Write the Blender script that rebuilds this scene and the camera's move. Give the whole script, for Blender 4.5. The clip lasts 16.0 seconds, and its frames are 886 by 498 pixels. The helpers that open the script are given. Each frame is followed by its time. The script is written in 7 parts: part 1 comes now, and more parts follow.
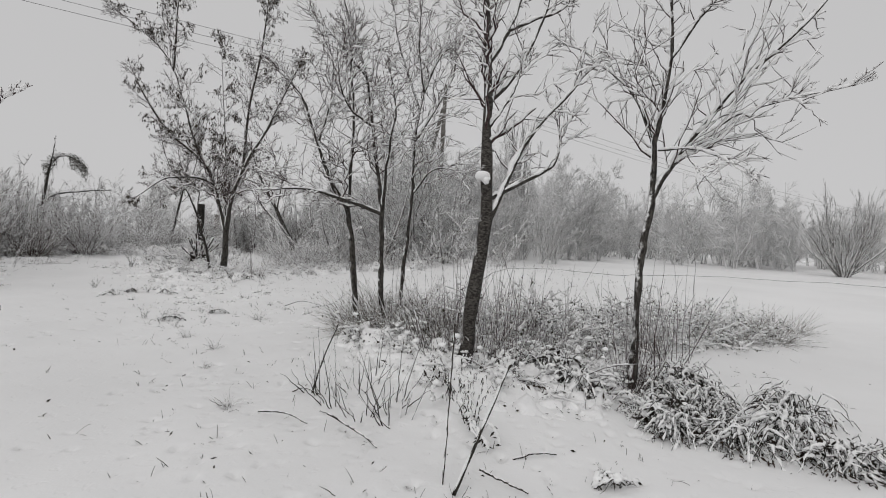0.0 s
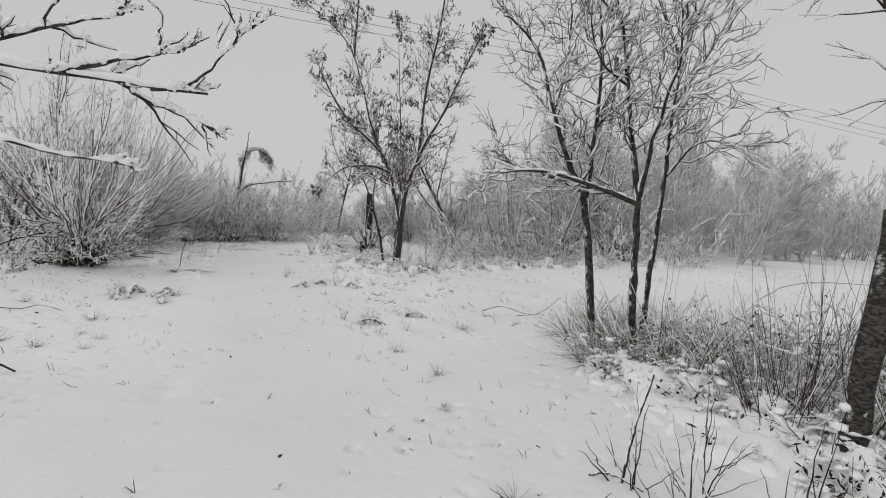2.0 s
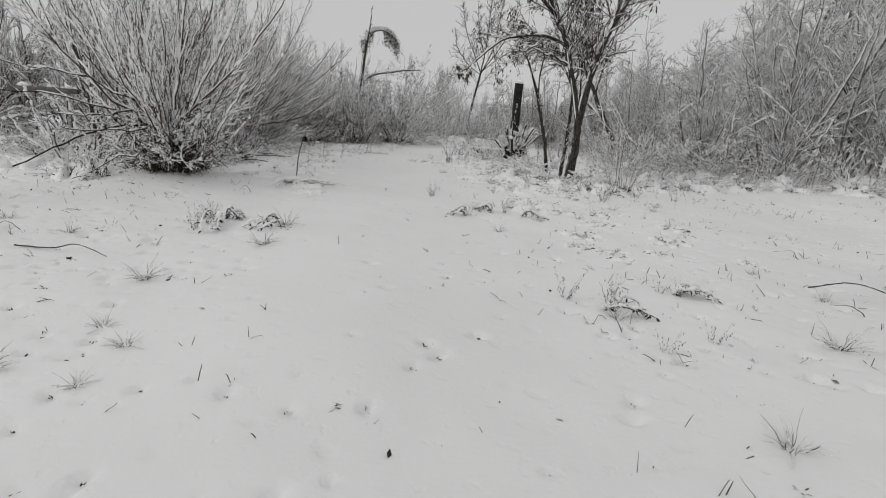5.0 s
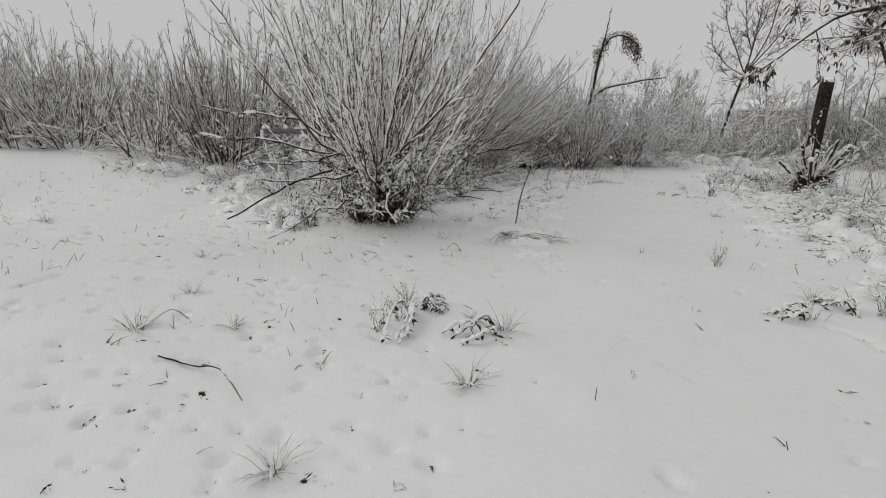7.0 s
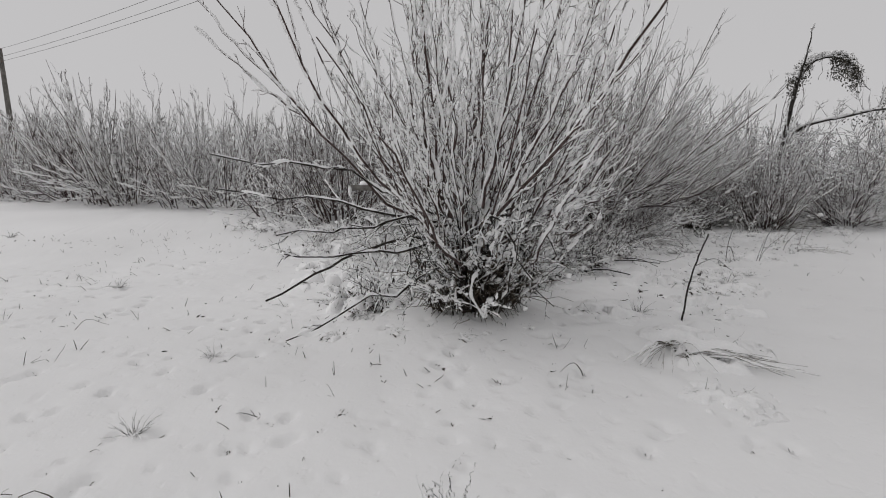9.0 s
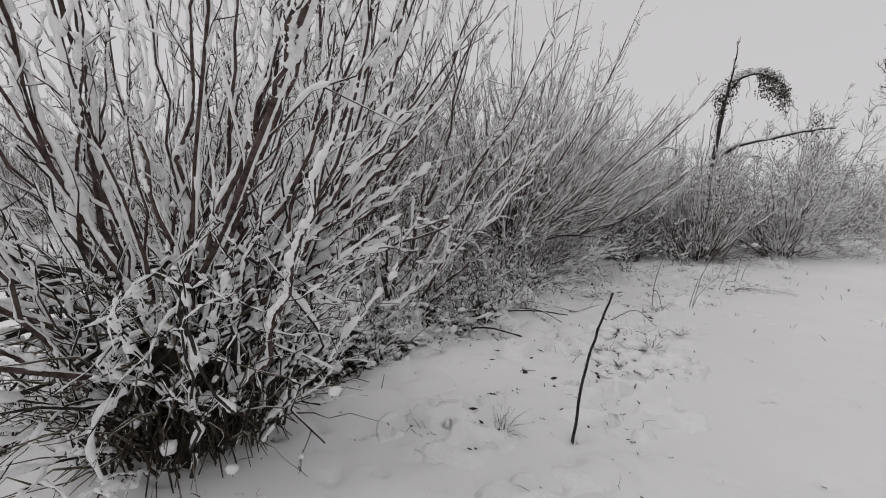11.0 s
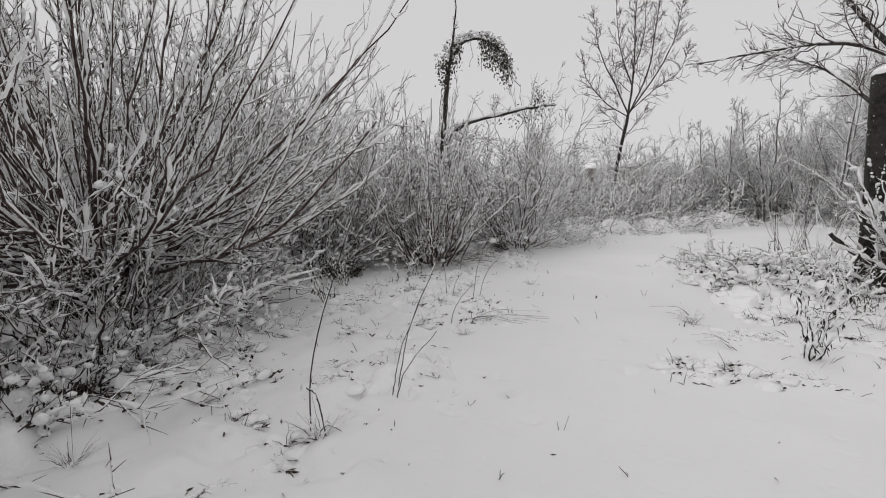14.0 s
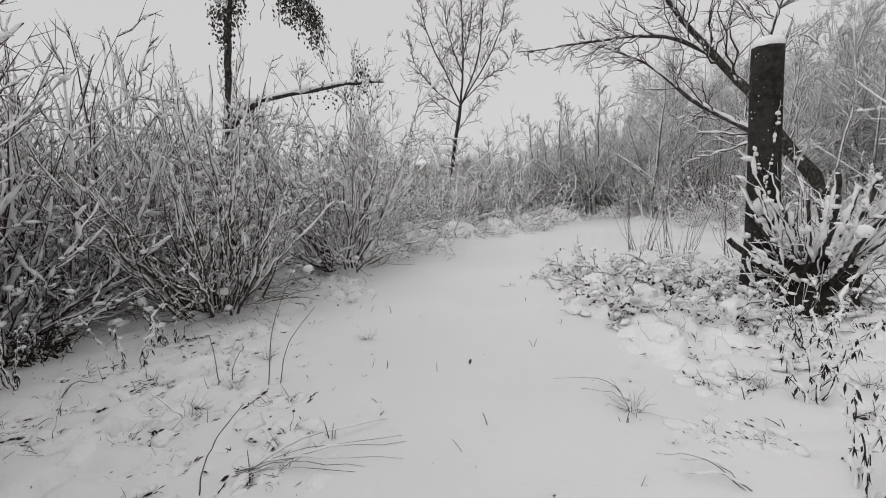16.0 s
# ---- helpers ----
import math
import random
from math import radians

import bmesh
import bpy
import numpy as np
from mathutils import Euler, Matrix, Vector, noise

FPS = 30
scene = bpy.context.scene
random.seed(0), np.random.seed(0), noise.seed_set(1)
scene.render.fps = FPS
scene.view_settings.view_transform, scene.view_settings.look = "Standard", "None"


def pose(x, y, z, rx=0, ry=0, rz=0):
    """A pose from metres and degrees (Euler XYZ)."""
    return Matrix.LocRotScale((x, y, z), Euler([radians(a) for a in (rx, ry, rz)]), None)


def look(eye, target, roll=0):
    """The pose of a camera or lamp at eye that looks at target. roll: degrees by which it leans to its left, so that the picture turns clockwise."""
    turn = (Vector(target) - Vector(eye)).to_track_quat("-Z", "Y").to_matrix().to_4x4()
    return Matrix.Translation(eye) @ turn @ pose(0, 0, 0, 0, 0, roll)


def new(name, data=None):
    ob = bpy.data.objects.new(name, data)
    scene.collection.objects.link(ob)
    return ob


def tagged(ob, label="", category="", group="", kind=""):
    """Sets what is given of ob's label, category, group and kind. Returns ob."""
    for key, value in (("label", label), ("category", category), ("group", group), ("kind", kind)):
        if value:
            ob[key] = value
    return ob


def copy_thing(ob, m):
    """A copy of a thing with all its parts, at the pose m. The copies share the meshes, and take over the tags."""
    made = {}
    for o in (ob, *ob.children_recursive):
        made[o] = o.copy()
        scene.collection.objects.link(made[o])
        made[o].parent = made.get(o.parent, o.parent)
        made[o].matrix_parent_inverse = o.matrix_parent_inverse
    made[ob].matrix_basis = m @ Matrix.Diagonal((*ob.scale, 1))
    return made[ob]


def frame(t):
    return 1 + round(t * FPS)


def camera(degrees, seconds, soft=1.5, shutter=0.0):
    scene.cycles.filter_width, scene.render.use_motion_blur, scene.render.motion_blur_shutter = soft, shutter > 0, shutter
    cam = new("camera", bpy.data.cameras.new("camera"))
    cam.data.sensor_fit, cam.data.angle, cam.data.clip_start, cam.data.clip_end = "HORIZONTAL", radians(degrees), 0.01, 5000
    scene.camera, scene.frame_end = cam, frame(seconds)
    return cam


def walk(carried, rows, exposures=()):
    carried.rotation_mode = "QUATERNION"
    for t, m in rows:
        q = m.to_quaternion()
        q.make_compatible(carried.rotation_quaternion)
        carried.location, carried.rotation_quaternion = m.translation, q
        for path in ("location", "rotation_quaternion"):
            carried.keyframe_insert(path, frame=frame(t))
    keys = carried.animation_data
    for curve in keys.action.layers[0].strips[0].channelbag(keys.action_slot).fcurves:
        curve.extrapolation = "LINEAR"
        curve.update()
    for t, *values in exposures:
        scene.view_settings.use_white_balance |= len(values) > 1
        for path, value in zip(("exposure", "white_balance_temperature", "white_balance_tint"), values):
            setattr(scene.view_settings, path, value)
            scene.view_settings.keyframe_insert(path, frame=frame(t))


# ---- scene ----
cam = camera(87.5, 16.0, soft=1.0)
PATH = [
    (0, (-0.008, 0.008, 1.54), (-0.012, 2.008, 1.495), 3.5),
    (0.5, (-0.37, 0.384, 1.517), (-0.55, 2.375, 1.467), 3.6),
    (1, (-0.797, 0.716, 1.509), (-1.137, 2.687, 1.453), 3.9),
    (1.5, (-1.198, 1.028, 1.526), (-1.681, 2.967, 1.446), 4.2),
    (2, (-1.56, 1.413, 1.519), (-2.12, 3.329, 1.392), 4.3),
    (2.5, (-1.995, 1.792, 1.474), (-2.678, 3.655, 1.224), 5.1),
    (3, (-2.342, 2.225, 1.402), (-3.086, 4.053, 1.076), 5.4),
    (5.5, (-4.378, 4.319, 1.246), (-5.414, 5.919, 0.642), 4.4),
    (6, (-4.795, 4.634, 1.267), (-5.993, 6.115, 0.658), 3.8),
    (6.5, (-5.19, 4.962, 1.311), (-6.575, 6.282, 0.729), 3.0),
    (7, (-5.539, 5.254, 1.378), (-7.112, 6.361, 0.829), 1.6),
    (7.5, (-5.925, 5.474, 1.389), (-7.656, 6.345, 0.894), 0.6),
    (8, (-6.215, 5.769, 1.354), (-8.067, 6.407, 0.951), -0.2),
    (10.5, (-7.987, 7.653, 1.272), (-9.872, 8.277, 1.033), 0.8),
    (11, (-8.245, 8.113, 1.257), (-10.068, 8.902, 1.026), 0.6),
    (11.5, (-8.496, 8.576, 1.263), (-10.25, 9.512, 1.044), 0.3),
    (12, (-8.733, 9.044, 1.287), (-10.396, 10.137, 1.086), 0.0),
    (12.5, (-9.093, 9.523, 1.264), (-10.677, 10.728, 1.065), -0.5),
    (13, (-9.378, 10.009, 1.229), (-10.87, 11.323, 1.008), -0.7),
    (13.5, (-9.692, 10.445, 1.206), (-11.069, 11.877, 0.966), -1.2),
    (14, (-9.976, 10.907, 1.217), (-11.224, 12.448, 0.955), -1.4),
    (14.5, (-10.214, 11.37, 1.223), (-11.314, 13.017, 0.946), -1.8),
    (15, (-10.515, 11.808, 1.231), (-11.462, 13.546, 0.944), -2.1),
    (15.5, (-10.717, 12.292, 1.229), (-11.505, 14.107, 0.939), -2.2),
    (16, (-10.922, 12.783, 1.251), (-11.56, 14.656, 0.955), -2.6),
]
walk(cam, [(t, look(eye, target, roll)) for t, eye, target, roll in PATH],
     exposures=[(0, -0.16, 6500, 11), (2, -0.12, 6500, 11), (5.5, -0.2, 6500, 10), (8, -0.24, 6500, 11), (10.5, -0.14, 6500, 13), (12.5, 0.04, 6500, 13), (14, 0.06, 6500, 12), (16, 0.04, 6500, 12)])

# ---- world and light: an even overcast sky ----
world = bpy.data.worlds.new("overcast")
scene.world = world
world.use_nodes = True
wn, wl = world.node_tree.nodes, world.node_tree.links
wn.clear()
sky = wn.new("ShaderNodeTexSky")
sky.sky_type = "NISHITA"
sky.sun_disc = False
sky.sun_elevation, sky.sun_rotation = radians(38), radians(200)
pale = wn.new("ShaderNodeHueSaturation")
pale.inputs["Saturation"].default_value = 0.05
pale.inputs["Value"].default_value = 0.12
cover = wn.new("ShaderNodeMixRGB")
cover.inputs[0].default_value = 0.93
cover.inputs[2].default_value = (0.613, 0.613, 0.613, 1)
back = wn.new("ShaderNodeBackground")
back.inputs["Strength"].default_value = 1.0
wout = wn.new("ShaderNodeOutputWorld")
wl.new(sky.outputs[0], pale.inputs["Color"])
wl.new(pale.outputs[0], cover.inputs[1])
wl.new(cover.outputs[0], back.inputs["Color"])
wl.new(back.outputs[0], wout.inputs["Surface"])

sun_data = bpy.data.lights.new("sun", "SUN")
sun_data.energy, sun_data.angle, sun_data.color = 0.74, radians(50), (1.0, 0.985, 0.965)
sun = new("sun", sun_data)
sun.matrix_world = look((-20, -30, 34), (0, 0, 0))
tagged(sun, kind="structure")


# ---- materials ----
def material(name):
    m = bpy.data.materials.new(name)
    m.use_nodes = True
    nt = m.node_tree
    b = nt.nodes["Principled BSDF"]
    return m, nt, b


def node(nt, kind, **settings):
    n = nt.nodes.new(kind)
    for k, v in settings.items():
        n.inputs[k].default_value = v
    return n


def noise_tex(nt, scale, detail=3.0, rough=0.55, vec=None):
    n = node(nt, "ShaderNodeTexNoise", Scale=scale, Detail=detail, Roughness=rough)
    if vec is not None:
        nt.links.new(vec, n.inputs["Vector"])
    return n.outputs["Fac"]


def blend(nt, fac, a, b):
    m = nt.nodes.new("ShaderNodeMixRGB")
    for slot, v in ((0, fac), (1, a), (2, b)):
        if isinstance(v, (tuple, float, int)):
            m.inputs[slot].default_value = v if not isinstance(v, tuple) else (*v, 1)
        else:
            nt.links.new(v, m.inputs[slot])
    return m.outputs[0]


def stretch(nt, v, lo, hi, a=0.0, b=1.0):
    r = nt.nodes.new("ShaderNodeMapRange")
    r.interpolation_type = "SMOOTHSTEP"
    for slot, x in zip(("From Min", "From Max", "To Min", "To Max"), (lo, hi, a, b)):
        r.inputs[slot].default_value = x
    nt.links.new(v, r.inputs["Value"])
    return r.outputs[0]


def maths(nt, op, a, b):
    m = nt.nodes.new("ShaderNodeMath")
    m.operation = op
    for slot, v in ((0, a), (1, b)):
        if isinstance(v, (float, int)):
            m.inputs[slot].default_value = v
        else:
            nt.links.new(v, m.inputs[slot])
    return m.outputs[0]


def add_bump(nt, b, height, strength, distance):
    n = node(nt, "ShaderNodeBump", Strength=strength, Distance=distance)
    nt.links.new(height, n.inputs["Height"])
    nt.links.new(n.outputs[0], b.inputs["Normal"])


SNOW_A, SNOW_B = (0.82, 0.82, 0.82), (0.88, 0.88, 0.88)
DRIFT = Vector((-0.6, -0.2, 0.77)).normalized()
LIE = Vector((-0.38, -0.13, 0.9)).normalized()


def snowy(name, dark, light, scale, low, high, rough=0.85, relief=0.004, stretch_z=1.0):
    """A dark surface that wears snow on the sides turned up and to the wind."""
    m, nt, b = material(name)
    tc = nt.nodes.new("ShaderNodeTexCoord")
    mp = node(nt, "ShaderNodeMapping", Scale=(1, 1, stretch_z))
    nt.links.new(tc.outputs["Object"], mp.inputs["Vector"])
    grain = noise_tex(nt, scale, 4.0, 0.6, mp.outputs[0])
    patch = noise_tex(nt, scale * 0.22, 3.0, 0.6, tc.outputs["Object"])
    bark = blend(nt, stretch(nt, grain, 0.35, 0.68), dark, light)
    g = nt.nodes.new("ShaderNodeNewGeometry")
    d = nt.nodes.new("ShaderNodeVectorMath")
    d.operation = "DOT_PRODUCT"
    d.inputs[1].default_value = DRIFT
    nt.links.new(g.outputs["Normal"], d.inputs[0])
    facing = maths(nt, "ADD", d.outputs["Value"], maths(nt, "MULTIPLY", maths(nt, "SUBTRACT", patch, 0.5), 1.7))
    facing = maths(nt, "ADD", facing, maths(nt, "MULTIPLY", maths(nt, "SUBTRACT", grain, 0.5), 0.6))
    k = stretch(nt, facing, low, high)
    nt.links.new(blend(nt, k, bark, SNOW_B), b.inputs["Base Color"])
    b.inputs["Roughness"].default_value = rough
    b.inputs["Specular IOR Level"].default_value = 0.2
    if relief:
        add_bump(nt, b, grain, 0.6, relief)
    return m


def plain(name, a, c, scale, rough=0.8, relief=0.0, metallic=0.0):
    m, nt, b = material(name)
    tc = nt.nodes.new("ShaderNodeTexCoord")
    n1 = noise_tex(nt, scale, 4.0, 0.6, tc.outputs["Object"])
    n2 = noise_tex(nt, scale * 0.17, 2.0, 0.5, tc.outputs["Object"])
    mix = maths(nt, "ADD", maths(nt, "MULTIPLY", n1, 0.6), maths(nt, "MULTIPLY", n2, 0.4))
    nt.links.new(blend(nt, stretch(nt, mix, 0.35, 0.65), a, c), b.inputs["Base Color"])
    b.inputs["Roughness"].default_value = rough
    b.inputs["Metallic"].default_value = metallic
    b.inputs["Specular IOR Level"].default_value = 0.25
    if relief:
        add_bump(nt, b, n1, 0.7, relief)
    return m


def ground_snow():
    m, nt, b = material("ground_snow")
    tc = nt.nodes.new("ShaderNodeTexCoord")
    big = noise_tex(nt, 0.35, 4.0, 0.55, tc.outputs["Object"])
    fine = noise_tex(nt, 38.0, 4.0, 0.6, tc.outputs["Object"])
    mid = noise_tex(nt, 7.0, 4.0, 0.55, tc.outputs["Object"])
    nt.links.new(blend(nt, stretch(nt, big, 0.3, 0.7), SNOW_A, SNOW_B), b.inputs["Base Color"])
    b.inputs["Roughness"].default_value = 0.75
    b.inputs["Specular IOR Level"].default_value = 0.15
    dents = stretch(nt, noise_tex(nt, 11.0, 2.0, 0.5, tc.outputs["Object"]), 0.60, 0.72)
    h = maths(nt, "ADD", maths(nt, "MULTIPLY", fine, 0.2), maths(nt, "MULTIPLY", mid, 0.45))
    h = maths(nt, "SUBTRACT", h, maths(nt, "MULTIPLY", dents, 0.25))
    add_bump(nt, b, h, 0.3, 0.03)
    return m


SNOW_GROUND = ground_snow()
SNOW = plain("loose_snow", (0.90, 0.90, 0.90), (0.95, 0.95, 0.95), 42.0, 0.8, 0.012)
BARK = snowy("bark_snowed", (0.018, 0.016, 0.014), (0.085, 0.078, 0.07), 40.0, 0.5, 0.95, relief=0.006, stretch_z=0.35)
BARK_BANDED = snowy("cherry_bark_snowed", (0.02, 0.018, 0.016), (0.095, 0.088, 0.08), 30.0, 0.78, 1.15, relief=0.008, stretch_z=1.8)
TWIG = snowy("twig_snowed", (0.030, 0.019, 0.019), (0.10, 0.07, 0.069), 30.0, 0.72, 1.1, relief=0)
WILLOW = snowy("willow_stem_snowed", (0.04, 0.027, 0.025), (0.12, 0.088, 0.082), 30.0, 0.7, 1.05, relief=0.003)
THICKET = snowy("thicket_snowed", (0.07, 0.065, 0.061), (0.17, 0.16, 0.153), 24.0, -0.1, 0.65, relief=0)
# Distance haze is put into this pale bark colour and its wide snow cover.
FAR_WOOD_HAZE = snowy("far_wood_snow_haze", (0.19, 0.187, 0.182), (0.34, 0.335, 0.33), 12.0, -0.75, 0.7, relief=0)
# Poplar bark greyed for distance haze, less than the far woods.
POPLAR = snowy("poplar_hazed", (0.13, 0.128, 0.125), (0.26, 0.255, 0.25), 12.0, 0.2, 1.0, relief=0)
DRY_GRASS = snowy("dry_grass_snowed", (0.06, 0.05, 0.037), (0.19, 0.16, 0.12), 25.0, 0.5, 0.9, relief=0)
DRY_LEAF = snowy("dry_leaf_snowed", (0.028, 0.023, 0.018), (0.10, 0.085, 0.068), 18.0, 0.55, 1.0, relief=0)
IVY = snowy("creeper_leaf_snowed", (0.04, 0.038, 0.031), (0.13, 0.12, 0.10), 18.0, 0.2, 0.75, relief=0)
LEAF = snowy("bramble_leaf_snowed", (0.022, 0.024, 0.016), (0.085, 0.083, 0.06), 18.0, 0.35, 0.85, relief=0)
STICK = snowy("stick_bark", (0.016, 0.014, 0.012), (0.06, 0.053, 0.046), 40.0, 1.0, 1.3, relief=0.003)
WOOD_DARK = plain("tarred_wood", (0.012, 0.011, 0.010), (0.045, 0.041, 0.036), 22.0, 0.85, 0.006)
WOOD_POLE = plain("weathered_pole", (0.09, 0.085, 0.078), (0.19, 0.18, 0.165), 14.0, 0.8, 0.004)
STUMP = plain("rotten_stump", (0.013, 0.011, 0.009), (0.058, 0.047, 0.037), 16.0, 0.9, 0.012)
WIRE = plain("wire_metal", (0.10, 0.10, 0.10), (0.16, 0.16, 0.16), 3.0, 0.6)
CERAMIC = plain("insulator_ceramic", (0.08, 0.06, 0.05), (0.14, 0.11, 0.09), 9.0, 0.3)
WALL = plain("far_wall", (0.22, 0.20, 0.19), (0.30, 0.28, 0.26), 2.0, 0.9)
# Earth and rotted leaves; also put into hollows under heaps in place of shade.
SOIL_AND_SHADE = plain("dark_soil_and_shade", (0.016, 0.011, 0.008), (0.055, 0.04, 0.03), 20.0, 0.95, 0.01)


# ---- shape tools ----
rng = np.random.default_rng(11)
TABLE = rng.random((256, 256))


def vnoise(x, y):
    """Smooth noise from 0 to 1 on a lattice of one metre."""
    x, y = np.asarray(x, float), np.asarray(y, float)
    i, j = np.floor(x).astype(int), np.floor(y).astype(int)
    u, v = x - i, y - j
    u, v = u * u * (3 - 2 * u), v * v * (3 - 2 * v)
    a, b = TABLE[i % 256, j % 256], TABLE[(i + 1) % 256, j % 256]
    c, d = TABLE[i % 256, (j + 1) % 256], TABLE[(i + 1) % 256, (j + 1) % 256]
    return (a * (1 - u) + b * u) * (1 - v) + (c * (1 - u) + d * u) * v


def sstep(lo, hi, x):
    t = np.clip((np.asarray(x, float) - lo) / (hi - lo), 0, 1)
    return t * t * (3 - 2 * t)


def hump(x, y, cx, cy, s):
    return np.exp(-((x - cx) ** 2 + (y - cy) ** 2) / (2 * s * s))


TRACK = np.array([(1.5, -6), (-1.2, 0.2), (-4.1, 4.3), (-5.6, 6.2), (-6.8, 7.8), (-8.5, 10.2), (-11.0, 13.6),
                  (-12.4, 17.5), (-13.0, 20.5), (-12.5, 23.2), (-11.0, 26.5), (-9.0, 30.0)])


def off_track(x, y):
    """The distance from the trodden line."""
    x, y = np.asarray(x, float), np.asarray(y, float)
    best = np.full(np.broadcast(x, y).shape, 1e9)
    for (ax, ay), (bx, by) in zip(TRACK[:-1], TRACK[1:]):
        dx, dy = bx - ax, by - ay
        f = np.clip(((x - ax) * dx + (y - ay) * dy) / (dx * dx + dy * dy), 0, 1)
        best = np.minimum(best, np.hypot(x - ax - f * dx, y - ay - f * dy))
    return best


def lay(x, y):
    """The lie of the land, without its small bumps."""
    z = 0.28 * hump(x, y, -0.6, 8.0, 1.1) + 0.13 * hump(x, y, 0.3, 5.2, 0.7) + 0.14 * hump(x, y, -6.4, 13.8, 1.8)
    z = z + 0.33 * sstep(-13.5, -20.5, x) * sstep(9, 5, y)
    z = z + 0.55 * sstep(11, 20, y + 0.35 * x) * sstep(-6, -1, x) + 0.35 * sstep(25, 45, x)
    z = z + 0.16 * hump(x, y, -10.5, 7.7, 0.6) - 0.035 * hump(x, y, -4.7, 4.42, 0.09) - 0.03 * hump(x, y, -4.55, 4.2, 0.08)
    return z


def ground_z(x, y):
    rough = sstep(0.7, 1.6, off_track(x, y))
    z = lay(x, y) + 0.05 * (vnoise(x * 0.7 + 9, y * 0.7) - 0.5)
    z = z + rough * (0.03 * (vnoise(x * 2.3, y * 2.3 + 40) - 0.5) + 0.008 * (vnoise(x * 6.1 + 5, y * 6.1) - 0.5))
    pits = np.clip(vnoise(x * 5.3 + 70, y * 5.3 + 30) - 0.78, 0, 1) + 0.8 * np.clip(vnoise(x * 9.7 + 7, y * 9.7 + 3) - 0.82, 0, 1)
    west = sstep(-0.4, 0.6, -1.6 - (x + 0.78 * y)) * sstep(8.0, 9.5, y)
    band = sstep(0.95, 1.3, off_track(x, y)) * (1 - sstep(2.6, 3.3, off_track(x, y))) * west
    z = z + band * 0.15 * np.abs(vnoise(x * 4.3 + 15, y * 4.3 + 2) - 0.45)
    east = sstep(-0.4, 0.6, x + 0.78 * y + 1.6) * sstep(10.0, 11.5, y) * sstep(1.2, 1.7, off_track(x, y)) * (1 - sstep(3.0, 3.8, off_track(x, y)))
    z = z + east * 0.12 * np.abs(vnoise(x * 3.7 + 5, y * 3.7 + 12) - 0.45)
    z = z - rough * 0.12 * np.clip(vnoise(x * 13.0 + 21, y * 13.0 + 50) - 0.87, 0, 1)
    return z - rough * 0.02 * pits + (1 - rough) * 0.018 * (vnoise(x * 3.1, y * 3.1 + 8) - 0.5)


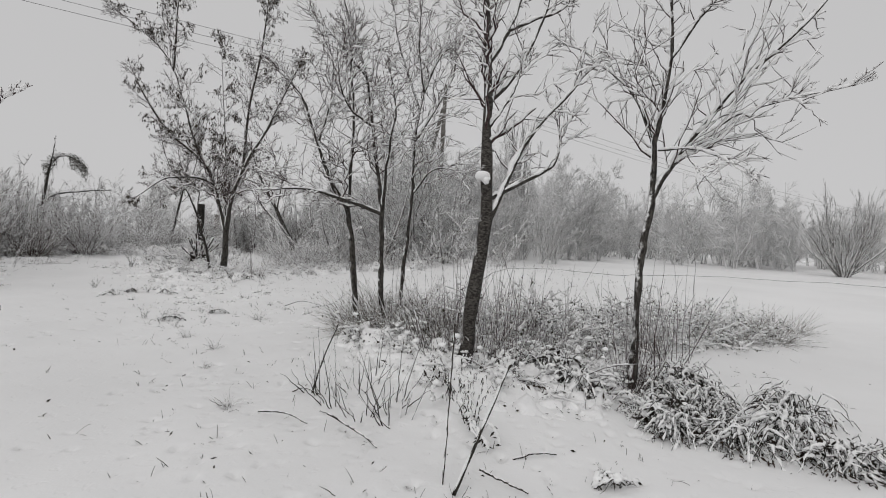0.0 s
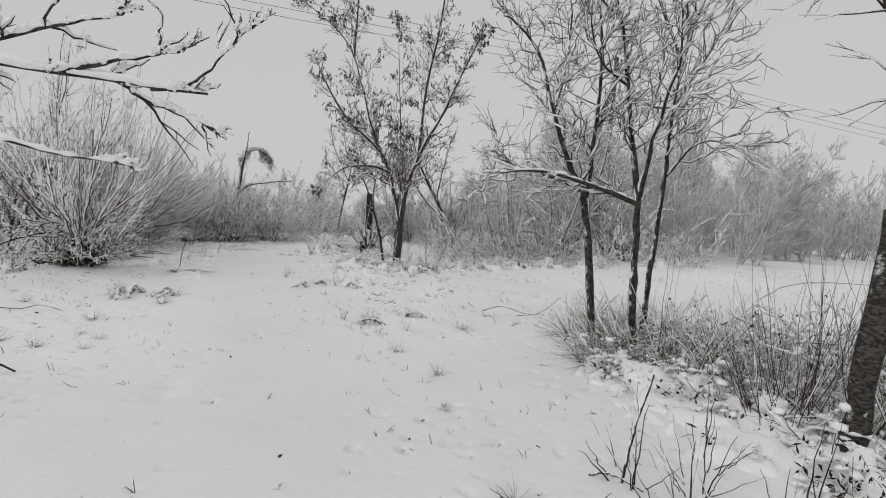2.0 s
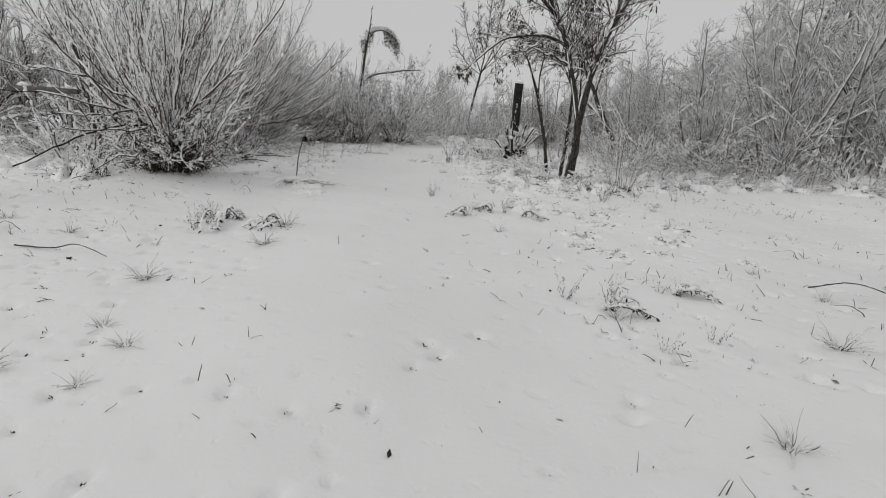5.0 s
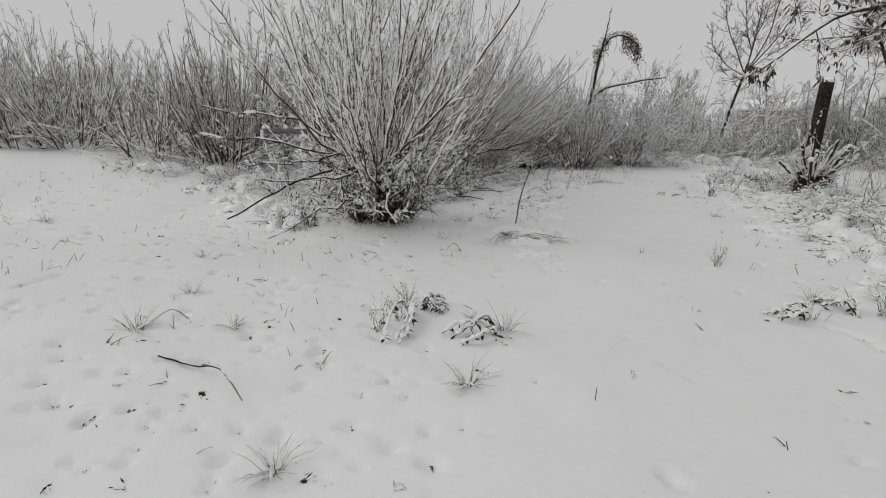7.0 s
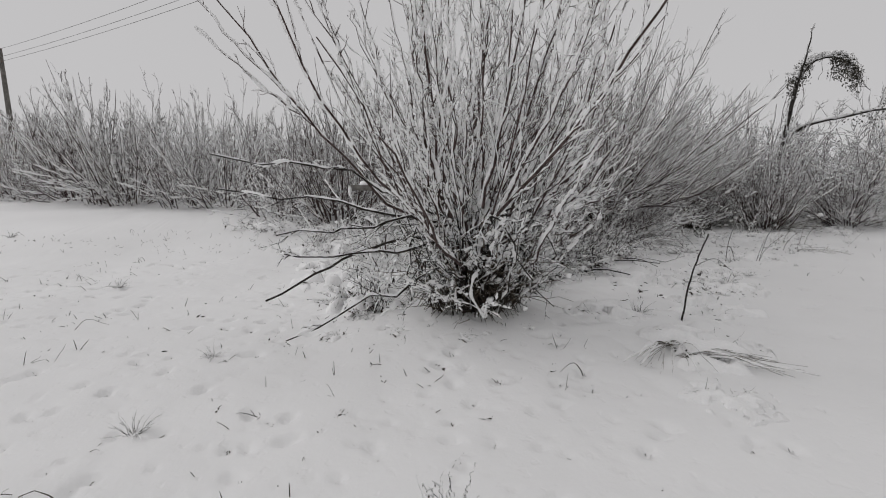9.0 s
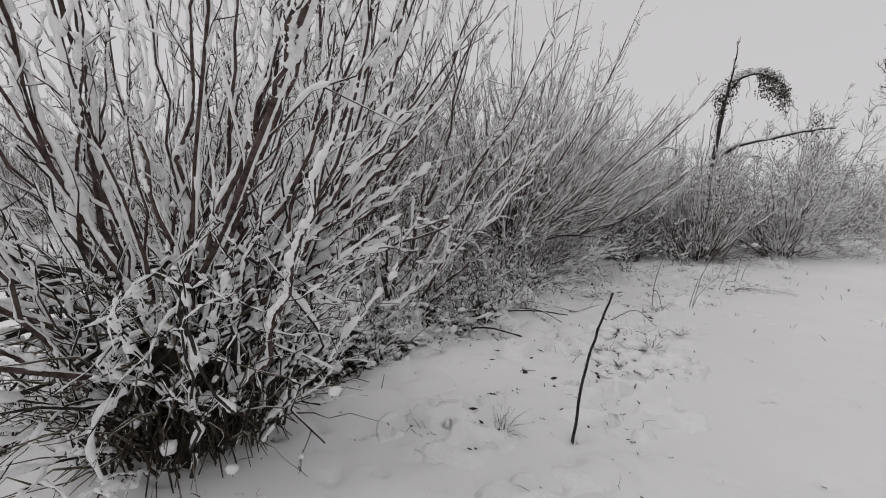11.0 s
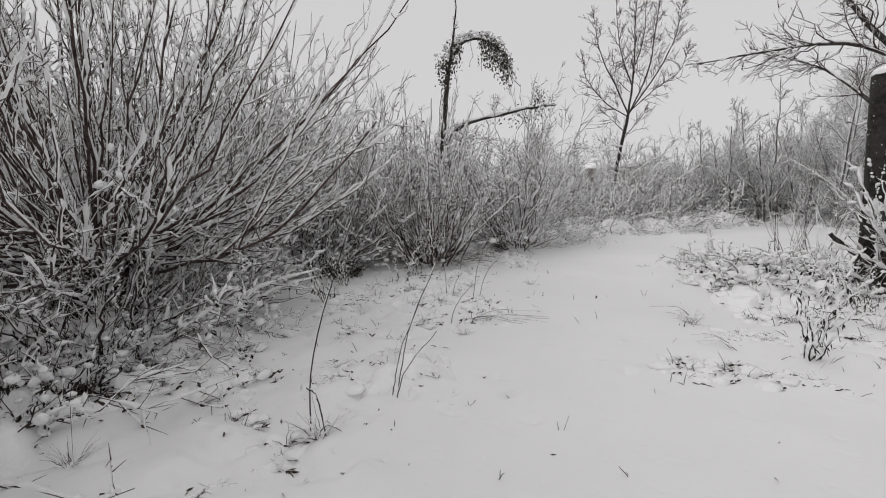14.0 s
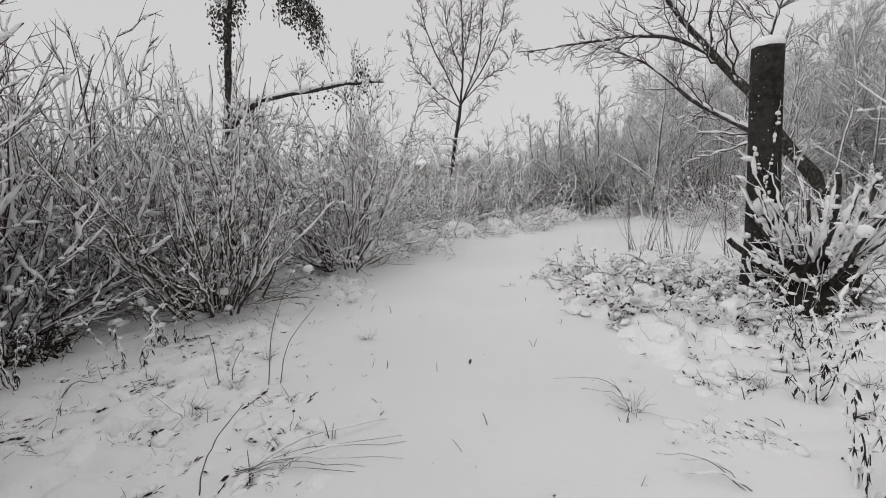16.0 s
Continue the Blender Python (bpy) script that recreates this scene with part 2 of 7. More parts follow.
class Geo:
    """Gathers tubes, leaves and lumps, and makes one mesh of them."""

    def __init__(self):
        self.verts, self.quads, self.tris, self.count = [], [], [], 0

    def add(self, v, quads=None, tris=None):
        v = np.asarray(v, float).reshape(-1, 3)
        if quads is not None and len(quads):
            self.quads.append(np.asarray(quads) + self.count)
        if tris is not None and len(tris):
            self.tris.append(np.asarray(tris) + self.count)
        self.verts.append(v)
        self.count += len(v)
        return self

    def tubes(self, p, r, sides=4):
        """p: m lines of n places each; r: their radii."""
        p, r = np.asarray(p, float), np.asarray(r, float)
        if p.ndim == 2:
            p, r = p[None], r[None]
        m, n = p.shape[:2]
        if m == 0:
            return self
        t = np.gradient(p, axis=1)
        t /= np.linalg.norm(t, axis=2, keepdims=True) + 1e-9
        mean = p[:, -1] - p[:, 0]
        mean /= np.linalg.norm(mean, axis=1, keepdims=True) + 1e-9
        ref = np.where(np.abs(mean[:, 2:3]) < 0.8, np.array([[0.0, 0, 1]]), np.array([[1.0, 0.2, 0]]))[:, None]
        u = np.cross(t, np.broadcast_to(ref, t.shape))
        u /= np.linalg.norm(u, axis=2, keepdims=True) + 1e-9
        w = np.cross(t, u)
        a = np.arange(sides) * 2 * np.pi / sides
        ring = np.cos(a)[:, None] * u[:, :, None] + np.sin(a)[:, None] * w[:, :, None]
        v = p[:, :, None] + r[:, :, None, None] * ring
        i = np.arange(m)[:, None, None] * n * sides + np.arange(n - 1)[None, :, None] * sides
        k = np.arange(sides)[None, None]
        k2 = (k + 1) % sides
        q = np.stack([i + k, i + k2, i + sides + k2, i + sides + k], -1).reshape(-1, 4)
        return self.add(v, quads=q)

    def leaves(self, at, along, width, length):
        """Folded leaves at places, each pointing along its way."""
        at, along = np.asarray(at, float), np.asarray(along, float)
        along /= np.linalg.norm(along, axis=1, keepdims=True) + 1e-9
        side = np.cross(along, rng.normal(size=along.shape))
        side /= np.linalg.norm(side, axis=1, keepdims=True) + 1e-9
        up = np.cross(along, side)
        le, wi = np.asarray(length)[:, None], np.asarray(width)[:, None]
        mid = at + along * le * 0.45
        v = np.stack([at, mid + side * wi + up * wi * 0.5, at + along * le + up * wi * 0.6, mid - side * wi + up * wi * 0.5], 1)
        i = np.arange(len(at))[:, None] * 4
        return self.add(v, tris=np.concatenate([i + [0, 1, 2], i + [0, 2, 3]]))

    def lumps(self, at, size, flat=0.6):
        """Uneven rounded lumps, flattened."""
        at, size = np.asarray(at, float).reshape(-1, 3), np.asarray(size, float)
        th = np.linspace(0, 2 * np.pi, 8, endpoint=False)
        rows = [(math.cos(e), math.sin(e)) for e in (-0.9, -0.3, 0.3, 0.85)]
        base = np.array([(c * math.cos(a), c * math.sin(a), s) for c, s in rows for a in th] + [(0, 0, -1), (0, 0, 1)])
        q = [(r * 8 + k, r * 8 + (k + 1) % 8, (r + 1) * 8 + (k + 1) % 8, (r + 1) * 8 + k) for r in range(3) for k in range(8)]
        t = [((k + 1) % 8, k, 32) for k in range(8)] + [(24 + k, 24 + (k + 1) % 8, 33) for k in range(8)]
        m = len(at)
        jag = 1 + 0.46 * (rng.random((m, 34, 1)) - 0.5)
        sq = 0.6 + 0.8 * rng.random((m, 1, 3))
        v = at[:, None] + base[None] * jag * sq * size[:, None, None] * np.array([1, 1, flat])
        i = np.arange(m)[:, None, None] * 34
        return self.add(v, quads=(i + np.array(q)).reshape(-1, 4), tris=(i + np.array(t)).reshape(-1, 3))

    def blobs(self, at, size, flat=0.85):
        """Small uneven clots of twenty faces each."""
        at, size = np.asarray(at, float).reshape(-1, 3), np.asarray(size, float)
        ring = [(0.894 * math.cos(k * 1.2566), 0.894 * math.sin(k * 1.2566), -0.447) for k in range(5)]
        ring += [(0.894 * math.cos((k + 0.5) * 1.2566), 0.894 * math.sin((k + 0.5) * 1.2566), 0.447) for k in range(5)]
        base = np.array(ring + [(0, 0, -1.0), (0, 0, 1.0)])
        t = [((k + 1) % 5, k, 10) for k in range(5)] + [(5 + k, 5 + (k + 1) % 5, 11) for k in range(5)]
        t += [(k, (k + 1) % 5, 5 + k) for k in range(5)] + [(5 + k, (k + 1) % 5, 5 + (k + 1) % 5) for k in range(5)]
        m = len(at)
        jag = rng.uniform(0.65, 1.35, (m, 12, 1))
        a = rng.uniform(0, np.pi, m)
        c, n = np.cos(a)[:, None], np.sin(a)[:, None]
        b = base[None] * jag * (0.55 + 0.9 * rng.random((m, 1, 3))) * np.array([1, 1, flat])
        b = np.stack([b[..., 0] * c - b[..., 1] * n, b[..., 0] * n + b[..., 1] * c, b[..., 2]], -1)
        i = np.arange(m)[:, None, None] * 12
        return self.add(at[:, None] + b * size[:, None, None], tris=(i + np.array(t)).reshape(-1, 3))

    def mesh(self, name, mat, smooth=True):
        me = bpy.data.meshes.new(name)
        v = np.concatenate(self.verts)
        q = np.concatenate(self.quads) if self.quads else np.zeros((0, 4), int)
        t = np.concatenate(self.tris) if self.tris else np.zeros((0, 3), int)
        me.vertices.add(len(v))
        me.vertices.foreach_set("co", v.astype(np.float32).ravel())
        me.loops.add(q.size + t.size)
        me.loops.foreach_set("vertex_index", np.concatenate([q.ravel(), t.ravel()]).astype(np.int32))
        me.polygons.add(len(q) + len(t))
        starts = np.concatenate([np.arange(len(q)) * 4, q.size + np.arange(len(t)) * 3]).astype(np.int32)
        me.polygons.foreach_set("loop_start", starts)
        me.polygons.foreach_set("use_smooth", np.full(len(starts), smooth))
        me.materials.append(mat)
        me.update(calc_edges=True)
        return me


def part(name, geo, mat, parent, label="", smooth=True, kind=""):
    if not geo.verts:
        return None
    ob = new(name, geo.mesh(name, mat, smooth))
    ob.parent = parent
    if not kind and name in ("crown", "undergrowth", "snow", "snow_cap", "foliage", "litter"):
        kind = "stuff"
    return tagged(ob, label, kind=kind)


def thing(name, x, y, label, category, group="", kind="", z=None):
    ob = new(name)
    ob.location = (x, y, float(ground_z(x, y)) if z is None else z)
    ob.empty_display_size = 0.2
    return tagged(ob, label, category, group, kind)


def smooth_line(points, n, wobble=0.0):
    """A rounded line of n places through a few given ones."""
    p = np.array(points, float)
    if len(p) == 2:
        p = np.array([p[0], (p[0] + p[1]) / 2, p[1]])
    ext = np.concatenate([[2 * p[0] - p[1]], p, [2 * p[-1] - p[-2]]])
    s = np.linspace(0, len(p) - 1 - 1e-6, n)
    k = s.astype(int)
    f = (s - k)[:, None]
    a, b, c, d = ext[k], ext[k + 1], ext[k + 2], ext[k + 3]
    out = 0.5 * (2 * b + (c - a) * f + (2 * a - 5 * b + 4 * c - d) * f**2 + (3 * b - a - 3 * c + d) * f**3)
    if wobble:
        w = rng.normal(size=out.shape) * wobble
        w[0] = 0
        out = out + w
    return out


def spawn(p, r, k, n, at=(0.25, 0.97), turn=(25, 60), length=(0.2, 0.45), lift=0.25, shrink=0.5, wobble=0.03, least=0.0015, tip=0.3, own=None):
    """k side shoots for each of the lines p."""
    m, np_ = p.shape[:2]
    if m == 0:
        return np.zeros((0, n, 3)), np.zeros((0, n))
    total = np.linalg.norm(np.diff(p, axis=1), axis=2).sum(1)
    f = rng.uniform(at[0], at[1], (m, k))
    s = f * (np_ - 1)
    i = np.minimum(s.astype(int), np_ - 2)
    w = (s - i)[..., None]
    rows = np.arange(m)[:, None]
    start = p[rows, i] * (1 - w) + p[rows, i + 1] * w
    tang = p[rows, i + 1] - p[rows, i]
    tang /= np.linalg.norm(tang, axis=2, keepdims=True) + 1e-9
    rad = r[rows, i] * (1 - w[..., 0]) + r[rows, i + 1] * w[..., 0]
    side = rng.normal(size=tang.shape)
    side -= (side * tang).sum(2, keepdims=True) * tang
    side /= np.linalg.norm(side, axis=2, keepdims=True) + 1e-9
    ang = np.radians(rng.uniform(turn[0], turn[1], (m, k)))[..., None]
    way = np.cos(ang) * tang + np.sin(ang) * side + np.array([0, 0, lift])
    way /= np.linalg.norm(way, axis=2, keepdims=True) + 1e-9
    base_len = total[:, None] if own is None else own
    le = base_len * rng.uniform(length[0], length[1], (m, k)) * (1.1 - 0.65 * f)
    step = np.linspace(0, 1, n)
    q = start[:, :, None] + way[:, :, None] * (le[..., None] * step)[..., None]
    q[..., 2] += lift * 0.5 * (le[..., None] * step**2)
    jig = rng.normal(size=q.shape) * (wobble * le[..., None, None])
    jig[:, :, 0] = 0
    q = q + jig
    rr = np.maximum(rad * shrink, least)[..., None] * (1 - (1 - tip) * step)
    return q.reshape(m * k, n, 3), rr.reshape(m * k, n)


def keep(p, r, share):
    pick = rng.random(len(p)) < share
    return p[pick], r[pick]


def some_places(p, share):
    """Random places along lines, share of them for each line."""
    m = int(len(p) * share)
    if m == 0:
        return np.zeros((0, 3))
    i, f = rng.integers(0, len(p), m), rng.uniform(0.05, 1, m) * (p.shape[1] - 1.001)
    k = f.astype(int)
    f = (f - k)[:, None]
    return p[i, k] * (1 - f) + p[i, k + 1] * f


def snow_cover(p, r, thick=0.7, plus=0.006, share=1.0, gaps=0.3, wander=0.0):
    """Clots of snow along the windward upper side of the lines."""
    p, r = keep(p, r, share)
    if len(p) == 0:
        return p, r
    t = np.gradient(p, axis=1)
    t /= np.linalg.norm(t, axis=2, keepdims=True) + 1e-9
    d = np.array(LIE) + rng.normal(size=(len(p), 1, 3)) * np.array([wander, wander, 0.0])
    d = d / np.linalg.norm(d, axis=2, keepdims=True)
    n = d - (t * d).sum(2, keepdims=True) * t
    lying = np.linalg.norm(n, axis=2)
    n /= lying[..., None] + 1e-9
    run = max(1, r.shape[1] // 14)

    def drift(a):
        """Evens a random row out over a run of places, and stretches it again."""
        if run == 1:
            return a
        pad = np.concatenate([a[:, -run:], a, a[:, :run]], 1)
        sums = np.cumsum(pad, axis=1)
        mean = (sums[:, run:] - sums[:, :-run]) / run
        return np.clip(0.5 + (mean[:, run // 2 : run // 2 + a.shape[1]] - 0.5) * run**0.5, 0, 1)

    lump = 0.5 + 1.0 * drift(rng.random(r.shape)) ** 1.3
    bare = 0.12 + 0.55 * gaps
    held = sstep(bare - 0.08, bare + 0.08, drift(rng.random(r.shape)))
    rs = (thick * r + plus) * (0.12 + (lump - 0.12) * held) * (0.28 + 0.72 * sstep(0.3, 0.85, lying))
    rs[:, 0] *= 0.35
    rs[:, -1] *= 0.25
    return p + n * (r * 0.8 + rs * 0.45)[..., None] + rng.normal(size=p.shape) * (0.12 * rs)[..., None], rs


def refine(p, r, n):
    """The lines with n places each."""
    m, k = p.shape[:2]
    s = np.linspace(0, k - 1 - 1e-6, n)
    i = s.astype(int)
    f = (s - i)[None, :, None]
    return p[:, i] * (1 - f) + p[:, i + 1] * f, r[:, i] * (1 - f[..., 0]) + r[:, i + 1] * f[..., 0]


def stems(n, height, spread, base=0.2, base_h=0.2, r0=0.014, pts=9, bend=0.5, lean=(0, 0), short=0.55, power=0.6, wobble=0.012, sway=0.0, jit=0.11):
    """n shoots that fan out of a stool."""
    az = rng.uniform(0, 2 * np.pi, n)
    u = rng.random(n) ** power
    tilt = np.radians(spread) * u
    out = np.stack([np.cos(az), np.sin(az)], 1)
    start = np.zeros((n, 3))
    start[:, :2] = out * (base * rng.uniform(0.3, 1, n))[:, None]
    start[:, 2] = rng.uniform(0, base_h, n)
    d0 = np.concatenate([out * np.sin(tilt)[:, None] + np.array(lean), np.cos(tilt)[:, None]], 1)
    d0 /= np.linalg.norm(d0, axis=1, keepdims=True)
    le = height * rng.uniform(short, 1.05, n) * (1 - 0.25 * u)
    s = np.linspace(0, 1, pts)
    c = (bend * s)[None, :, None]
    d = d0[:, None] * (1 - c) + np.array([0, 0, 1.0]) * c
    d /= np.linalg.norm(d, axis=2, keepdims=True)
    d = d + rng.normal(size=d.shape) * jit + sway * rng.uniform(-1.6, 1.6, (n, 1, 3)) * np.array([1, 1, 0.5]) * s[None, :, None]
    p = np.cumsum(d * (le / (pts - 1))[:, None, None], axis=1)
    p = p - p[:, :1] + start[:, None] + rng.normal(size=p.shape) * wobble
    r = r0 * rng.uniform(0.55, 1.2, n)[:, None] * (1 - 0.78 * s)
    return p, r


# ---- ground: one sheet of snow, finer near the walk ----
def spread_axis(lo, hi, step, far):
    core = list(np.arange(lo, hi + 1e-6, step))
    a, d = [], step
    x = lo
    while x > -far:
        d *= 1.13
        x -= d
        a.append(x)
    b, d = [], step
    x = hi
    while x < far:
        d *= 1.13
        x += d
        b.append(x)
    return np.array(a[::-1] + core + b)


gx, gy = spread_axis(-14.4, 2.2, 0.027, 900), spread_axis(2.2, 17.2, 0.027, 900)
GX, GY = np.meshgrid(gx, gy)
GZ = ground_z(GX, GY)
dint = np.random.default_rng(29)
m = 8000
DENTS = np.stack([dint.uniform(-14.4, 2.4, m), dint.uniform(2.0, 17.4, m), 0.012 + 0.024 * dint.random(m) ** 2.5, dint.uniform(0, np.pi, m)], 1)
d = off_track(DENTS[:, 0], DENTS[:, 1])
thin = 0.2 + 0.8 * sstep(0.5, 1.5, d)
DENTS = DENTS[(dint.random(m) < thin) & (vnoise(DENTS[:, 0] * 0.9 + 60, DENTS[:, 1] * 0.9 + 11) > 0.28)]
for x0, y0, size, way in DENTS:
    i0, i1 = np.searchsorted(gx, (x0 - 0.2, x0 + 0.2))
    j0, j1 = np.searchsorted(gy, (y0 - 0.2, y0 + 0.2))
    ex, ey = GX[j0:j1, i0:i1] - x0, GY[j0:j1, i0:i1] - y0
    u, v = (ex * math.cos(way) + ey * math.sin(way)) / 1.6, ey * math.cos(way) - ex * math.sin(way)
    GZ[j0:j1, i0:i1] -= min(0.04, 1.3 * size) * np.exp(-((u * u + v * v) / (size * size)) ** 1.5)
ground_geo = Geo()
nx, ny = len(gx), len(gy)
ii = (np.arange(ny - 1)[:, None] * nx + np.arange(nx - 1)[None]).ravel()
ground_geo.add(np.stack([GX, GY, GZ], -1), quads=np.stack([ii, ii + 1, ii + nx + 1, ii + nx], 1))
ground = new("ground", ground_geo.mesh("ground", SNOW_GROUND))
tagged(ground, "uneven ground under fresh snow with a smooth trodden track", "ground", kind="structure")


# ---- trees with limbs of their own ----
def limb_tree(name, x, y, limbs, label, bark, side=9, twig=6, fine=3, leafy=0, snow=1.0, category="tree", group="", reach=1.0, twig_len=(0.22, 0.55), stout=1.0, crook=0.02):
    """A tree from its trunk (first) and main limbs, with side shoots, twigs and snow."""
    z0 = float(ground_z(x, y))
    ob = thing(name, x, y, label, category, group)
    snow_geo, twig_geo, leaf_geo = Geo(), Geo(), Geo()
    twig_ends = []
    for n, (rad, *points) in enumerate(limbs):
        q = np.array(points, float)
        q[:, 2] -= z0
        trunk = n == 0
        if trunk:
            q[0, 2] = -0.08
        line = smooth_line(q, 14, 0.006)
        end = 0.78 if trunk else 0.22
        width = np.linspace(rad, rad * end, 14) * (1 + 0.10 * rng.normal(size=14))
        if n == 1 and rad > 0.7 * limbs[0][0]:
            width[:3] = limbs[0][0] * 0.78
        if trunk:
            width[0] *= 1.45
            width[1] *= 1.15
        g = Geo()
        g.tubes(*refine(line[None], width[None], 40 if rad > 0.03 else 24), 9 if rad > 0.03 else 6)
        part("trunk" if trunk else "branch", g, bark, ob)
        p, r = line[None], width[None]
        if not trunk and not (n == 1 and rad > 0.06):
            snow_geo.tubes(*snow_cover(*refine(p, r, 48), 0.5 * snow, 0.009 * snow), 6)
        if trunk and len(limbs) > 3:
            continue
        long = float(np.linalg.norm(np.diff(line, axis=0), axis=1).sum())
        count = max(3, int(1.25 * side * long + 0.5))
        p1, r1 = spawn(p, r, count, 7, (0.12, 0.97), (30, 68), twig_len, 0.12, 0.36, crook, 0.0066 * stout, own=reach)
        pe, re_ = spawn(p, r, 3, 7, (0.93, 0.995), (5, 26), (0.35, 0.6), 0.12, 0.9, 0.03, 0.0066 * stout, own=reach)
        p1, r1 = np.concatenate([p1, pe]), np.concatenate([r1, re_])
        p2, r2 = spawn(p1, r1, twig, 4, (0.15, 0.98), (28, 62), (0.3, 0.75), 0.08, 0.6, 0.022, 0.0048 * stout)
        p3, r3 = spawn(p2, r2, fine, 3, (0.2, 1.0), (25, 60), (0.35, 0.8), 0.05, 0.7, 0.03, 0.0034 * stout)
        twig_geo.tubes(p1, r1, 4).tubes(p2, r2, 3).tubes(p3, r3, 3)
        snow_geo.tubes(*snow_cover(*refine(p1, r1, 12), 0.85 * snow, 0.0085 * snow, 1.0, 0.2), 4)
        snow_geo.tubes(*snow_cover(p2, r2, 0.85 * snow, 0.007 * snow, 0.9, 0.2), 3)
        snow_geo.tubes(*snow_cover(p3, r3, 0.8 * snow, 0.0035 * snow, 0.4), 3)
        twig_ends += [p2[:, 1:], p1[:, 1:], p3[:, 1:]]
    part("crown", twig_geo, TWIG, ob, "fine snow-dusted twigs")
    part("snow", snow_geo, SNOW, ob, "white snow lying along the branches")
    if leafy:
        pool = np.concatenate([e.reshape(-1, 3) for e in twig_ends])
        bunch = vnoise(pool[:, 0] * 2.1 + 3 * pool[:, 2], pool[:, 1] * 2.1 + 2.3 * pool[:, 2])
        pool = pool[bunch > 0.52]
        at = pool[rng.integers(0, len(pool), leafy)] + rng.normal(size=(leafy, 3)) * 0.015
        way = np.array([0, 0, -1.0]) + rng.normal(size=(leafy, 3)) * 0.3
        leaf_geo.leaves(at, way, rng.uniform(0.008, 0.017, leafy), rng.uniform(0.05, 0.11, leafy))
        part("foliage", leaf_geo, DRY_LEAF, ob, "withered brown leaves hanging from the twigs")
    return ob


limb_tree("slender_tree", -1.36, 7.2, [
    (0.046, (0.05, 0.0, 0.2), (-0.08, 0.05, 1.29), (-0.2, 0.1, 1.92)),
    (0.036, (-0.18, -0.03, 1.92), (-0.37, -0.19, 2.23), (-0.62, -0.35, 2.88), (-0.82, -0.5, 3.45), (-1.2, -0.69, 3.83)),
    (0.026, (-0.18, -0.03, 1.99), (-0.72, -0.1, 2.15), (-1.32, -0.17, 2.34)),
    (0.03, (-0.17, -0.03, 1.90), (-0.14, -0.09, 2.61), (-0.13, -0.14, 3.34), (-0.2, -0.21, 3.99), (-0.16, -0.26, 4.64)),
    (0.018, (-0.6, -0.33, 2.85), (-0.53, -0.04, 3.52), (-0.54, 0.02, 4.15), (-0.71, 0.05, 4.76)),
], "slender forked tree with snow along its dark branches", BARK, side=7, twig=5, fine=2, twig_len=(0.4, 1.1), crook=0.055, group="slender trees on the bank")
limb_tree("slender_tree", -0.88, 7.0, [
    (0.044, (0.01, 0.0, 0.1), (-0.06, -0.01, 1.07), (-0.09, -0.01, 1.9)),
    (0.034, (-0.09, -0.01, 1.86), (-0.2, 0.02, 2.44), (-0.34, 0.04, 3.31), (-0.48, 0.07, 4.01), (-0.77, 0.08, 4.78), (-0.97, 0.09, 5.37)),
    (0.032, (-0.09, -0.01, 1.85), (-0.53, -0.2, 1.99), (-1.15, -0.4, 2.13), (-1.6, -0.6, 2.06)),
    (0.026, (-0.08, -0.01, 1.93), (-0.04, -0.21, 2.42), (0.02, -0.41, 2.85), (0.09, -0.61, 3.28), (0.01, -0.83, 3.74)),
    (0.018, (-0.45, 0.06, 3.89), (-0.9, 0.17, 4.42), (-1.39, 0.4, 4.94)),
    (0.016, (-0.32, 0.03, 3.17), (-0.62, -0.21, 3.35), (-0.77, -0.37, 3.78), (-0.69, -0.5, 4.21)),
], "slender tree with one long level branch under snow", BARK, side=7, twig=5, fine=2, twig_len=(0.4, 1.1), crook=0.055, group="slender trees on the bank")
limb_tree("slender_tree", -0.7, 7.75, [
    (0.038, (0.0, 0.0, 0.25), (0.03, 0.03, 0.95), (0.1, 0.1, 2.3)),
    (0.03, (0.1, 0.1, 2.26), (0.1, 0.02, 3.14), (0.2, 0.0, 3.95)),
    (0.022, (0.2, 0.0, 3.93), (0.46, 0.3, 4.7), (1.0, 0.8, 5.22)),
    (0.018, (0.2, 0.0, 3.93), (0.09, -0.01, 4.63), (0.08, -0.03, 5.18), (0.1, -0.05, 5.8)),
    (0.018, (0.15, 0.0, 3.65), (-0.27, 0.19, 4.75), (-0.43, 0.39, 5.5), (-0.55, 0.59, 6.0)),
    (0.018, (0.1, 0.1, 2.25), (0.46, 0.1, 2.7), (1.05, 0.1, 2.68)),
    (0.018, (0.1, 0.03, 3.12), (0.43, 0.13, 3.74), (0.68, 0.24, 4.4), (0.68, 0.32, 5.33)),
], "slender upright tree with snowy spreading top", BARK, side=7, twig=5, fine=2, twig_len=(0.4, 1.1), crook=0.055, group="slender trees on the bank")
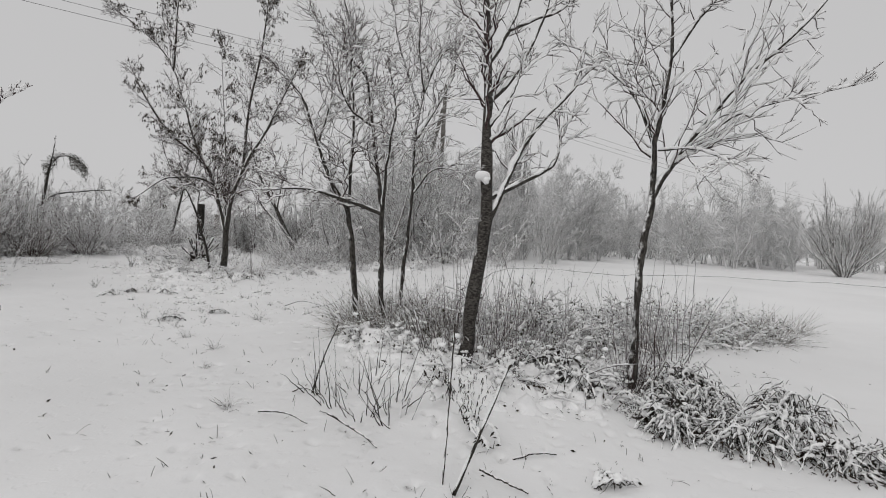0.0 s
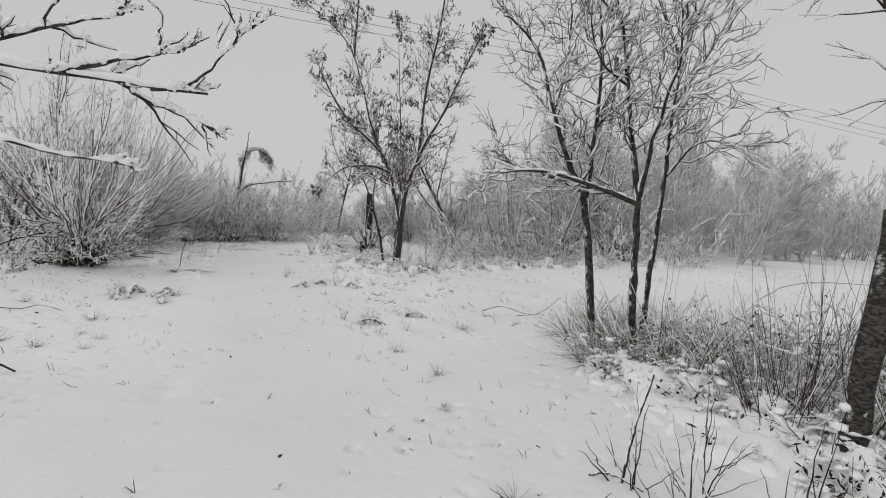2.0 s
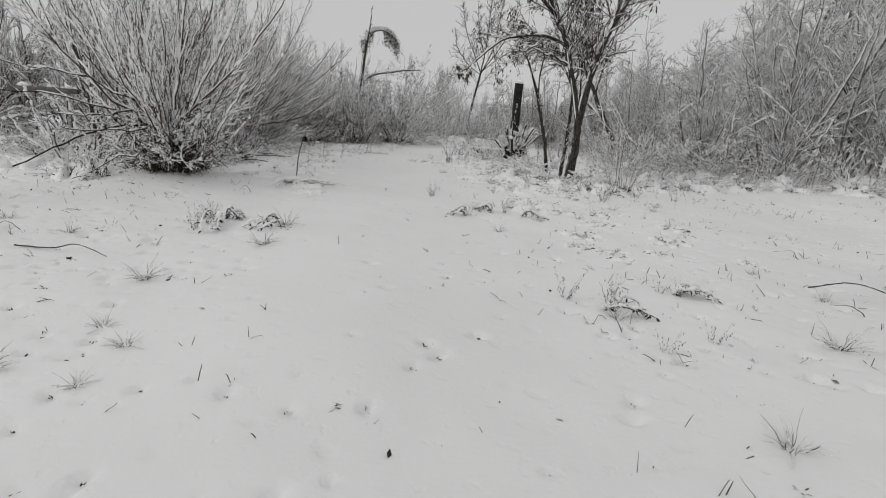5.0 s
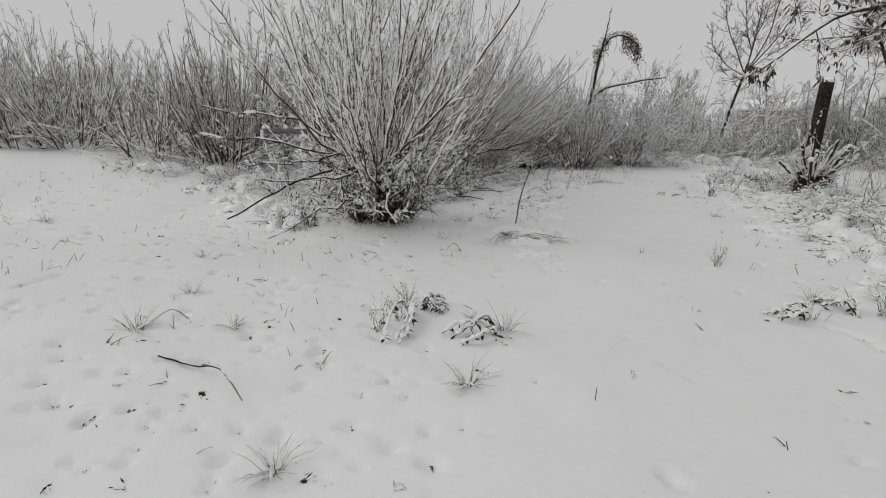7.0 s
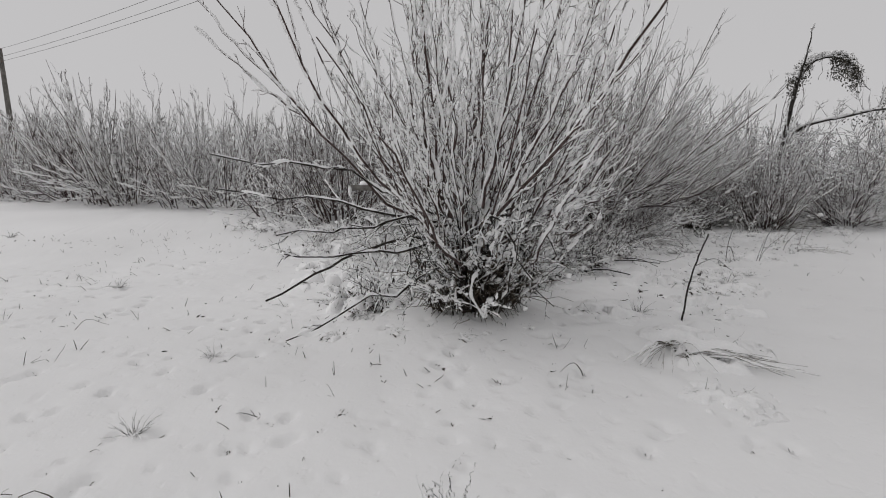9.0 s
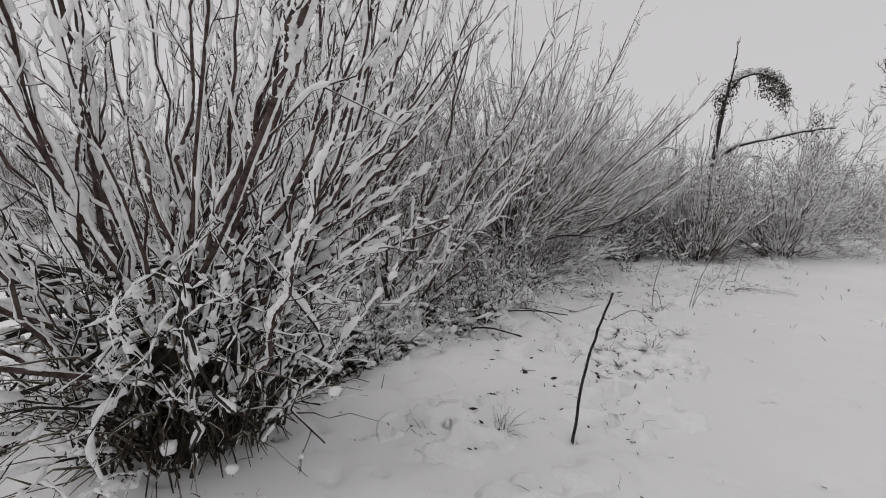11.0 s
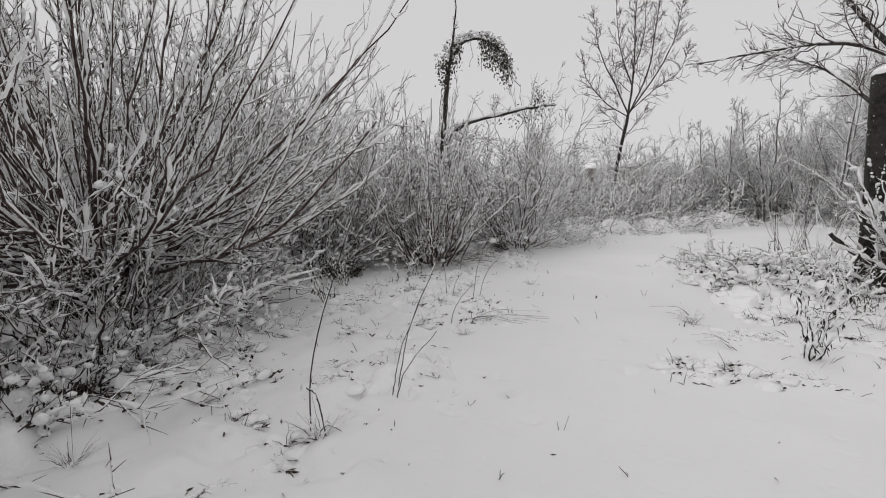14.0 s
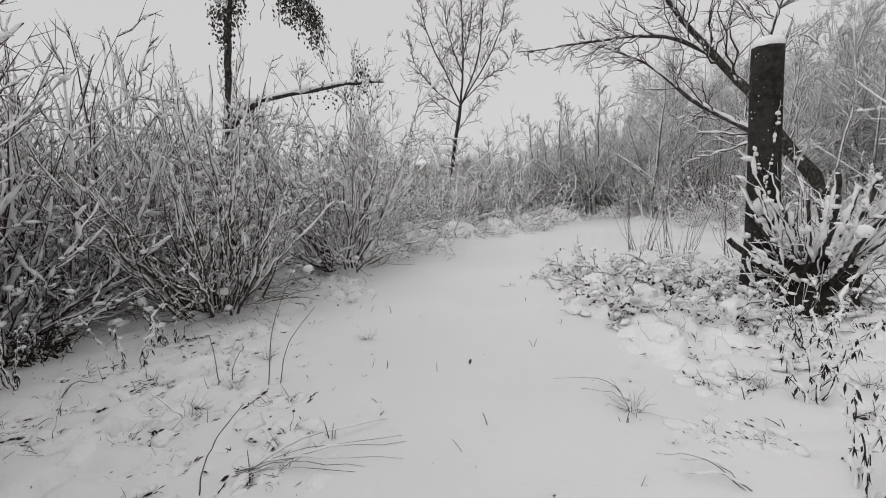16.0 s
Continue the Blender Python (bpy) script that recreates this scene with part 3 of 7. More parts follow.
cherry = limb_tree("cherry_tree", 0.25, 5.1, [
    (0.086, (0.00, 0.00, 0.05), (0.05, 0.00, 0.25), (0.10, 0.03, 0.90), (0.20, 0.11, 1.80)),
    (0.067, (0.20, 0.11, 1.78), (0.15, 0.21, 2.71), (0.13, 0.29, 3.48), (0.07, 0.37, 4.26), (0.01, 0.48, 5.58), (-0.07, 0.57, 7.08)),
    (0.030, (0.21, 0.10, 1.70), (0.45, 0.22, 2.31), (0.69, 0.33, 2.82), (1.12, 0.43, 3.35), (1.35, 0.51, 3.65)),
    (0.024, (0.18, 0.14, 1.99), (0.68, 0.28, 2.29), (0.99, 0.41, 2.51), (1.07, 0.58, 2.86), (1.00, 0.75, 3.27)),
    (0.026, (0.13, 0.25, 3.09), (0.45, 0.37, 3.49), (0.75, 0.48, 4.19), (0.88, 0.56, 4.75)),
    (0.026, (0.12, 0.30, 3.57), (0.39, 0.56, 4.13), (0.55, 0.73, 4.72), (0.73, 0.96, 5.69)),
    (0.016, (0.39, 0.53, 4.09), (1.08, 0.59, 4.46), (1.43, 0.76, 5.03)),
    (0.014, (0.14, 0.22, 2.78), (0.40, 0.06, 3.18), (0.44, -0.19, 3.36)),
    (0.012, (0.12, 0.30, 3.52), (-0.09, 0.62, 3.97), (-0.24, 0.85, 4.42)),
    (0.02, (0.07, 0.36, 4.24), (-0.38, 0.65, 4.87), (-0.70, 0.82, 5.58)),
], "leaning dark-barked tree with banded bark and snow in its fork", BARK_BANDED, side=4, twig=4, fine=1, reach=1.2, crook=0.03, snow=1.2, twig_len=(0.3, 0.8))
fork = Geo().lumps([(0.12, 0.06, 2.13), (0.16, 0.07, 2.09), (-0.05, -0.08, 0.36)], [0.08, 0.065, 0.045], 0.85)
part("snow_cap", fork, SNOW, cherry, "rounded lump of snow stuck on the trunk")
limb_tree("spreading_tree", 2.23, 5.1, [
    (0.043, (-0.07, 0.03, 0.1), (-0.04, 0.08, 1.21), (-0.01, 0.1, 1.61), (0.07, 0.14, 2.19)),
    (0.038, (0.06, 0.14, 2.17), (0.02, 0.08, 2.67), (0.04, 0.0, 3.06), (0.06, -0.1, 3.62), (0.0, -0.15, 4.17), (-0.03, -0.2, 4.93)),
    (0.03, (0.08, 0.14, 2.15), (0.29, 0.05, 2.61), (0.6, -0.1, 3.12), (0.81, -0.2, 3.43), (1.22, -0.37, 3.89), (1.49, -0.47, 4.28)),
    (0.018, (0.26, 0.06, 2.52), (0.52, -0.1, 2.81), (0.66, -0.2, 2.97), (1.03, -0.4, 3.12), (1.52, -0.7, 3.22)),
    (0.018, (0.03, 0.08, 2.66), (-0.13, 0.2, 3.2), (-0.36, 0.32, 3.51), (-0.68, 0.5, 3.86), (-0.91, 0.6, 3.97)),
    (0.012, (0.05, -0.04, 3.29), (-0.09, 0.15, 3.61), (-0.41, 0.39, 3.8)),
    (0.013, (0.06, 0.06, 2.66), (0.37, -0.2, 2.64), (0.5, -0.45, 2.49), (0.58, -0.7, 2.32)),
    (0.016, (0.06, -0.1, 3.6), (0.25, -0.2, 3.95), (0.36, -0.4, 4.13), (0.5, -0.6, 4.4)),
], "young tree with wide bare boughs heavy with snow", BARK, side=6, twig=4, fine=1, snow=1.3, reach=1.15, twig_len=(0.35, 0.95), crook=0.035)
limb_tree("leafy_tree", -6.45, 13.5, [
    (0.10, (0.0, 0.0, 0.1), (0.05, 0.02, 0.76), (0.04, 0.02, 1.42)),
    (0.058, (0.03, 0.01, 1.36), (-0.36, 0.15, 2.47), (-0.84, 0.25, 3.36), (-1.88, 0.09, 4.25), (-2.62, 0.07, 5.3), (-3.03, 0.2, 5.96)),
    (0.065, (0.06, 0.03, 1.38), (0.18, 0.0, 2.32), (0.49, 0.06, 3.3), (1.04, 0.23, 4.47), (1.4, 0.31, 5.44), (1.93, 0.47, 6.7)),
    (0.03, (0.03, 0.01, 1.45), (-0.26, 0.44, 3.41), (-0.74, 0.78, 7.18)),
    (0.038, (0.42, 0.05, 3.1), (0.51, 0.17, 5.22), (0.72, 0.22, 6.51), (0.87, 0.23, 8.23), (0.92, 0.2, 9.19)),
    (0.033, (-0.7, 0.2, 3.1), (-1.06, 0.1, 3.99), (-1.33, 0.05, 4.88), (-1.88, 0.13, 6.22), (-2.73, 0.07, 7.07), (-3.68, -0.03, 7.69)),
    (0.03, (-1.75, 0.11, 5.94), (-1.66, 0.0, 7.2), (-1.74, 0.16, 8.24), (-1.88, 0.56, 9.14)),
    (0.035, (-0.55, 0.17, 2.78), (-0.9, -0.1, 2.86), (-1.6, -0.3, 2.76), (-2.3, -0.5, 2.15)),
], "forked tree still hung with withered leaves above the track", BARK, side=7, twig=6, fine=3, leafy=9000, reach=2.1, stout=1.2, crook=0.035)
limb_tree("sapling", -7.02, 13.95, [
    (0.04, (0.0, 0.0, 0.1), (-0.15, -0.05, 0.9), (-0.42, -0.1, 1.8)),
    (0.03, (-0.42, -0.1, 1.78), (-0.65, -0.2, 2.4), (-1.0, -0.35, 3.0)),
    (0.02, (-0.42, -0.1, 1.78), (-0.4, -0.05, 2.5), (-0.2, 0.0, 3.2)),
], "thin bent dark sapling beside a forked tree", BARK, side=6, reach=0.8, group="saplings")
limb_tree("sapling", -6.8, 14.2, [
    (0.038, (0.0, 0.0, 0.1), (0.03, 0.0, 1.1), (0.0, 0.0, 2.0)),
    (0.026, (0.0, 0.0, 1.98), (0.1, 0.05, 2.7), (0.05, 0.1, 3.5)),
    (0.018, (0.0, 0.0, 1.98), (-0.3, -0.05, 2.5), (-0.5, -0.1, 3.1)),
], "thin upright dark sapling beside a forked tree", BARK, side=6, reach=0.8, group="saplings")
limb_tree("young_tree", -14.6, 25.5, [
    (0.062, (-0.4, -0.12, 0.0), (-0.32, -0.09, 1.14), (0.05, 0.01, 3.3)),
    (0.026, (0.05, 0.01, 3.27), (-0.3, -0.3, 4.2), (-0.62, -0.62, 5.1), (-0.72, -0.9, 6.1)),
    (0.032, (0.05, 0.01, 3.27), (0.12, 0.2, 4.62), (0.06, 0.4, 6.0), (0.1, 0.5, 7.3)),
    (0.03, (0.07, 0.02, 3.3), (0.55, 0.16, 4.5), (0.72, 0.1, 5.6), (0.9, 0.08, 6.9)),
    (0.026, (0.07, 0.02, 3.3), (0.8, 0.35, 4.5), (1.15, 0.56, 5.4), (1.3, 0.6, 6.3)),
    (0.018, (0.03, 0.0, 3.2), (-0.5, -0.4, 3.62), (-0.95, -0.7, 4.3), (-1.05, -0.8, 4.9)),
    (0.016, (0.08, 0.03, 3.35), (0.75, 0.26, 3.95), (1.3, 0.44, 4.35), (1.5, 0.5, 4.9)),
    (0.02, (0.1, 0.1, 4.1), (-0.2, -0.1, 5.2), (-0.3, -0.3, 6.6)),
    (0.018, (0.12, 0.2, 4.6), (0.4, 0.1, 5.4), (0.45, 0.05, 6.6)),
    (0.014, (-0.1, -0.03, 2.5), (0.25, 0.1, 3.0), (0.5, 0.2, 3.3)),
    (0.012, (-0.05, -0.02, 2.75), (-0.4, -0.1, 3.15), (-0.6, -0.15, 3.35)),
], "young bare tree with upswept branches behind the scrub", BARK, side=8, twig=4, fine=1, snow=0.45, reach=1.15, stout=1.35, twig_len=(0.3, 0.75), crook=0.045)
limb_tree("leaning_tree", -7.5, 22.4, [
    (0.12, (0.36, -0.13, 0.5), (0.11, -0.04, 0.9), (-0.36, 0.13, 1.64), (-0.86, 0.31, 2.55)),
    (0.08, (-0.84, 0.30, 2.5), (-1.49, 0.6, 3.41), (-2.19, 1.0, 4.55), (-2.59, 1.3, 5.56)),
    (0.05, (-1.47, 0.58, 3.36), (-2.3, 0.8, 3.82), (-3.45, 1.2, 3.99), (-4.97, 1.7, 4.07)),
    (0.06, (-0.31, 0.11, 1.44), (-0.89, 0.44, 1.95), (-1.67, 0.83, 2.53), (-2.46, 1.23, 3.39), (-3.45, 1.7, 4.02)),
    (0.04, (-0.8, 0.3, 2.4), (-0.6, 0.2, 3.6), (-0.2, 0.0, 5.2)),
], "leaning tree with arching boughs under snow", BARK, side=5, twig=4, fine=2, reach=1.9, stout=1.7, twig_len=(0.3, 0.8), crook=0.035)
limb_tree("overhanging_tree", -7.0, 1.2, [
    (0.11, (0.0, 0.0, 0.0), (0.1, 0.05, 0.9), (0.3, 0.2, 1.7)),
    (0.055, (0.28, 0.18, 1.65), (0.7, 0.4, 2.6), (0.9, 0.5, 3.6), (1.2, 0.6, 4.8)),
    (0.027, (0.28, 0.18, 1.65), (1.2, 0.75, 1.95), (2.2, 1.28, 2.08), (2.99, 1.74, 2.06), (3.62, 2.11, 2.05)),
    (0.012, (3.4, 1.98, 2.04), (3.52, 2.05, 2.07), (3.64, 2.12, 2.2), (3.78, 2.2, 2.41)),
    (0.012, (3.07, 1.79, 2.06), (3.2, 1.86, 2.12), (3.37, 1.96, 2.19), (3.52, 2.05, 2.24)),
    (0.012, (2.6, 1.52, 2.07), (2.9, 1.7, 2.2), (3.1, 1.81, 2.29), (3.28, 1.91, 2.37)),
    (0.010, (3.3, 1.92, 2.04), (3.42, 1.99, 1.97), (3.62, 2.11, 1.89)),
    (0.016, (1.9, 1.1, 2.05), (2.4, 1.5, 1.92), (2.9, 1.72, 1.72), (3.3, 1.92, 1.67)),
    (0.016, (0.75, 0.42, 2.7), (1.6, 1.0, 2.9), (2.4, 1.45, 2.75), (3.0, 1.75, 2.55)),
], "roadside tree reaching snow-laden twigs over the track", BARK, side=1.6, twig=1, fine=1, snow=1.3, reach=0.6, twig_len=(0.3, 0.8), crook=0.03)

# ---- shrubs ----
def shrub_parts(ob, p, r, mat, k=5, n3=2, snow=1.0, lift=0.15, lens=(0.16, 0.38), name="crown", share=0.9, turn=(18, 60), single=0, clots=14, fat=1.0, gap=0.4, bits=0.8, forks=0):
    """Shoots with side twigs and snow; the first few stems may be parts of their own."""
    g, s = Geo(), Geo()
    near = clots > 50
    for i in range(min(single, len(p))):
        part("stem", Geo().tubes(p[i : i + 1], r[i : i + 1], 6), mat, ob)
    if forks:
        pf, rf = spawn(p, r, forks, p.shape[1], (0.12, 0.72), (9, 27), (0.3, 0.62), 0.18, 0.72, 0.008, 0.004)
        p, r = np.concatenate([p, pf]), np.concatenate([r, rf])
    g.tubes(p[single:], r[single:], 5 if near else 4)
    p2, r2 = spawn(p, r, k, 5 if near else 4, (0.1, 0.98), turn, lens, lift, 0.5, 0.04, 0.0036 * fat)
    p3, r3 = spawn(p2, r2, n3, 3 if near else 2, (0.15, 0.98), (22, 65), (0.35, 0.85), 0.1, 0.7, 0.05, 0.0028 * fat)
    g.tubes(p2, r2, 3).tubes(p3, r3, 3)
    s.tubes(*snow_cover(*refine(p, r, clots), 0.9 * snow, 0.010 * snow, 0.97, gap, 0.8), 6 if near else 4 if clots > 20 else 3)
    q2 = refine(p2, r2, 15 if near else 8 if clots > 20 else 6)
    s.tubes(*snow_cover(*q2, 0.9 * snow, (0.0062 if near else 0.0085) * snow, share, 0.4, 0.7), 5 if near else 3)
    q3 = refine(p3, r3, 7) if near else (p3, r3)
    s.tubes(*snow_cover(*q3, 0.9 * snow, (0.0045 if near else 0.006) * snow, 0.75, 0.25, 0.3), 3)
    at = np.concatenate([some_places(p2, bits), some_places(p3, bits * 0.3)])
    if near:
        at = at[rng.random(len(at)) < 0.3]
    s.blobs(at + [0, 0, 0.006], rng.random(len(at)) ** 1.6 * (0.012 if near else 0.022) * fat * snow + 0.007 * fat, 0.6)
    part(name, g, mat, ob)
    part("snow", s, SNOW, ob, "white snow stuck to the stems")
    return p2, r2


def stool(ob, radius, height, lean=0.0, mat=STUMP, straw=60):
    """A ragged, ribbed old stool from which shoots rise."""
    na, rows = 56, 16
    a = np.linspace(0, 2 * np.pi, na, endpoint=False)
    ribs = 0.16 * np.sin(a * 9 + 1.3) + 0.10 * np.sin(a * 17 + 0.4) + 0.22 * np.sin(a * 3 + 2.0)
    v = []
    for i in range(rows):
        f = i / (rows - 1)
        rr = radius * (1.08 - 0.35 * f + 0.30 * max(0.0, f - 0.55)) * (1 + ribs * (0.6 + 0.5 * f) + 0.05 * rng.normal(size=na))
        top = height * (0.8 + 0.35 * vnoise(np.cos(a) * 3 + 40, np.sin(a) * 3 + 8))
        v.append(np.stack([np.cos(a) * rr + lean * f, np.sin(a) * rr, top * f - 0.10 * (i == 0)], 1))
    v = np.concatenate(v)
    k = np.arange(na)
    q = np.concatenate([np.stack([i * na + k, i * na + (k + 1) % na, (i + 1) * na + (k + 1) % na, (i + 1) * na + k], 1) for i in range(rows - 1)])
    g = Geo().add(np.concatenate([v, [[lean, 0, height * 0.55]]]), quads=q, tris=np.stack([(rows - 1) * na + k, (rows - 1) * na + (k + 1) % na, np.full(na, len(v))], 1))
    part("stool", g, mat, ob, "rotten dark stool with moss")
    if straw:
        t = rng.uniform(0, 2 * np.pi, straw)
        z = rng.uniform(0.45, 1.0, straw) * height
        o = np.stack([np.cos(t) * radius * 0.95, np.sin(t) * radius * 0.95, z], 1)
        out = np.stack([np.cos(t), np.sin(t), np.zeros(straw)], 1)
        p = np.stack([o, o + out * 0.07 + [0, 0, 0.01], o + out * rng.uniform(0.08, 0.2, straw)[:, None] - np.array([0, 0, 1.0]) * (0.55 * z)[:, None], o + out * rng.uniform(0.1, 0.3, straw)[:, None] - np.array([0, 0, 1.0]) * (0.97 * z)[:, None]], 1)
        part("litter", Geo().tubes(p + rng.normal(size=p.shape) * 0.035, np.array([0.0045, 0.0045, 0.004, 0.002])[None] * rng.uniform(0.5, 1.4, straw)[:, None], 4), DRY_LEAF, ob, "dead bark strips and stalks hanging round the stool")


def caps(ob, at, size, flat=0.55, name="snow_cap"):
    part(name, Geo().lumps(at, size, flat), SNOW, ob, "soft cap of fresh snow")


def blanket(ob, radius, height, hollow=0.6, cells=5.5, squash=1.0, seed_at=0.0):
    """A soft uneven heap of snow with dark hollows in it."""
    na, nr = 54, 16
    a = np.linspace(0, 2 * np.pi, na, endpoint=False)
    d = np.linspace(0.04, 1, nr)
    edge = 1 + 0.3 * (vnoise(np.cos(a) * 2 + 3 + seed_at, np.sin(a) * 2 + 9) - 0.5)
    x, y = np.cos(a)[None] * d[:, None] * edge * radius, np.sin(a)[None] * d[:, None] * edge * radius * squash
    n1 = vnoise(x * cells + 31 + seed_at, y * cells + 17)
    n2 = vnoise(x * cells * 1.9 + 5, y * cells * 1.9 + 61 + seed_at)
    z = height * (1 - d[:, None] ** 2) ** 0.8 * (0.55 + 0.75 * n1) + 0.035 * (n2 - 0.5)
    holes = sstep(hollow, hollow + 0.12, 0.65 * vnoise(x * cells * 1.2 + 80, y * cells * 1.2 + 44 + seed_at) + 0.35 * n2)
    z = z * (1 - holes) - 0.04 * holes - 0.10 * sstep(0.86, 1.0, d)[:, None]
    k = np.arange(na)
    q = np.concatenate([np.stack([i * na + k, i * na + (k + 1) % na, (i + 1) * na + (k + 1) % na, (i + 1) * na + k], 1) for i in range(nr - 1)])
    v = np.concatenate([np.stack([x, y, z], -1).reshape(-1, 3), [[0, 0, height * 0.8]]])
    t = np.stack([(k + 1) % na, k, np.full(na, len(v) - 1)], 1)[:, ::-1]
    part("snow_cap", Geo().add(v, quads=q, tris=t), SNOW, ob, "snow lying over the heap, with dark hollows")


# The big pollard willow by the track.
willow = thing("willow_bush", -10.55, 7.85, "big many-stemmed willow bush with a rotten stool, snow on every stem", "bush")
stool(willow, 0.19, 0.42, straw=170)
foot_p, foot_r = stems(44, 1.7, 30, 0.42, 0.02, 0.012, 12, 0.1, short=0.35, power=0.5, sway=0.2, jit=0.1)
shrub_parts(willow, foot_p, foot_r, STICK, 4, 2, 0.75, 0.1, (0.12, 0.35), name="undergrowth", single=44, clots=60, gap=0.45, bits=0.5, turn=(20, 65))
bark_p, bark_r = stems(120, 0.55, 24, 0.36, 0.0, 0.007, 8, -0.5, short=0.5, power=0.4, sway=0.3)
part("undergrowth", Geo().tubes(bark_p, bark_r, 4), SOIL_AND_SHADE, willow, "dark rotten shoots packed round the stool")
p, r = stems(104, 4.3, 66, 0.3, 0.75, 0.0125, 14, 0.42, short=0.4, power=0.62, sway=0.13, jit=0.08)
reach_x, reach_y = p[:, -1, 0], p[:, -1, 1]
stay = ~((reach_x - 0.35 * reach_y > 0.7) & (rng.random(len(p)) < 0.7)) & ~((reach_y < -0.75) & (rng.random(len(p)) < 0.62)) & ~((reach_y > 0.25) & (rng.random(len(p)) < 0.45))
p, r = p[stay], r[stay]
p[:, :, 1] = np.where(p[:, :, 1] > 0, 0.85 * np.tanh(p[:, :, 1] / 0.85), p[:, :, 1])
p[:, :, 2] += 0.12
shrub_parts(willow, p, r, WILLOW, 7, 1, 0.9, 0.14, (0.06, 0.2), single=len(p), clots=150, gap=0.18, turn=(14, 45), bits=0.9, forks=2, share=0.95)
low_n = 28
a = np.radians(rng.uniform(60, 150, low_n))
low_out = np.stack([np.cos(a), np.sin(a)], 1)
le = rng.uniform(0.6, 1.4, low_n)
low_p = np.array([smooth_line([(*(o * 0.2), 0.5 + 0.25 * f), (*(o * (0.2 + 0.45 * m)), 0.75 + 0.55 * f * m), (*(o * (0.2 + 0.9 * m)), 0.9 + 1.25 * f * m)], 14, 0.012) for o, m, f in zip(low_out, le, rng.random(low_n))])
shrub_parts(willow, low_p, np.linspace(0.013, 0.005, 14)[None] * rng.uniform(0.7, 1.2, (low_n, 1)), WILLOW, 5, 1, 0.95, 0.14, (0.1, 0.26), name="undergrowth", single=low_n, clots=70, gap=0.3, turn=(14, 45), bits=0.5)
p, r = stems(42, 1.2, 85, 0.36, 0.7, 0.007, 8, 0.12, short=0.3, power=0.3, sway=0.3)
shrub_parts(willow, p, r, STICK, 4, 2, 1.0, 0.05, (0.2, 0.45), name="undergrowth", clots=60)
dead = Geo()
p, r = stems(110, 0.75, 75, 0.46, 0.6, 0.006, 6, -0.9, short=0.4, power=0.3)
dead.tubes(p, r, 4)
part("undergrowth", dead, DRY_GRASS, willow, "brown dead shoots and straw round the stool")
caps(willow, np.stack([rng.normal(0, 0.3, 40), rng.normal(0, 0.3, 40), rng.uniform(0.1, 0.8, 40)], 1), rng.uniform(0.012, 0.028, 40), 0.8)
hang_n = 20
a, le = rng.uniform(0, 2 * np.pi, hang_n), rng.uniform(0.18, 0.5, hang_n)
hang_p = np.array([smooth_line([(0.2 * math.cos(t), 0.2 * math.sin(t), 0.5 + 0.3 * f), ((0.2 + 0.6 * q) * math.cos(t), (0.2 + 0.6 * q) * math.sin(t), 0.5 + 0.35 * f), ((0.22 + q) * math.cos(t + 0.2), (0.22 + q) * math.sin(t + 0.2), 0.05 + 0.35 * f)], 12, 0.03) for t, q, f in zip(a, le, rng.random(hang_n))])
shrub_parts(willow, hang_p, np.linspace(0.010, 0.005, 12)[None] * rng.uniform(0.5, 1.2, (hang_n, 1)), STICK, 5, 2, 0.85, 0.0, (0.2, 0.5), name="undergrowth", clots=52, gap=0.5, bits=0.6, turn=(25, 80))
prop = Geo()
limb_line = smooth_line([(-0.05, -0.3, 0.62), (-0.2, -0.9, 0.5), (-0.3, -1.7, 0.10)], 14, 0.008)
prop.tubes(limb_line[None], np.linspace(0.014, 0.008, 14)[None], 7)
part("drooping_limb", prop, STICK, willow, "dark limb drooping to the snow")
low = [np.array(smooth_line(q, 9, 0.025)) for q in (
    [(0.1, -0.35, 0.75), (0.25, -0.9, 0.75), (0.3, -1.6, 0.7)],
    [(0.15, -0.3, 0.6), (0.4, -0.9, 0.55), (0.5, -1.5, 0.62)],
    [(0.25, -0.25, 0.5), (0.5, -0.8, 0.3), (0.62, -1.5, 0.1)],
    [(0.2, -0.3, 0.8), (0.2, -1.0, 1.1), (0.25, -1.9, 1.25)],
    [(0.05, -0.3, 0.7), (-0.3, -1.1, 0.9), (-0.5, -2.0, 0.95)])]
shrub_parts(willow, np.array(low), np.array([np.linspace(0.011, 0.004, 9)] * 5), STICK, 6, 2, 0.8, 0.1, (0.15, 0.4), single=5, clots=60, gap=0.45)


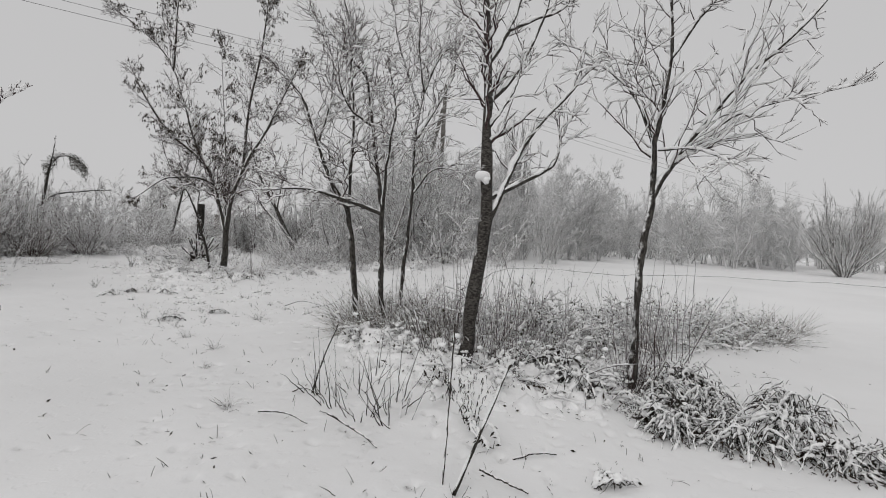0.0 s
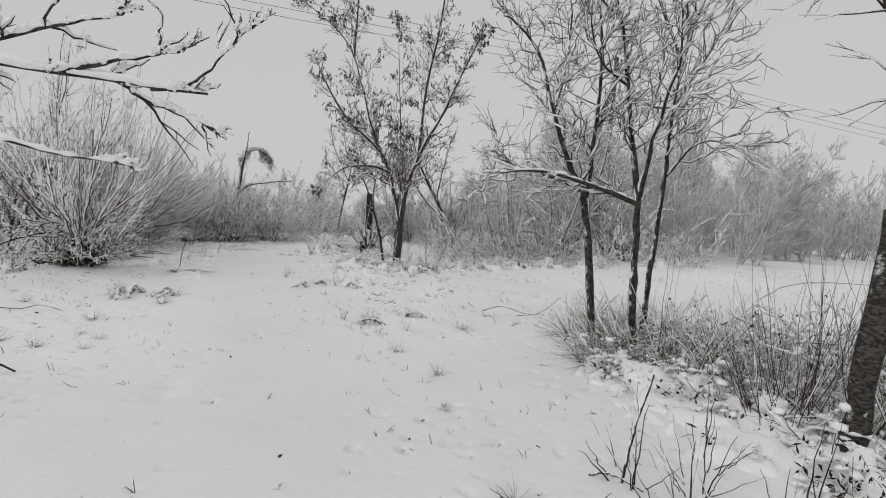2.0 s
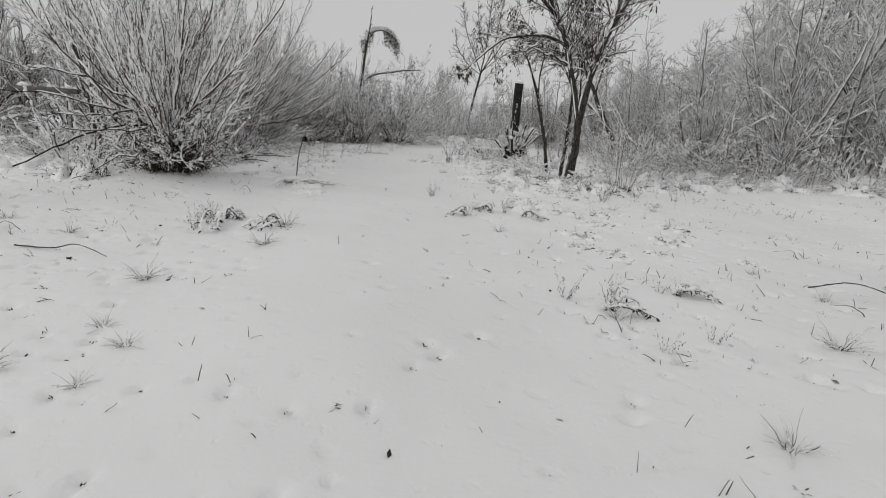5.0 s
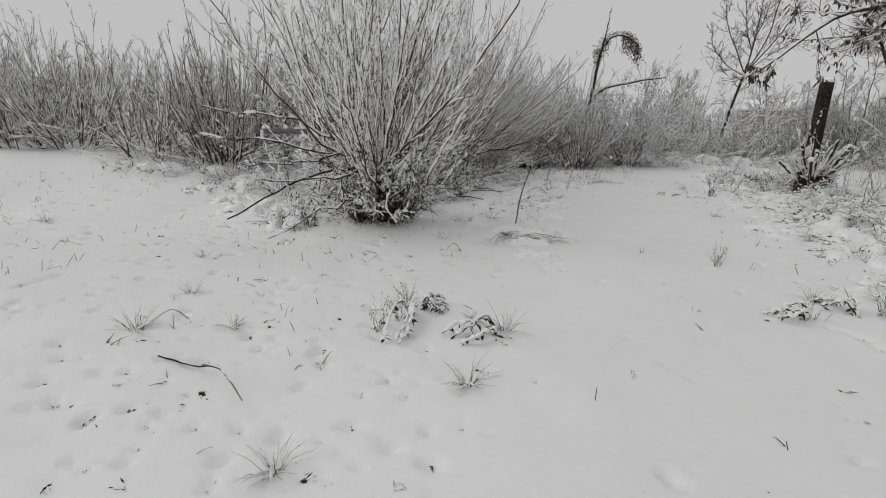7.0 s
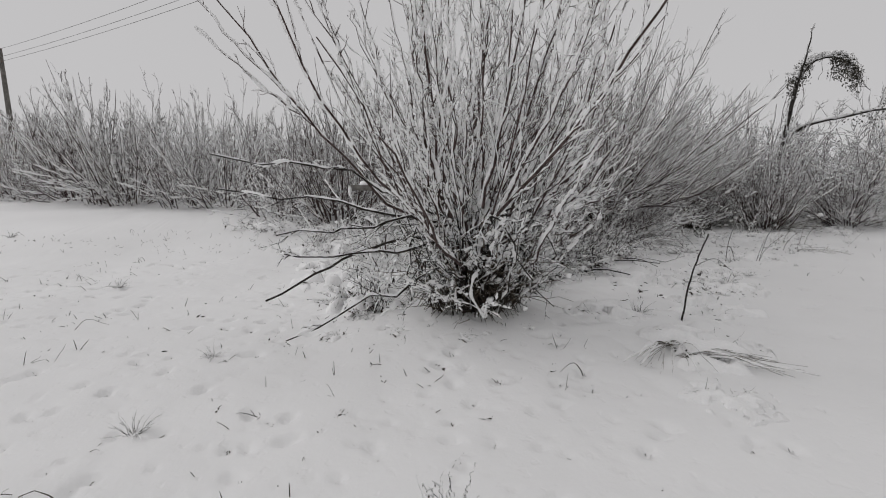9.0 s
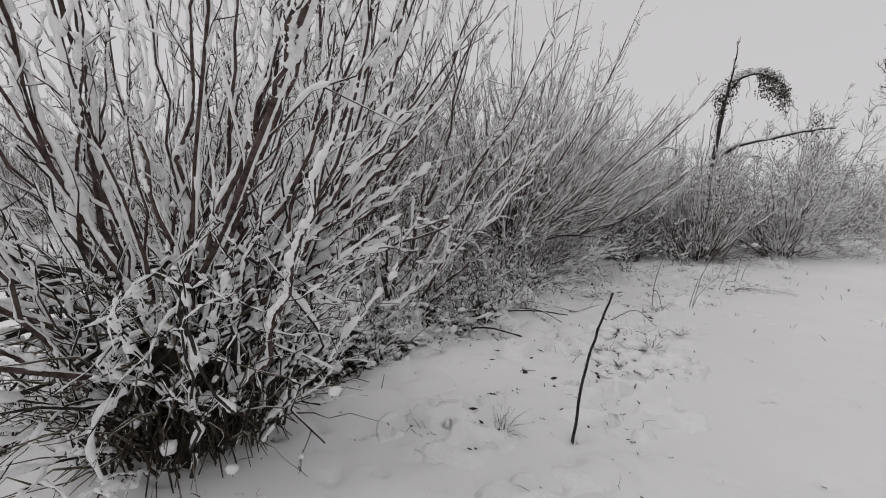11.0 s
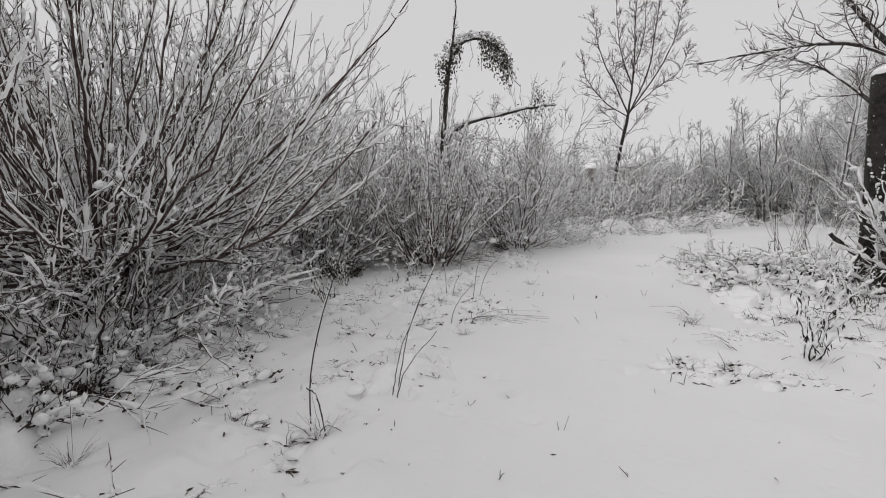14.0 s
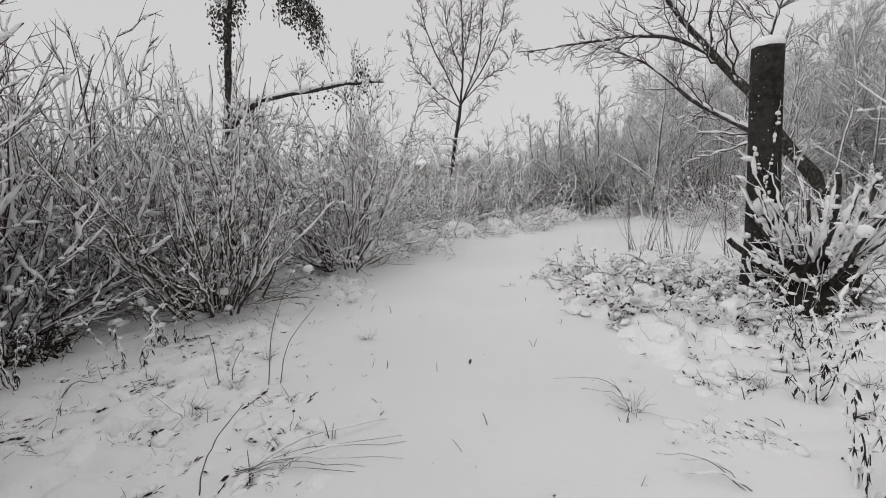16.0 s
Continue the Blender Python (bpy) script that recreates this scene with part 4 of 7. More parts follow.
def bush(name, x, y, label, n, height, spread, base, r0, mat, k=5, n3=2, snow=1.0, bend=0.45, group="", dead_n=0, short=0.5, power=0.6, lift=0.15, lens=(0.15, 0.38), single=0, clots=22, sway=0.2, turn=(22, 70), bits=0.8, forks=0, head=0.0, fat=1.0, jit=0.11, gap=0.4, lean=(0, 0)):
    ob = thing(name, x, y, label, "bush", group)
    p, r = stems(n, height, spread, base, 0.15 + 0.4 * head, r0, 12, bend, lean, short=short, power=power, sway=sway, jit=jit)
    if head:
        p[:, :, 2] += 0.75 * head
        p[:, :, 2] = np.maximum(p[:, :, 2], 0.05)
        stool(ob, 0.7 * base, 1.05 * head, straw=60)
    shrub_parts(ob, p, r, mat, k, n3, snow, lift, lens, single=min(single, n), clots=clots, turn=turn, bits=bits, forks=forks, fat=fat, gap=gap)
    if dead_n:
        g = Geo()
        p, r = stems(dead_n, 0.8, 85, base * 1.6, 0.15, 0.005, 6, -0.6, short=0.4, power=0.35)
        g.tubes(p, r, 4)
        part("undergrowth", g, DRY_GRASS, ob, "dead straw and shoots at the foot")
        m = dead_n // 3
        caps(ob, np.stack([rng.normal(0, base * 1.4, m), rng.normal(0, base * 1.4, m), rng.uniform(0.03, 0.4, m)], 1), rng.uniform(0.02, 0.06, m))
    return ob


bush("willow_bush", -12.95, 9.55, "open willow bush with thick forking stems under snow", 17, 3.8, 48, 0.45, 0.022, WILLOW, 7, 2, 0.92, dead_n=40, bend=0.15, single=17, clots=110, lens=(0.12, 0.4), bits=0.7, sway=0.14, turn=(24, 60), forks=3, jit=0.1, short=0.4, gap=0.15, lean=(0.26, 0.36))
bush("willow_bush", -13.75, 8.75, "tall willow with thick dark upright trunks and snow", 13, 5.2, 36, 0.5, 0.034, WILLOW, 8, 2, 0.95, dead_n=40, bend=0.3, single=13, clots=100, lens=(0.08, 0.3), bits=0.7, sway=0.12, turn=(22, 58), forks=4, jit=0.1, short=0.55, gap=0.2, lean=(0.2, 0.28))
bush("willow_bush", -15.0, 12.2, "old many-stemmed willow with a round head of snowy shoots", 135, 4.1, 96, 0.42, 0.0155, WILLOW, 8, 1, 0.72, dead_n=110, single=80, clots=64, bend=0.4, power=0.62, lens=(0.09, 0.24), bits=0.7, sway=0.12, turn=(16, 50), forks=3, head=0.6, jit=0.075, short=0.42, gap=0.2)
bush("willow_bush", -14.35, 11.75, "low tangle of dark shoots at the foot of a willow", 70, 1.25, 70, 0.62, 0.011, TWIG, 6, 2, 0.8, bend=0.05, dead_n=70, short=0.4, clots=44, sway=0.3, turn=(22, 70), single=30)
bush("willow_bush", -14.7, 13.0, "tangle of thin brown shoots under a willow", 44, 1.15, 75, 0.6, 0.010, TWIG, 6, 2, 1.3, bend=0.0, dead_n=24, short=0.4, clots=44, sway=0.3, turn=(22, 70), single=30)
bush("willow_bush", -12.9, 7.6, "low willow bush behind the pollard, white with snow", 13, 1.7, 68, 0.6, 0.0125, WILLOW, 6, 1, 1.5, clots=40, gap=0.2)
bush("willow_bush", -15.2, 9.8, "tall snow-covered willow bush in the scrub", 34, 4.9, 48, 0.7, 0.021, WILLOW, 6, 2, 1.3, clots=40, forks=2, jit=0.05, fat=1.5)
bush("willow_bush", -16.4, 13.7, "tall fine-twigged willow bush behind the scrub", 50, 4.4, 60, 0.6, 0.019, WILLOW, 6, 2, 1.3, bend=0.4, clots=40, forks=1, jit=0.05, fat=1.5)

# Low scrub, built once and repeated along the foot of the hedge.
def scrub(label, n, height, spread, base, mat, droop, leaf=0, snow=1.0, name="scrub", group="scrub along the hedge"):
    ob = thing(name, 0, 0, label, "scrub", group, z=0)
    p, r = stems(n, height, spread, base, 0.1, 0.007, 6, droop, short=0.35, power=0.4, wobble=0.04, sway=0.35)
    g, s = Geo(), Geo()
    g.tubes(p, r, 4)
    p2, r2 = spawn(p, r, 9, 3, (0.08, 1.0), (30, 85), (0.12, 0.4), 0.05, 0.6, 0.03, 0.004)
    p3, r3 = spawn(p2, r2, 3, 2, (0.1, 1.0), (30, 85), (0.4, 0.9), 0.0, 0.75, 0.02, 0.003)
    g.tubes(p2, r2, 3).tubes(p3, r3, 3)
    s.tubes(*snow_cover(*refine(p, r, 26), 0.9 * snow, 0.009 * snow, 1.0, 0.25, 0.6), 4)
    s.tubes(*snow_cover(*refine(p2, r2, 7), 0.9 * snow, 0.0078 * snow, 0.95, 0.15, 0.6), 3)
    s.tubes(*snow_cover(p3, r3, 0.9 * snow, 0.006 * snow, 0.6, 0.1, 0.6), 3)
    at = np.concatenate([some_places(p2, 1.1), some_places(p3, 0.15)])
    s.blobs(at + [0, 0, 0.01], rng.random(len(at)) ** 2.2 * 0.024 + 0.006)
    part("crown", g, mat, ob)
    part("snow", s, SNOW, ob, "clots of snow in the twigs")
    if height < 1.8:
        blanket(ob, base * 1.5, 0.22 * height, 0.5, 4.5, seed_at=7.0 * height)
    if leaf:
        pool = p2[:, 1:].reshape(-1, 3)
        at = pool[rng.integers(0, len(pool), leaf)]
        g = Geo().leaves(at, np.array([0, 0, -1.0]) + rng.normal(size=(leaf, 3)) * 0.4, rng.uniform(0.008, 0.018, leaf), rng.uniform(0.03, 0.06, leaf))
        part("foliage", g, DRY_LEAF, ob, "shrivelled dark leaves")
    return ob


def place(proto, x, y, turn, size, sink=0.03):
    z = float(ground_z(x, y)) - sink
    c = copy_thing(proto, pose(x, y, z, 0, 0, turn))
    c.scale = (size, size, size)
    return c


def put(proto, x, y, turn, size, sink=0.03):
    """Moves the first of a kind to its own place."""
    proto.matrix_basis = pose(x, y, float(ground_z(x, y)) - sink, 0, 0, turn)
    proto.scale = (size, size, size)


SCRUB_A = scrub("tangled low scrub bowed down by snow", 21, 1.5, 85, 0.5, TWIG, -0.35, 90, 1.25)
SCRUB_B = scrub("upright thin scrub shoots dusted with snow", 17, 2.3, 62, 0.5, TWIG, 0.1, 60, 1.1)
SCRUB_C = scrub("bramble heap with dead leaves under snow", 25, 1.0, 98, 0.4, TWIG, -0.7, 120, 1.35)
edge = [(-11.9, 8.9), (-12.3, 9.9), (-12.6, 10.6), (-13.3, 11.4), (-13.8, 12.2), (-14.5, 13.0), (-14.8, 13.9), (-15.0, 14.8),
        (-15.0, 15.7), (-15.2, 16.8), (-15.0, 18.0), (-15.1, 19.2), (-14.9, 20.4), (-14.6, 21.6), (-14.2, 22.7), (-13.4, 23.8),
        (-12.7, 25.0), (-12.2, 26.4), (-11.6, 27.6)]
protos = [SCRUB_A, SCRUB_B, SCRUB_C]
seat = random.Random(5)
first = {0: True, 1: True, 2: True}


def sow(which, x, y, size):
    turn = seat.uniform(0, 360)
    if first[which]:
        first[which] = False
        put(protos[which], x, y, turn, size)
    else:
        place(protos[which], x, y, turn, size)


for x, y in edge:
    if y > 16 or 11.5 < y < 12.8:
        sow(2, x + seat.uniform(0.0, 0.3), y + seat.uniform(-0.3, 0.3), seat.uniform(0.5, 0.85))
    sow(0, x - (1.2 if 12.8 < y < 16 else 0.7) + seat.uniform(-0.3, 0.3), y + seat.uniform(-0.4, 0.4), seat.uniform(0.8, 1.15))
    if y > 12:
        sow(1, x - 1.6 + seat.uniform(-0.4, 0.4), y + seat.uniform(-0.4, 0.4), seat.uniform(0.9, 1.3))
    sow(seat.choice((0, 1)), x - 3.0 + seat.uniform(-0.6, 0.6), y + seat.uniform(-0.5, 0.5), seat.uniform(0.9, 1.4))

for x, y in [(-14.5, 19.8), (-14.2, 21.0), (-13.9, 22.2), (-13.2, 23.2), (-12.6, 24.3), (-12.0, 25.6), (-15.5, 20.5), (-15.0, 22.4), (-14.4, 24.0), (-13.6, 25.4)]:
    sow(0, x, y, seat.uniform(0.8, 1.15))

# The creeper-clad dead stem with its hook, and the fan of shoots at its foot.
hook = limb_tree("creeper_stem", -15.4, 17.7, [
    (0.05, (-0.1, -0.08, 0.0), (-0.02, -0.01, 1.98), (0.06, 0.05, 2.94), (0.1, 0.08, 3.46)),
    (0.03, (0.09, 0.07, 3.2), (0.28, 0.01, 3.92), (0.42, -0.09, 4.48)),
    (0.03, (0.1, 0.08, 3.41), (0.25, 0.25, 3.77), (0.47, 0.49, 3.87), (0.74, 0.76, 3.71), (0.93, 0.97, 3.24)),
    (0.045, (-0.02, -0.01, 1.98), (0.27, 0.29, 2.35), (1.09, 1.01, 2.61), (1.52, 1.43, 2.68)),
], "dead hooked stem hung with withered creeper leaves", BARK, side=3, twig=2, fine=2, snow=1.7, category="dead tree", reach=0.4)
arch = smooth_line([(0.0, 0.0, 3.45), (0.18, 0.18, 3.78), (0.45, 0.47, 3.9), (0.72, 0.74, 3.74), (0.9, 0.93, 3.35)], 60)
spot = rng.integers(0, 56, 6000)
spot = spot[vnoise(spot * 0.21 + 3.0, spot * 0.0 + 7.5) > 0.42][:1900]
spot = np.resize(spot, 1900)
pick = arch[spot] + rng.normal(size=(1900, 3)) * np.array([0.055, 0.055, 0.05])
pick[:, 2] -= rng.random(1900) ** 2.2 * 0.45
strands = Geo()
for k in range(20):
    top = arch[rng.integers(6, 58)] + rng.normal(size=3) * 0.05
    drop_z = rng.uniform(0.12, 0.5)
    strands.tubes(smooth_line([top, top + np.array([0.02, 0.0, -0.5 * drop_z]), top + np.array([rng.normal() * 0.05, rng.normal() * 0.05, -drop_z])], 6, 0.01)[None] - np.array([0, 0, float(ground_z(-15.4, 17.7))]), np.full((1, 6), 0.005), 4)
part("crown", strands, IVY, hook, "hanging dead creeper strands")
on_top = arch[rng.integers(2, 50, 150)] + rng.normal(size=(150, 3)) * np.array([0.07, 0.07, 0.03]) + [0, 0, 0.06 - float(ground_z(-15.4, 17.7))]
caps(hook, on_top, rng.uniform(0.018, 0.045, 150), 0.6)
trunk_line = smooth_line([(-0.05, -0.03, 1.6), (0.02, 0.02, 2.6), (0.1, 0.08, 3.4)], 40)
pick2 = trunk_line[rng.integers(0, 40, 190)] + rng.normal(size=(190, 3)) * np.array([0.035, 0.035, 0.05])
tuftp = np.array([1.3, 1.22, 2.75]) + rng.normal(size=(160, 3)) * np.array([0.07, 0.07, 0.13])
drop = np.array([1.0, 0.93, 2.45]) + rng.normal(size=(90, 3)) * np.array([0.35, 0.35, 0.08])
pick = np.concatenate([pick, pick2, tuftp, drop])
pick[:, 2] -= float(ground_z(-15.4, 17.7))
part("foliage", Geo().leaves(pick, np.array([0, 0, -1.0]) + rng.normal(size=pick.shape) * 0.45, rng.uniform(0.009, 0.019, len(pick)), rng.uniform(0.03, 0.065, len(pick))), IVY, hook, "matted dark creeper leaves")
bush("elder_bush", -14.68, 16.45, "fan of straight elder shoots beside the track", 70, 2.35, 56, 0.46, 0.0145, WILLOW, 6, 2, 0.72, bend=0.14, dead_n=70, short=0.35, clots=60, single=70, jit=0.06, sway=0.1, forks=1, turn=(18, 55), gap=0.3, bits=1.5)
bush("elder_bush", -15.1, 17.3, "shrub of straight shoots round a creeper-clad stem", 40, 2.7, 50, 0.5, 0.015, TWIG, 8, 3, 1.05, bend=0.2, clots=46, jit=0.11, sway=0.3, bits=1.5, fat=1.4, forks=1)
bush("elder_bush", -14.5, 18.7, "upright thin-stemmed bush beside a creeper-clad stem", 24, 3.4, 34, 0.4, 0.016, TWIG, 8, 3, 1.05, bend=0.3, clots=46, jit=0.11, sway=0.3, bits=1.2, fat=1.3, forks=1)
bush("elder_bush", -15.9, 15.0, "tangled snow-laden shrub between willow and elder", 46, 2.3, 80, 0.5, 0.013, TWIG, 7, 3, 1.1, bend=0.05, clots=46, fat=1.3, dead_n=40)
bush("elder_bush", -14.4, 18.6, "snow-bent shrub with broad pale branches", 40, 2.0, 82, 0.35, 0.012, TWIG, 7, 3, 1.1, bend=0.0, dead_n=30, clots=46)
bush("elder_bush", -16.2, 16.2, "thin shrub with straight shoots in the scrub", 44, 3.5, 52, 0.6, 0.014, TWIG, 7, 3, 1.1, bend=0.3, clots=34, fat=1.3, jit=0.1)

# ---- hedge of willows across the field, and thicket trees ----
def hedge_bush(label, n, height, mat, seed_spread, group, name="hedge_shrub"):
    ob = thing(name, 0, 0, label, "bush", group, z=0)
    p, r = stems(int(1.25 * n), height, seed_spread, 0.8, 0.3, 0.018, 9, 0.4, short=0.45, power=0.8, sway=0.08, jit=0.04)
    shrub_parts(ob, p, r, mat, 5, 1, 1.2, 0.12, (0.1, 0.28), clots=18, fat=1.7, turn=(16, 50), bits=0.0, forks=2)
    p, r = stems(n, 2.0, 84, 0.9, 0.5, 0.015, 8, 0.0, short=0.45, power=0.35, sway=0.3, jit=0.07)
    p[:, :, 2] = np.maximum(p[:, :, 2], 0.06)
    shrub_parts(ob, p, r, mat, 5, 2, 1.6, 0.0, (0.16, 0.4), name="undergrowth", fat=1.7, turn=(18, 60), share=0.9, bits=0.0, clots=22, gap=0.15)
    return ob


H1 = hedge_bush("tall snowy willow shrub in the hedge", 34, 3.9, WILLOW, 56, "hedge shrubs")
H2 = hedge_bush("snow-covered hedge shrub with upright shoots", 28, 3.3, TWIG, 54, "hedge shrubs")
row = [(-17.3, 7.2), (-18.6, 5.9), (-20.4, 4.6), (-21.6, 3.2), (-22.8, 1.9), (-24.2, 0.8), (-25.4, -0.8), (-26.6, -2.4), (-28.2, -3.8), (-29.6, -5.6), (-31, -7.6), (-33, -9.8)]
spots = [(x + seat.uniform(-0.4, 0.4), y + seat.uniform(-0.3, 0.3)) for x, y in row]
spots += [(x - 2.2 + seat.uniform(-0.6, 0.6), y + 1.2 + seat.uniform(-0.6, 0.6)) for x, y in row]
spots += [(-19.5, 8.2), (-17.8, 9.5), (-19.0, 11.0), (-17.2, 12.2), (-18.0, 14.0), (-19.5, 15.5), (-17.6, 16.8), (-18.4, 19.0), (-17.0, 15.4), (-16.9, 17.9)]
low_spots = [(-13.2, 27.2), (-12.0, 28.4), (-10.8, 29.0), (-9.4, 28.0), (-8.2, 26.8), (-15.8, 27.4), (-16.8, 25.2), (-14.4, 29.4), (-17.6, 22.6), (-16.4, 21.0), (-11.4, 30.6), (-9.0, 30.2)]
for n, (x, y) in enumerate(spots):
    h = (H1, H2)[n % 2]
    (put if n < 2 else place)(h, x, y, seat.uniform(0, 360), seat.uniform(0.75, 1.2))
for n, (x, y) in enumerate(low_spots):
    place((H1, H2)[n % 2], x, y, seat.uniform(0, 360), seat.uniform(0.55, 0.8))
for x, y in [(-16.6, 6.9), (-15.6, 7.4), (-14.6, 7.0), (-16.9, 6.0), (-13.9, 7.9)]:
    sow(2, x, y, seat.uniform(0.9, 1.2))


def thicket_tree(label, height, n, mat, group, spread=26, k=9, name="thicket_tree", cover=SNOW):
    ob = thing(name, 0, 0, label, "tree", group, z=0)
    p, r = stems(n, height, spread, 0.25, 0.05, 0.0085 * height, 10, 0.35, short=0.6, power=0.8, wobble=0.015, jit=0.06)
    g, s = Geo(), Geo()
    for i in range(n):
        part("trunk", Geo().tubes(p[i : i + 1], r[i : i + 1], 6), mat, ob)
    p1, r1 = spawn(p, r, k + 6, 5, (0.08, 0.97), (25, 65), (0.14, 0.36), 0.12, 0.45, 0.018, 0.009)
    p2, r2 = spawn(p1, r1, 6, 3, (0.15, 1.0), (22, 58), (0.3, 0.7), 0.08, 0.6, 0.02, 0.007)
    p3, r3 = spawn(p2, r2, 3, 2, (0.2, 1.0), (25, 65), (0.4, 0.9), 0.04, 0.75, 0.04, 0.0065)
    g.tubes(p1, r1, 3).tubes(p2, r2, 3).tubes(p3, r3, 3)
    s.tubes(*snow_cover(p, r, 0.4, 0.010, 1.0, 0.5), 4).tubes(*snow_cover(*refine(p1, r1, 7), 0.8, 0.013, 1.0, 0.15, 0.4), 3).tubes(*snow_cover(p2, r2, 0.9, 0.013, 0.95, 0.1, 0.4), 3).tubes(*snow_cover(p3, r3, 1.0, 0.012, 0.8, 0.1, 0.4), 3)
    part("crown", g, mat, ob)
    part("snow", s, cover, ob, "white snow along the boughs")
    return ob


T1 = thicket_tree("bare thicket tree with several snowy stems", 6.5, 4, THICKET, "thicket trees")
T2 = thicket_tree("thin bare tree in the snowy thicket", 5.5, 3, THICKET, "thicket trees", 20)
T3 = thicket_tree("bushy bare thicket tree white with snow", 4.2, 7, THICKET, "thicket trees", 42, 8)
# Boughs and snow share one pale colour, painting in the low contrast of haze.
T4 = thicket_tree("bare tree at the far field edge, its colour paled for haze", 5.5, 5, FAR_WOOD_HAZE, "far thicket trees", 30, cover=FAR_WOOD_HAZE)
kinds = (T1, T2, T3)


def lower(x):
    """The wood stands lower towards the west."""
    return 0.42 + 0.58 * float(sstep(-12, -5, x))


wood = []
for k in range(75):
    x = seat.uniform(-12, 6)
    y = seat.uniform(18.5, 34) if x > -5.5 else seat.uniform(25.5, 36)
    if math.hypot(x + 7.5, y - 22.4) < 1.2 or off_track(x, y) < 1.6:
        continue
    wood.append((x, y))
wood += [(-16.5 + seat.uniform(-3, 2), seat.uniform(24, 36)) for _ in range(16)]
wood += [(seat.uniform(-12.5, -6.5), seat.uniform(26, 33)) for _ in range(16)]
wood += [(-4.2, 19.3), (-2.6, 18.6), (-1.2, 19.6), (0.8, 19.9), (2.6, 21.5), (4.5, 24.0), (7.0, 27.5), (9.5, 30.5), (12.0, 33.0)]
near_wood = [(x, y) for x, y in wood if x < 1.5]
rise = [(-14.1, 27.2, 0.55), (-13.5, 28.2, 0.62), (-13.0, 26.8, 0.66), (-12.5, 27.8, 0.74), (-12.0, 26.9, 0.78), (-11.6, 28.0, 0.8), (-11.1, 27.1, 0.84), (-10.7, 28.3, 0.86), (-10.1, 27.3, 0.9), (-9.7, 26.3, 0.92), (-9.2, 27.6, 0.95)]
skirt = [(-13.7, 24.6), (-12.9, 25.7), (-14.9, 23.2), (-12.3, 26.6), (-14.2, 24.0), (-13.3, 25.2), (-11.7, 27.0), (-15.0, 21.9)]
for n, (x, y) in enumerate(near_wood):
    (put if n < 3 else place)(kinds[n % 3], x, y, seat.uniform(0, 360), seat.uniform(0.85, 1.3) * lower(x))
for x, y in skirt:
    place(T3, x, y, seat.uniform(0, 360), seat.uniform(0.36, 0.5))
for n, (x, y, size) in enumerate(rise):
    place((T2, T1, T3)[n % 3], x, y, seat.uniform(0, 360), size * (1.0, 0.85, 1.1)[n % 3])
for n, (x, y) in enumerate([(x, y) for x, y in wood if x >= 1.5]):
    (put if n < 1 else place)(T4, x, y + 3.0, seat.uniform(0, 360), seat.uniform(0.75, 1.05))
for x, y in [(-5.0, 17.5), (-3.8, 17.3), (-2.4, 17.4), (-1.0, 18.0), (0.6, 18.6), (2.0, 19.4), (-4.4, 18.8), (-3.0, 18.9), (-6.2, 18.9), (-5.4, 20.0), (-7.0, 21.0), (-8.6, 24.5), (-9.8, 26.3), (-10.4, 27.2), (-8.0, 23.4), (-6.0, 21.6), (-4.0, 20.6)]:
    sow(1, x, y, seat.uniform(0.8, 1.2))
    sow(0, x + seat.uniform(-0.4, 0.4), y - 0.2, seat.uniform(0.7, 1.0))

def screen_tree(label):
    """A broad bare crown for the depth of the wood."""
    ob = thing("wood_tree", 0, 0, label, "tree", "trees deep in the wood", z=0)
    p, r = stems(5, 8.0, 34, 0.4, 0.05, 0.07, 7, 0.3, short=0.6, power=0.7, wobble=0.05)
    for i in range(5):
        part("trunk", Geo().tubes(p[i : i + 1], r[i : i + 1], 5), FAR_WOOD_HAZE, ob)
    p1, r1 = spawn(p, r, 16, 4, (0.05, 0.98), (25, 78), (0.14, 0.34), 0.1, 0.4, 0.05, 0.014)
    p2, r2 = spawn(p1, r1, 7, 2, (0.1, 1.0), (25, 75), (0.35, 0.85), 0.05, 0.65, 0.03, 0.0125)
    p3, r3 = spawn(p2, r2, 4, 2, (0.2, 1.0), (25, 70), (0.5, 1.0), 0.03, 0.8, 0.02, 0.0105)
    # The pale twig colour stands for haze in the depth of the wood.
    part("crown", Geo().tubes(p1, r1, 3).tubes(p2, r2, 3).tubes(p3, r3, 3), FAR_WOOD_HAZE, ob, "dense snowed twigs, paled to stand for haze")
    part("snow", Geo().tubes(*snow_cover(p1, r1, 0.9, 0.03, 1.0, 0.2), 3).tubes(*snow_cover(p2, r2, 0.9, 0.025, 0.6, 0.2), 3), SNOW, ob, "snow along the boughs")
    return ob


DEEP_A, DEEP_B = screen_tree("broad bare tree deep in the wood, its colour paled for haze"), screen_tree("bare tree behind the thicket, its colour paled for haze")
deep = [(seat.uniform(-24, 12), seat.uniform(30, 44)) for _ in range(34)] + [(seat.uniform(6, 30), seat.uniform(34, 52)) for _ in range(18)] + [(seat.uniform(-3, 5), seat.uniform(24, 31)) for _ in range(8)]
for n, (x, y) in enumerate(deep):
    size = seat.uniform(0.8, 1.15) * lower(x + 1)
    (put if n < 2 else place)((DEEP_A, DEEP_B)[n % 2], x, y, seat.uniform(0, 360), size)

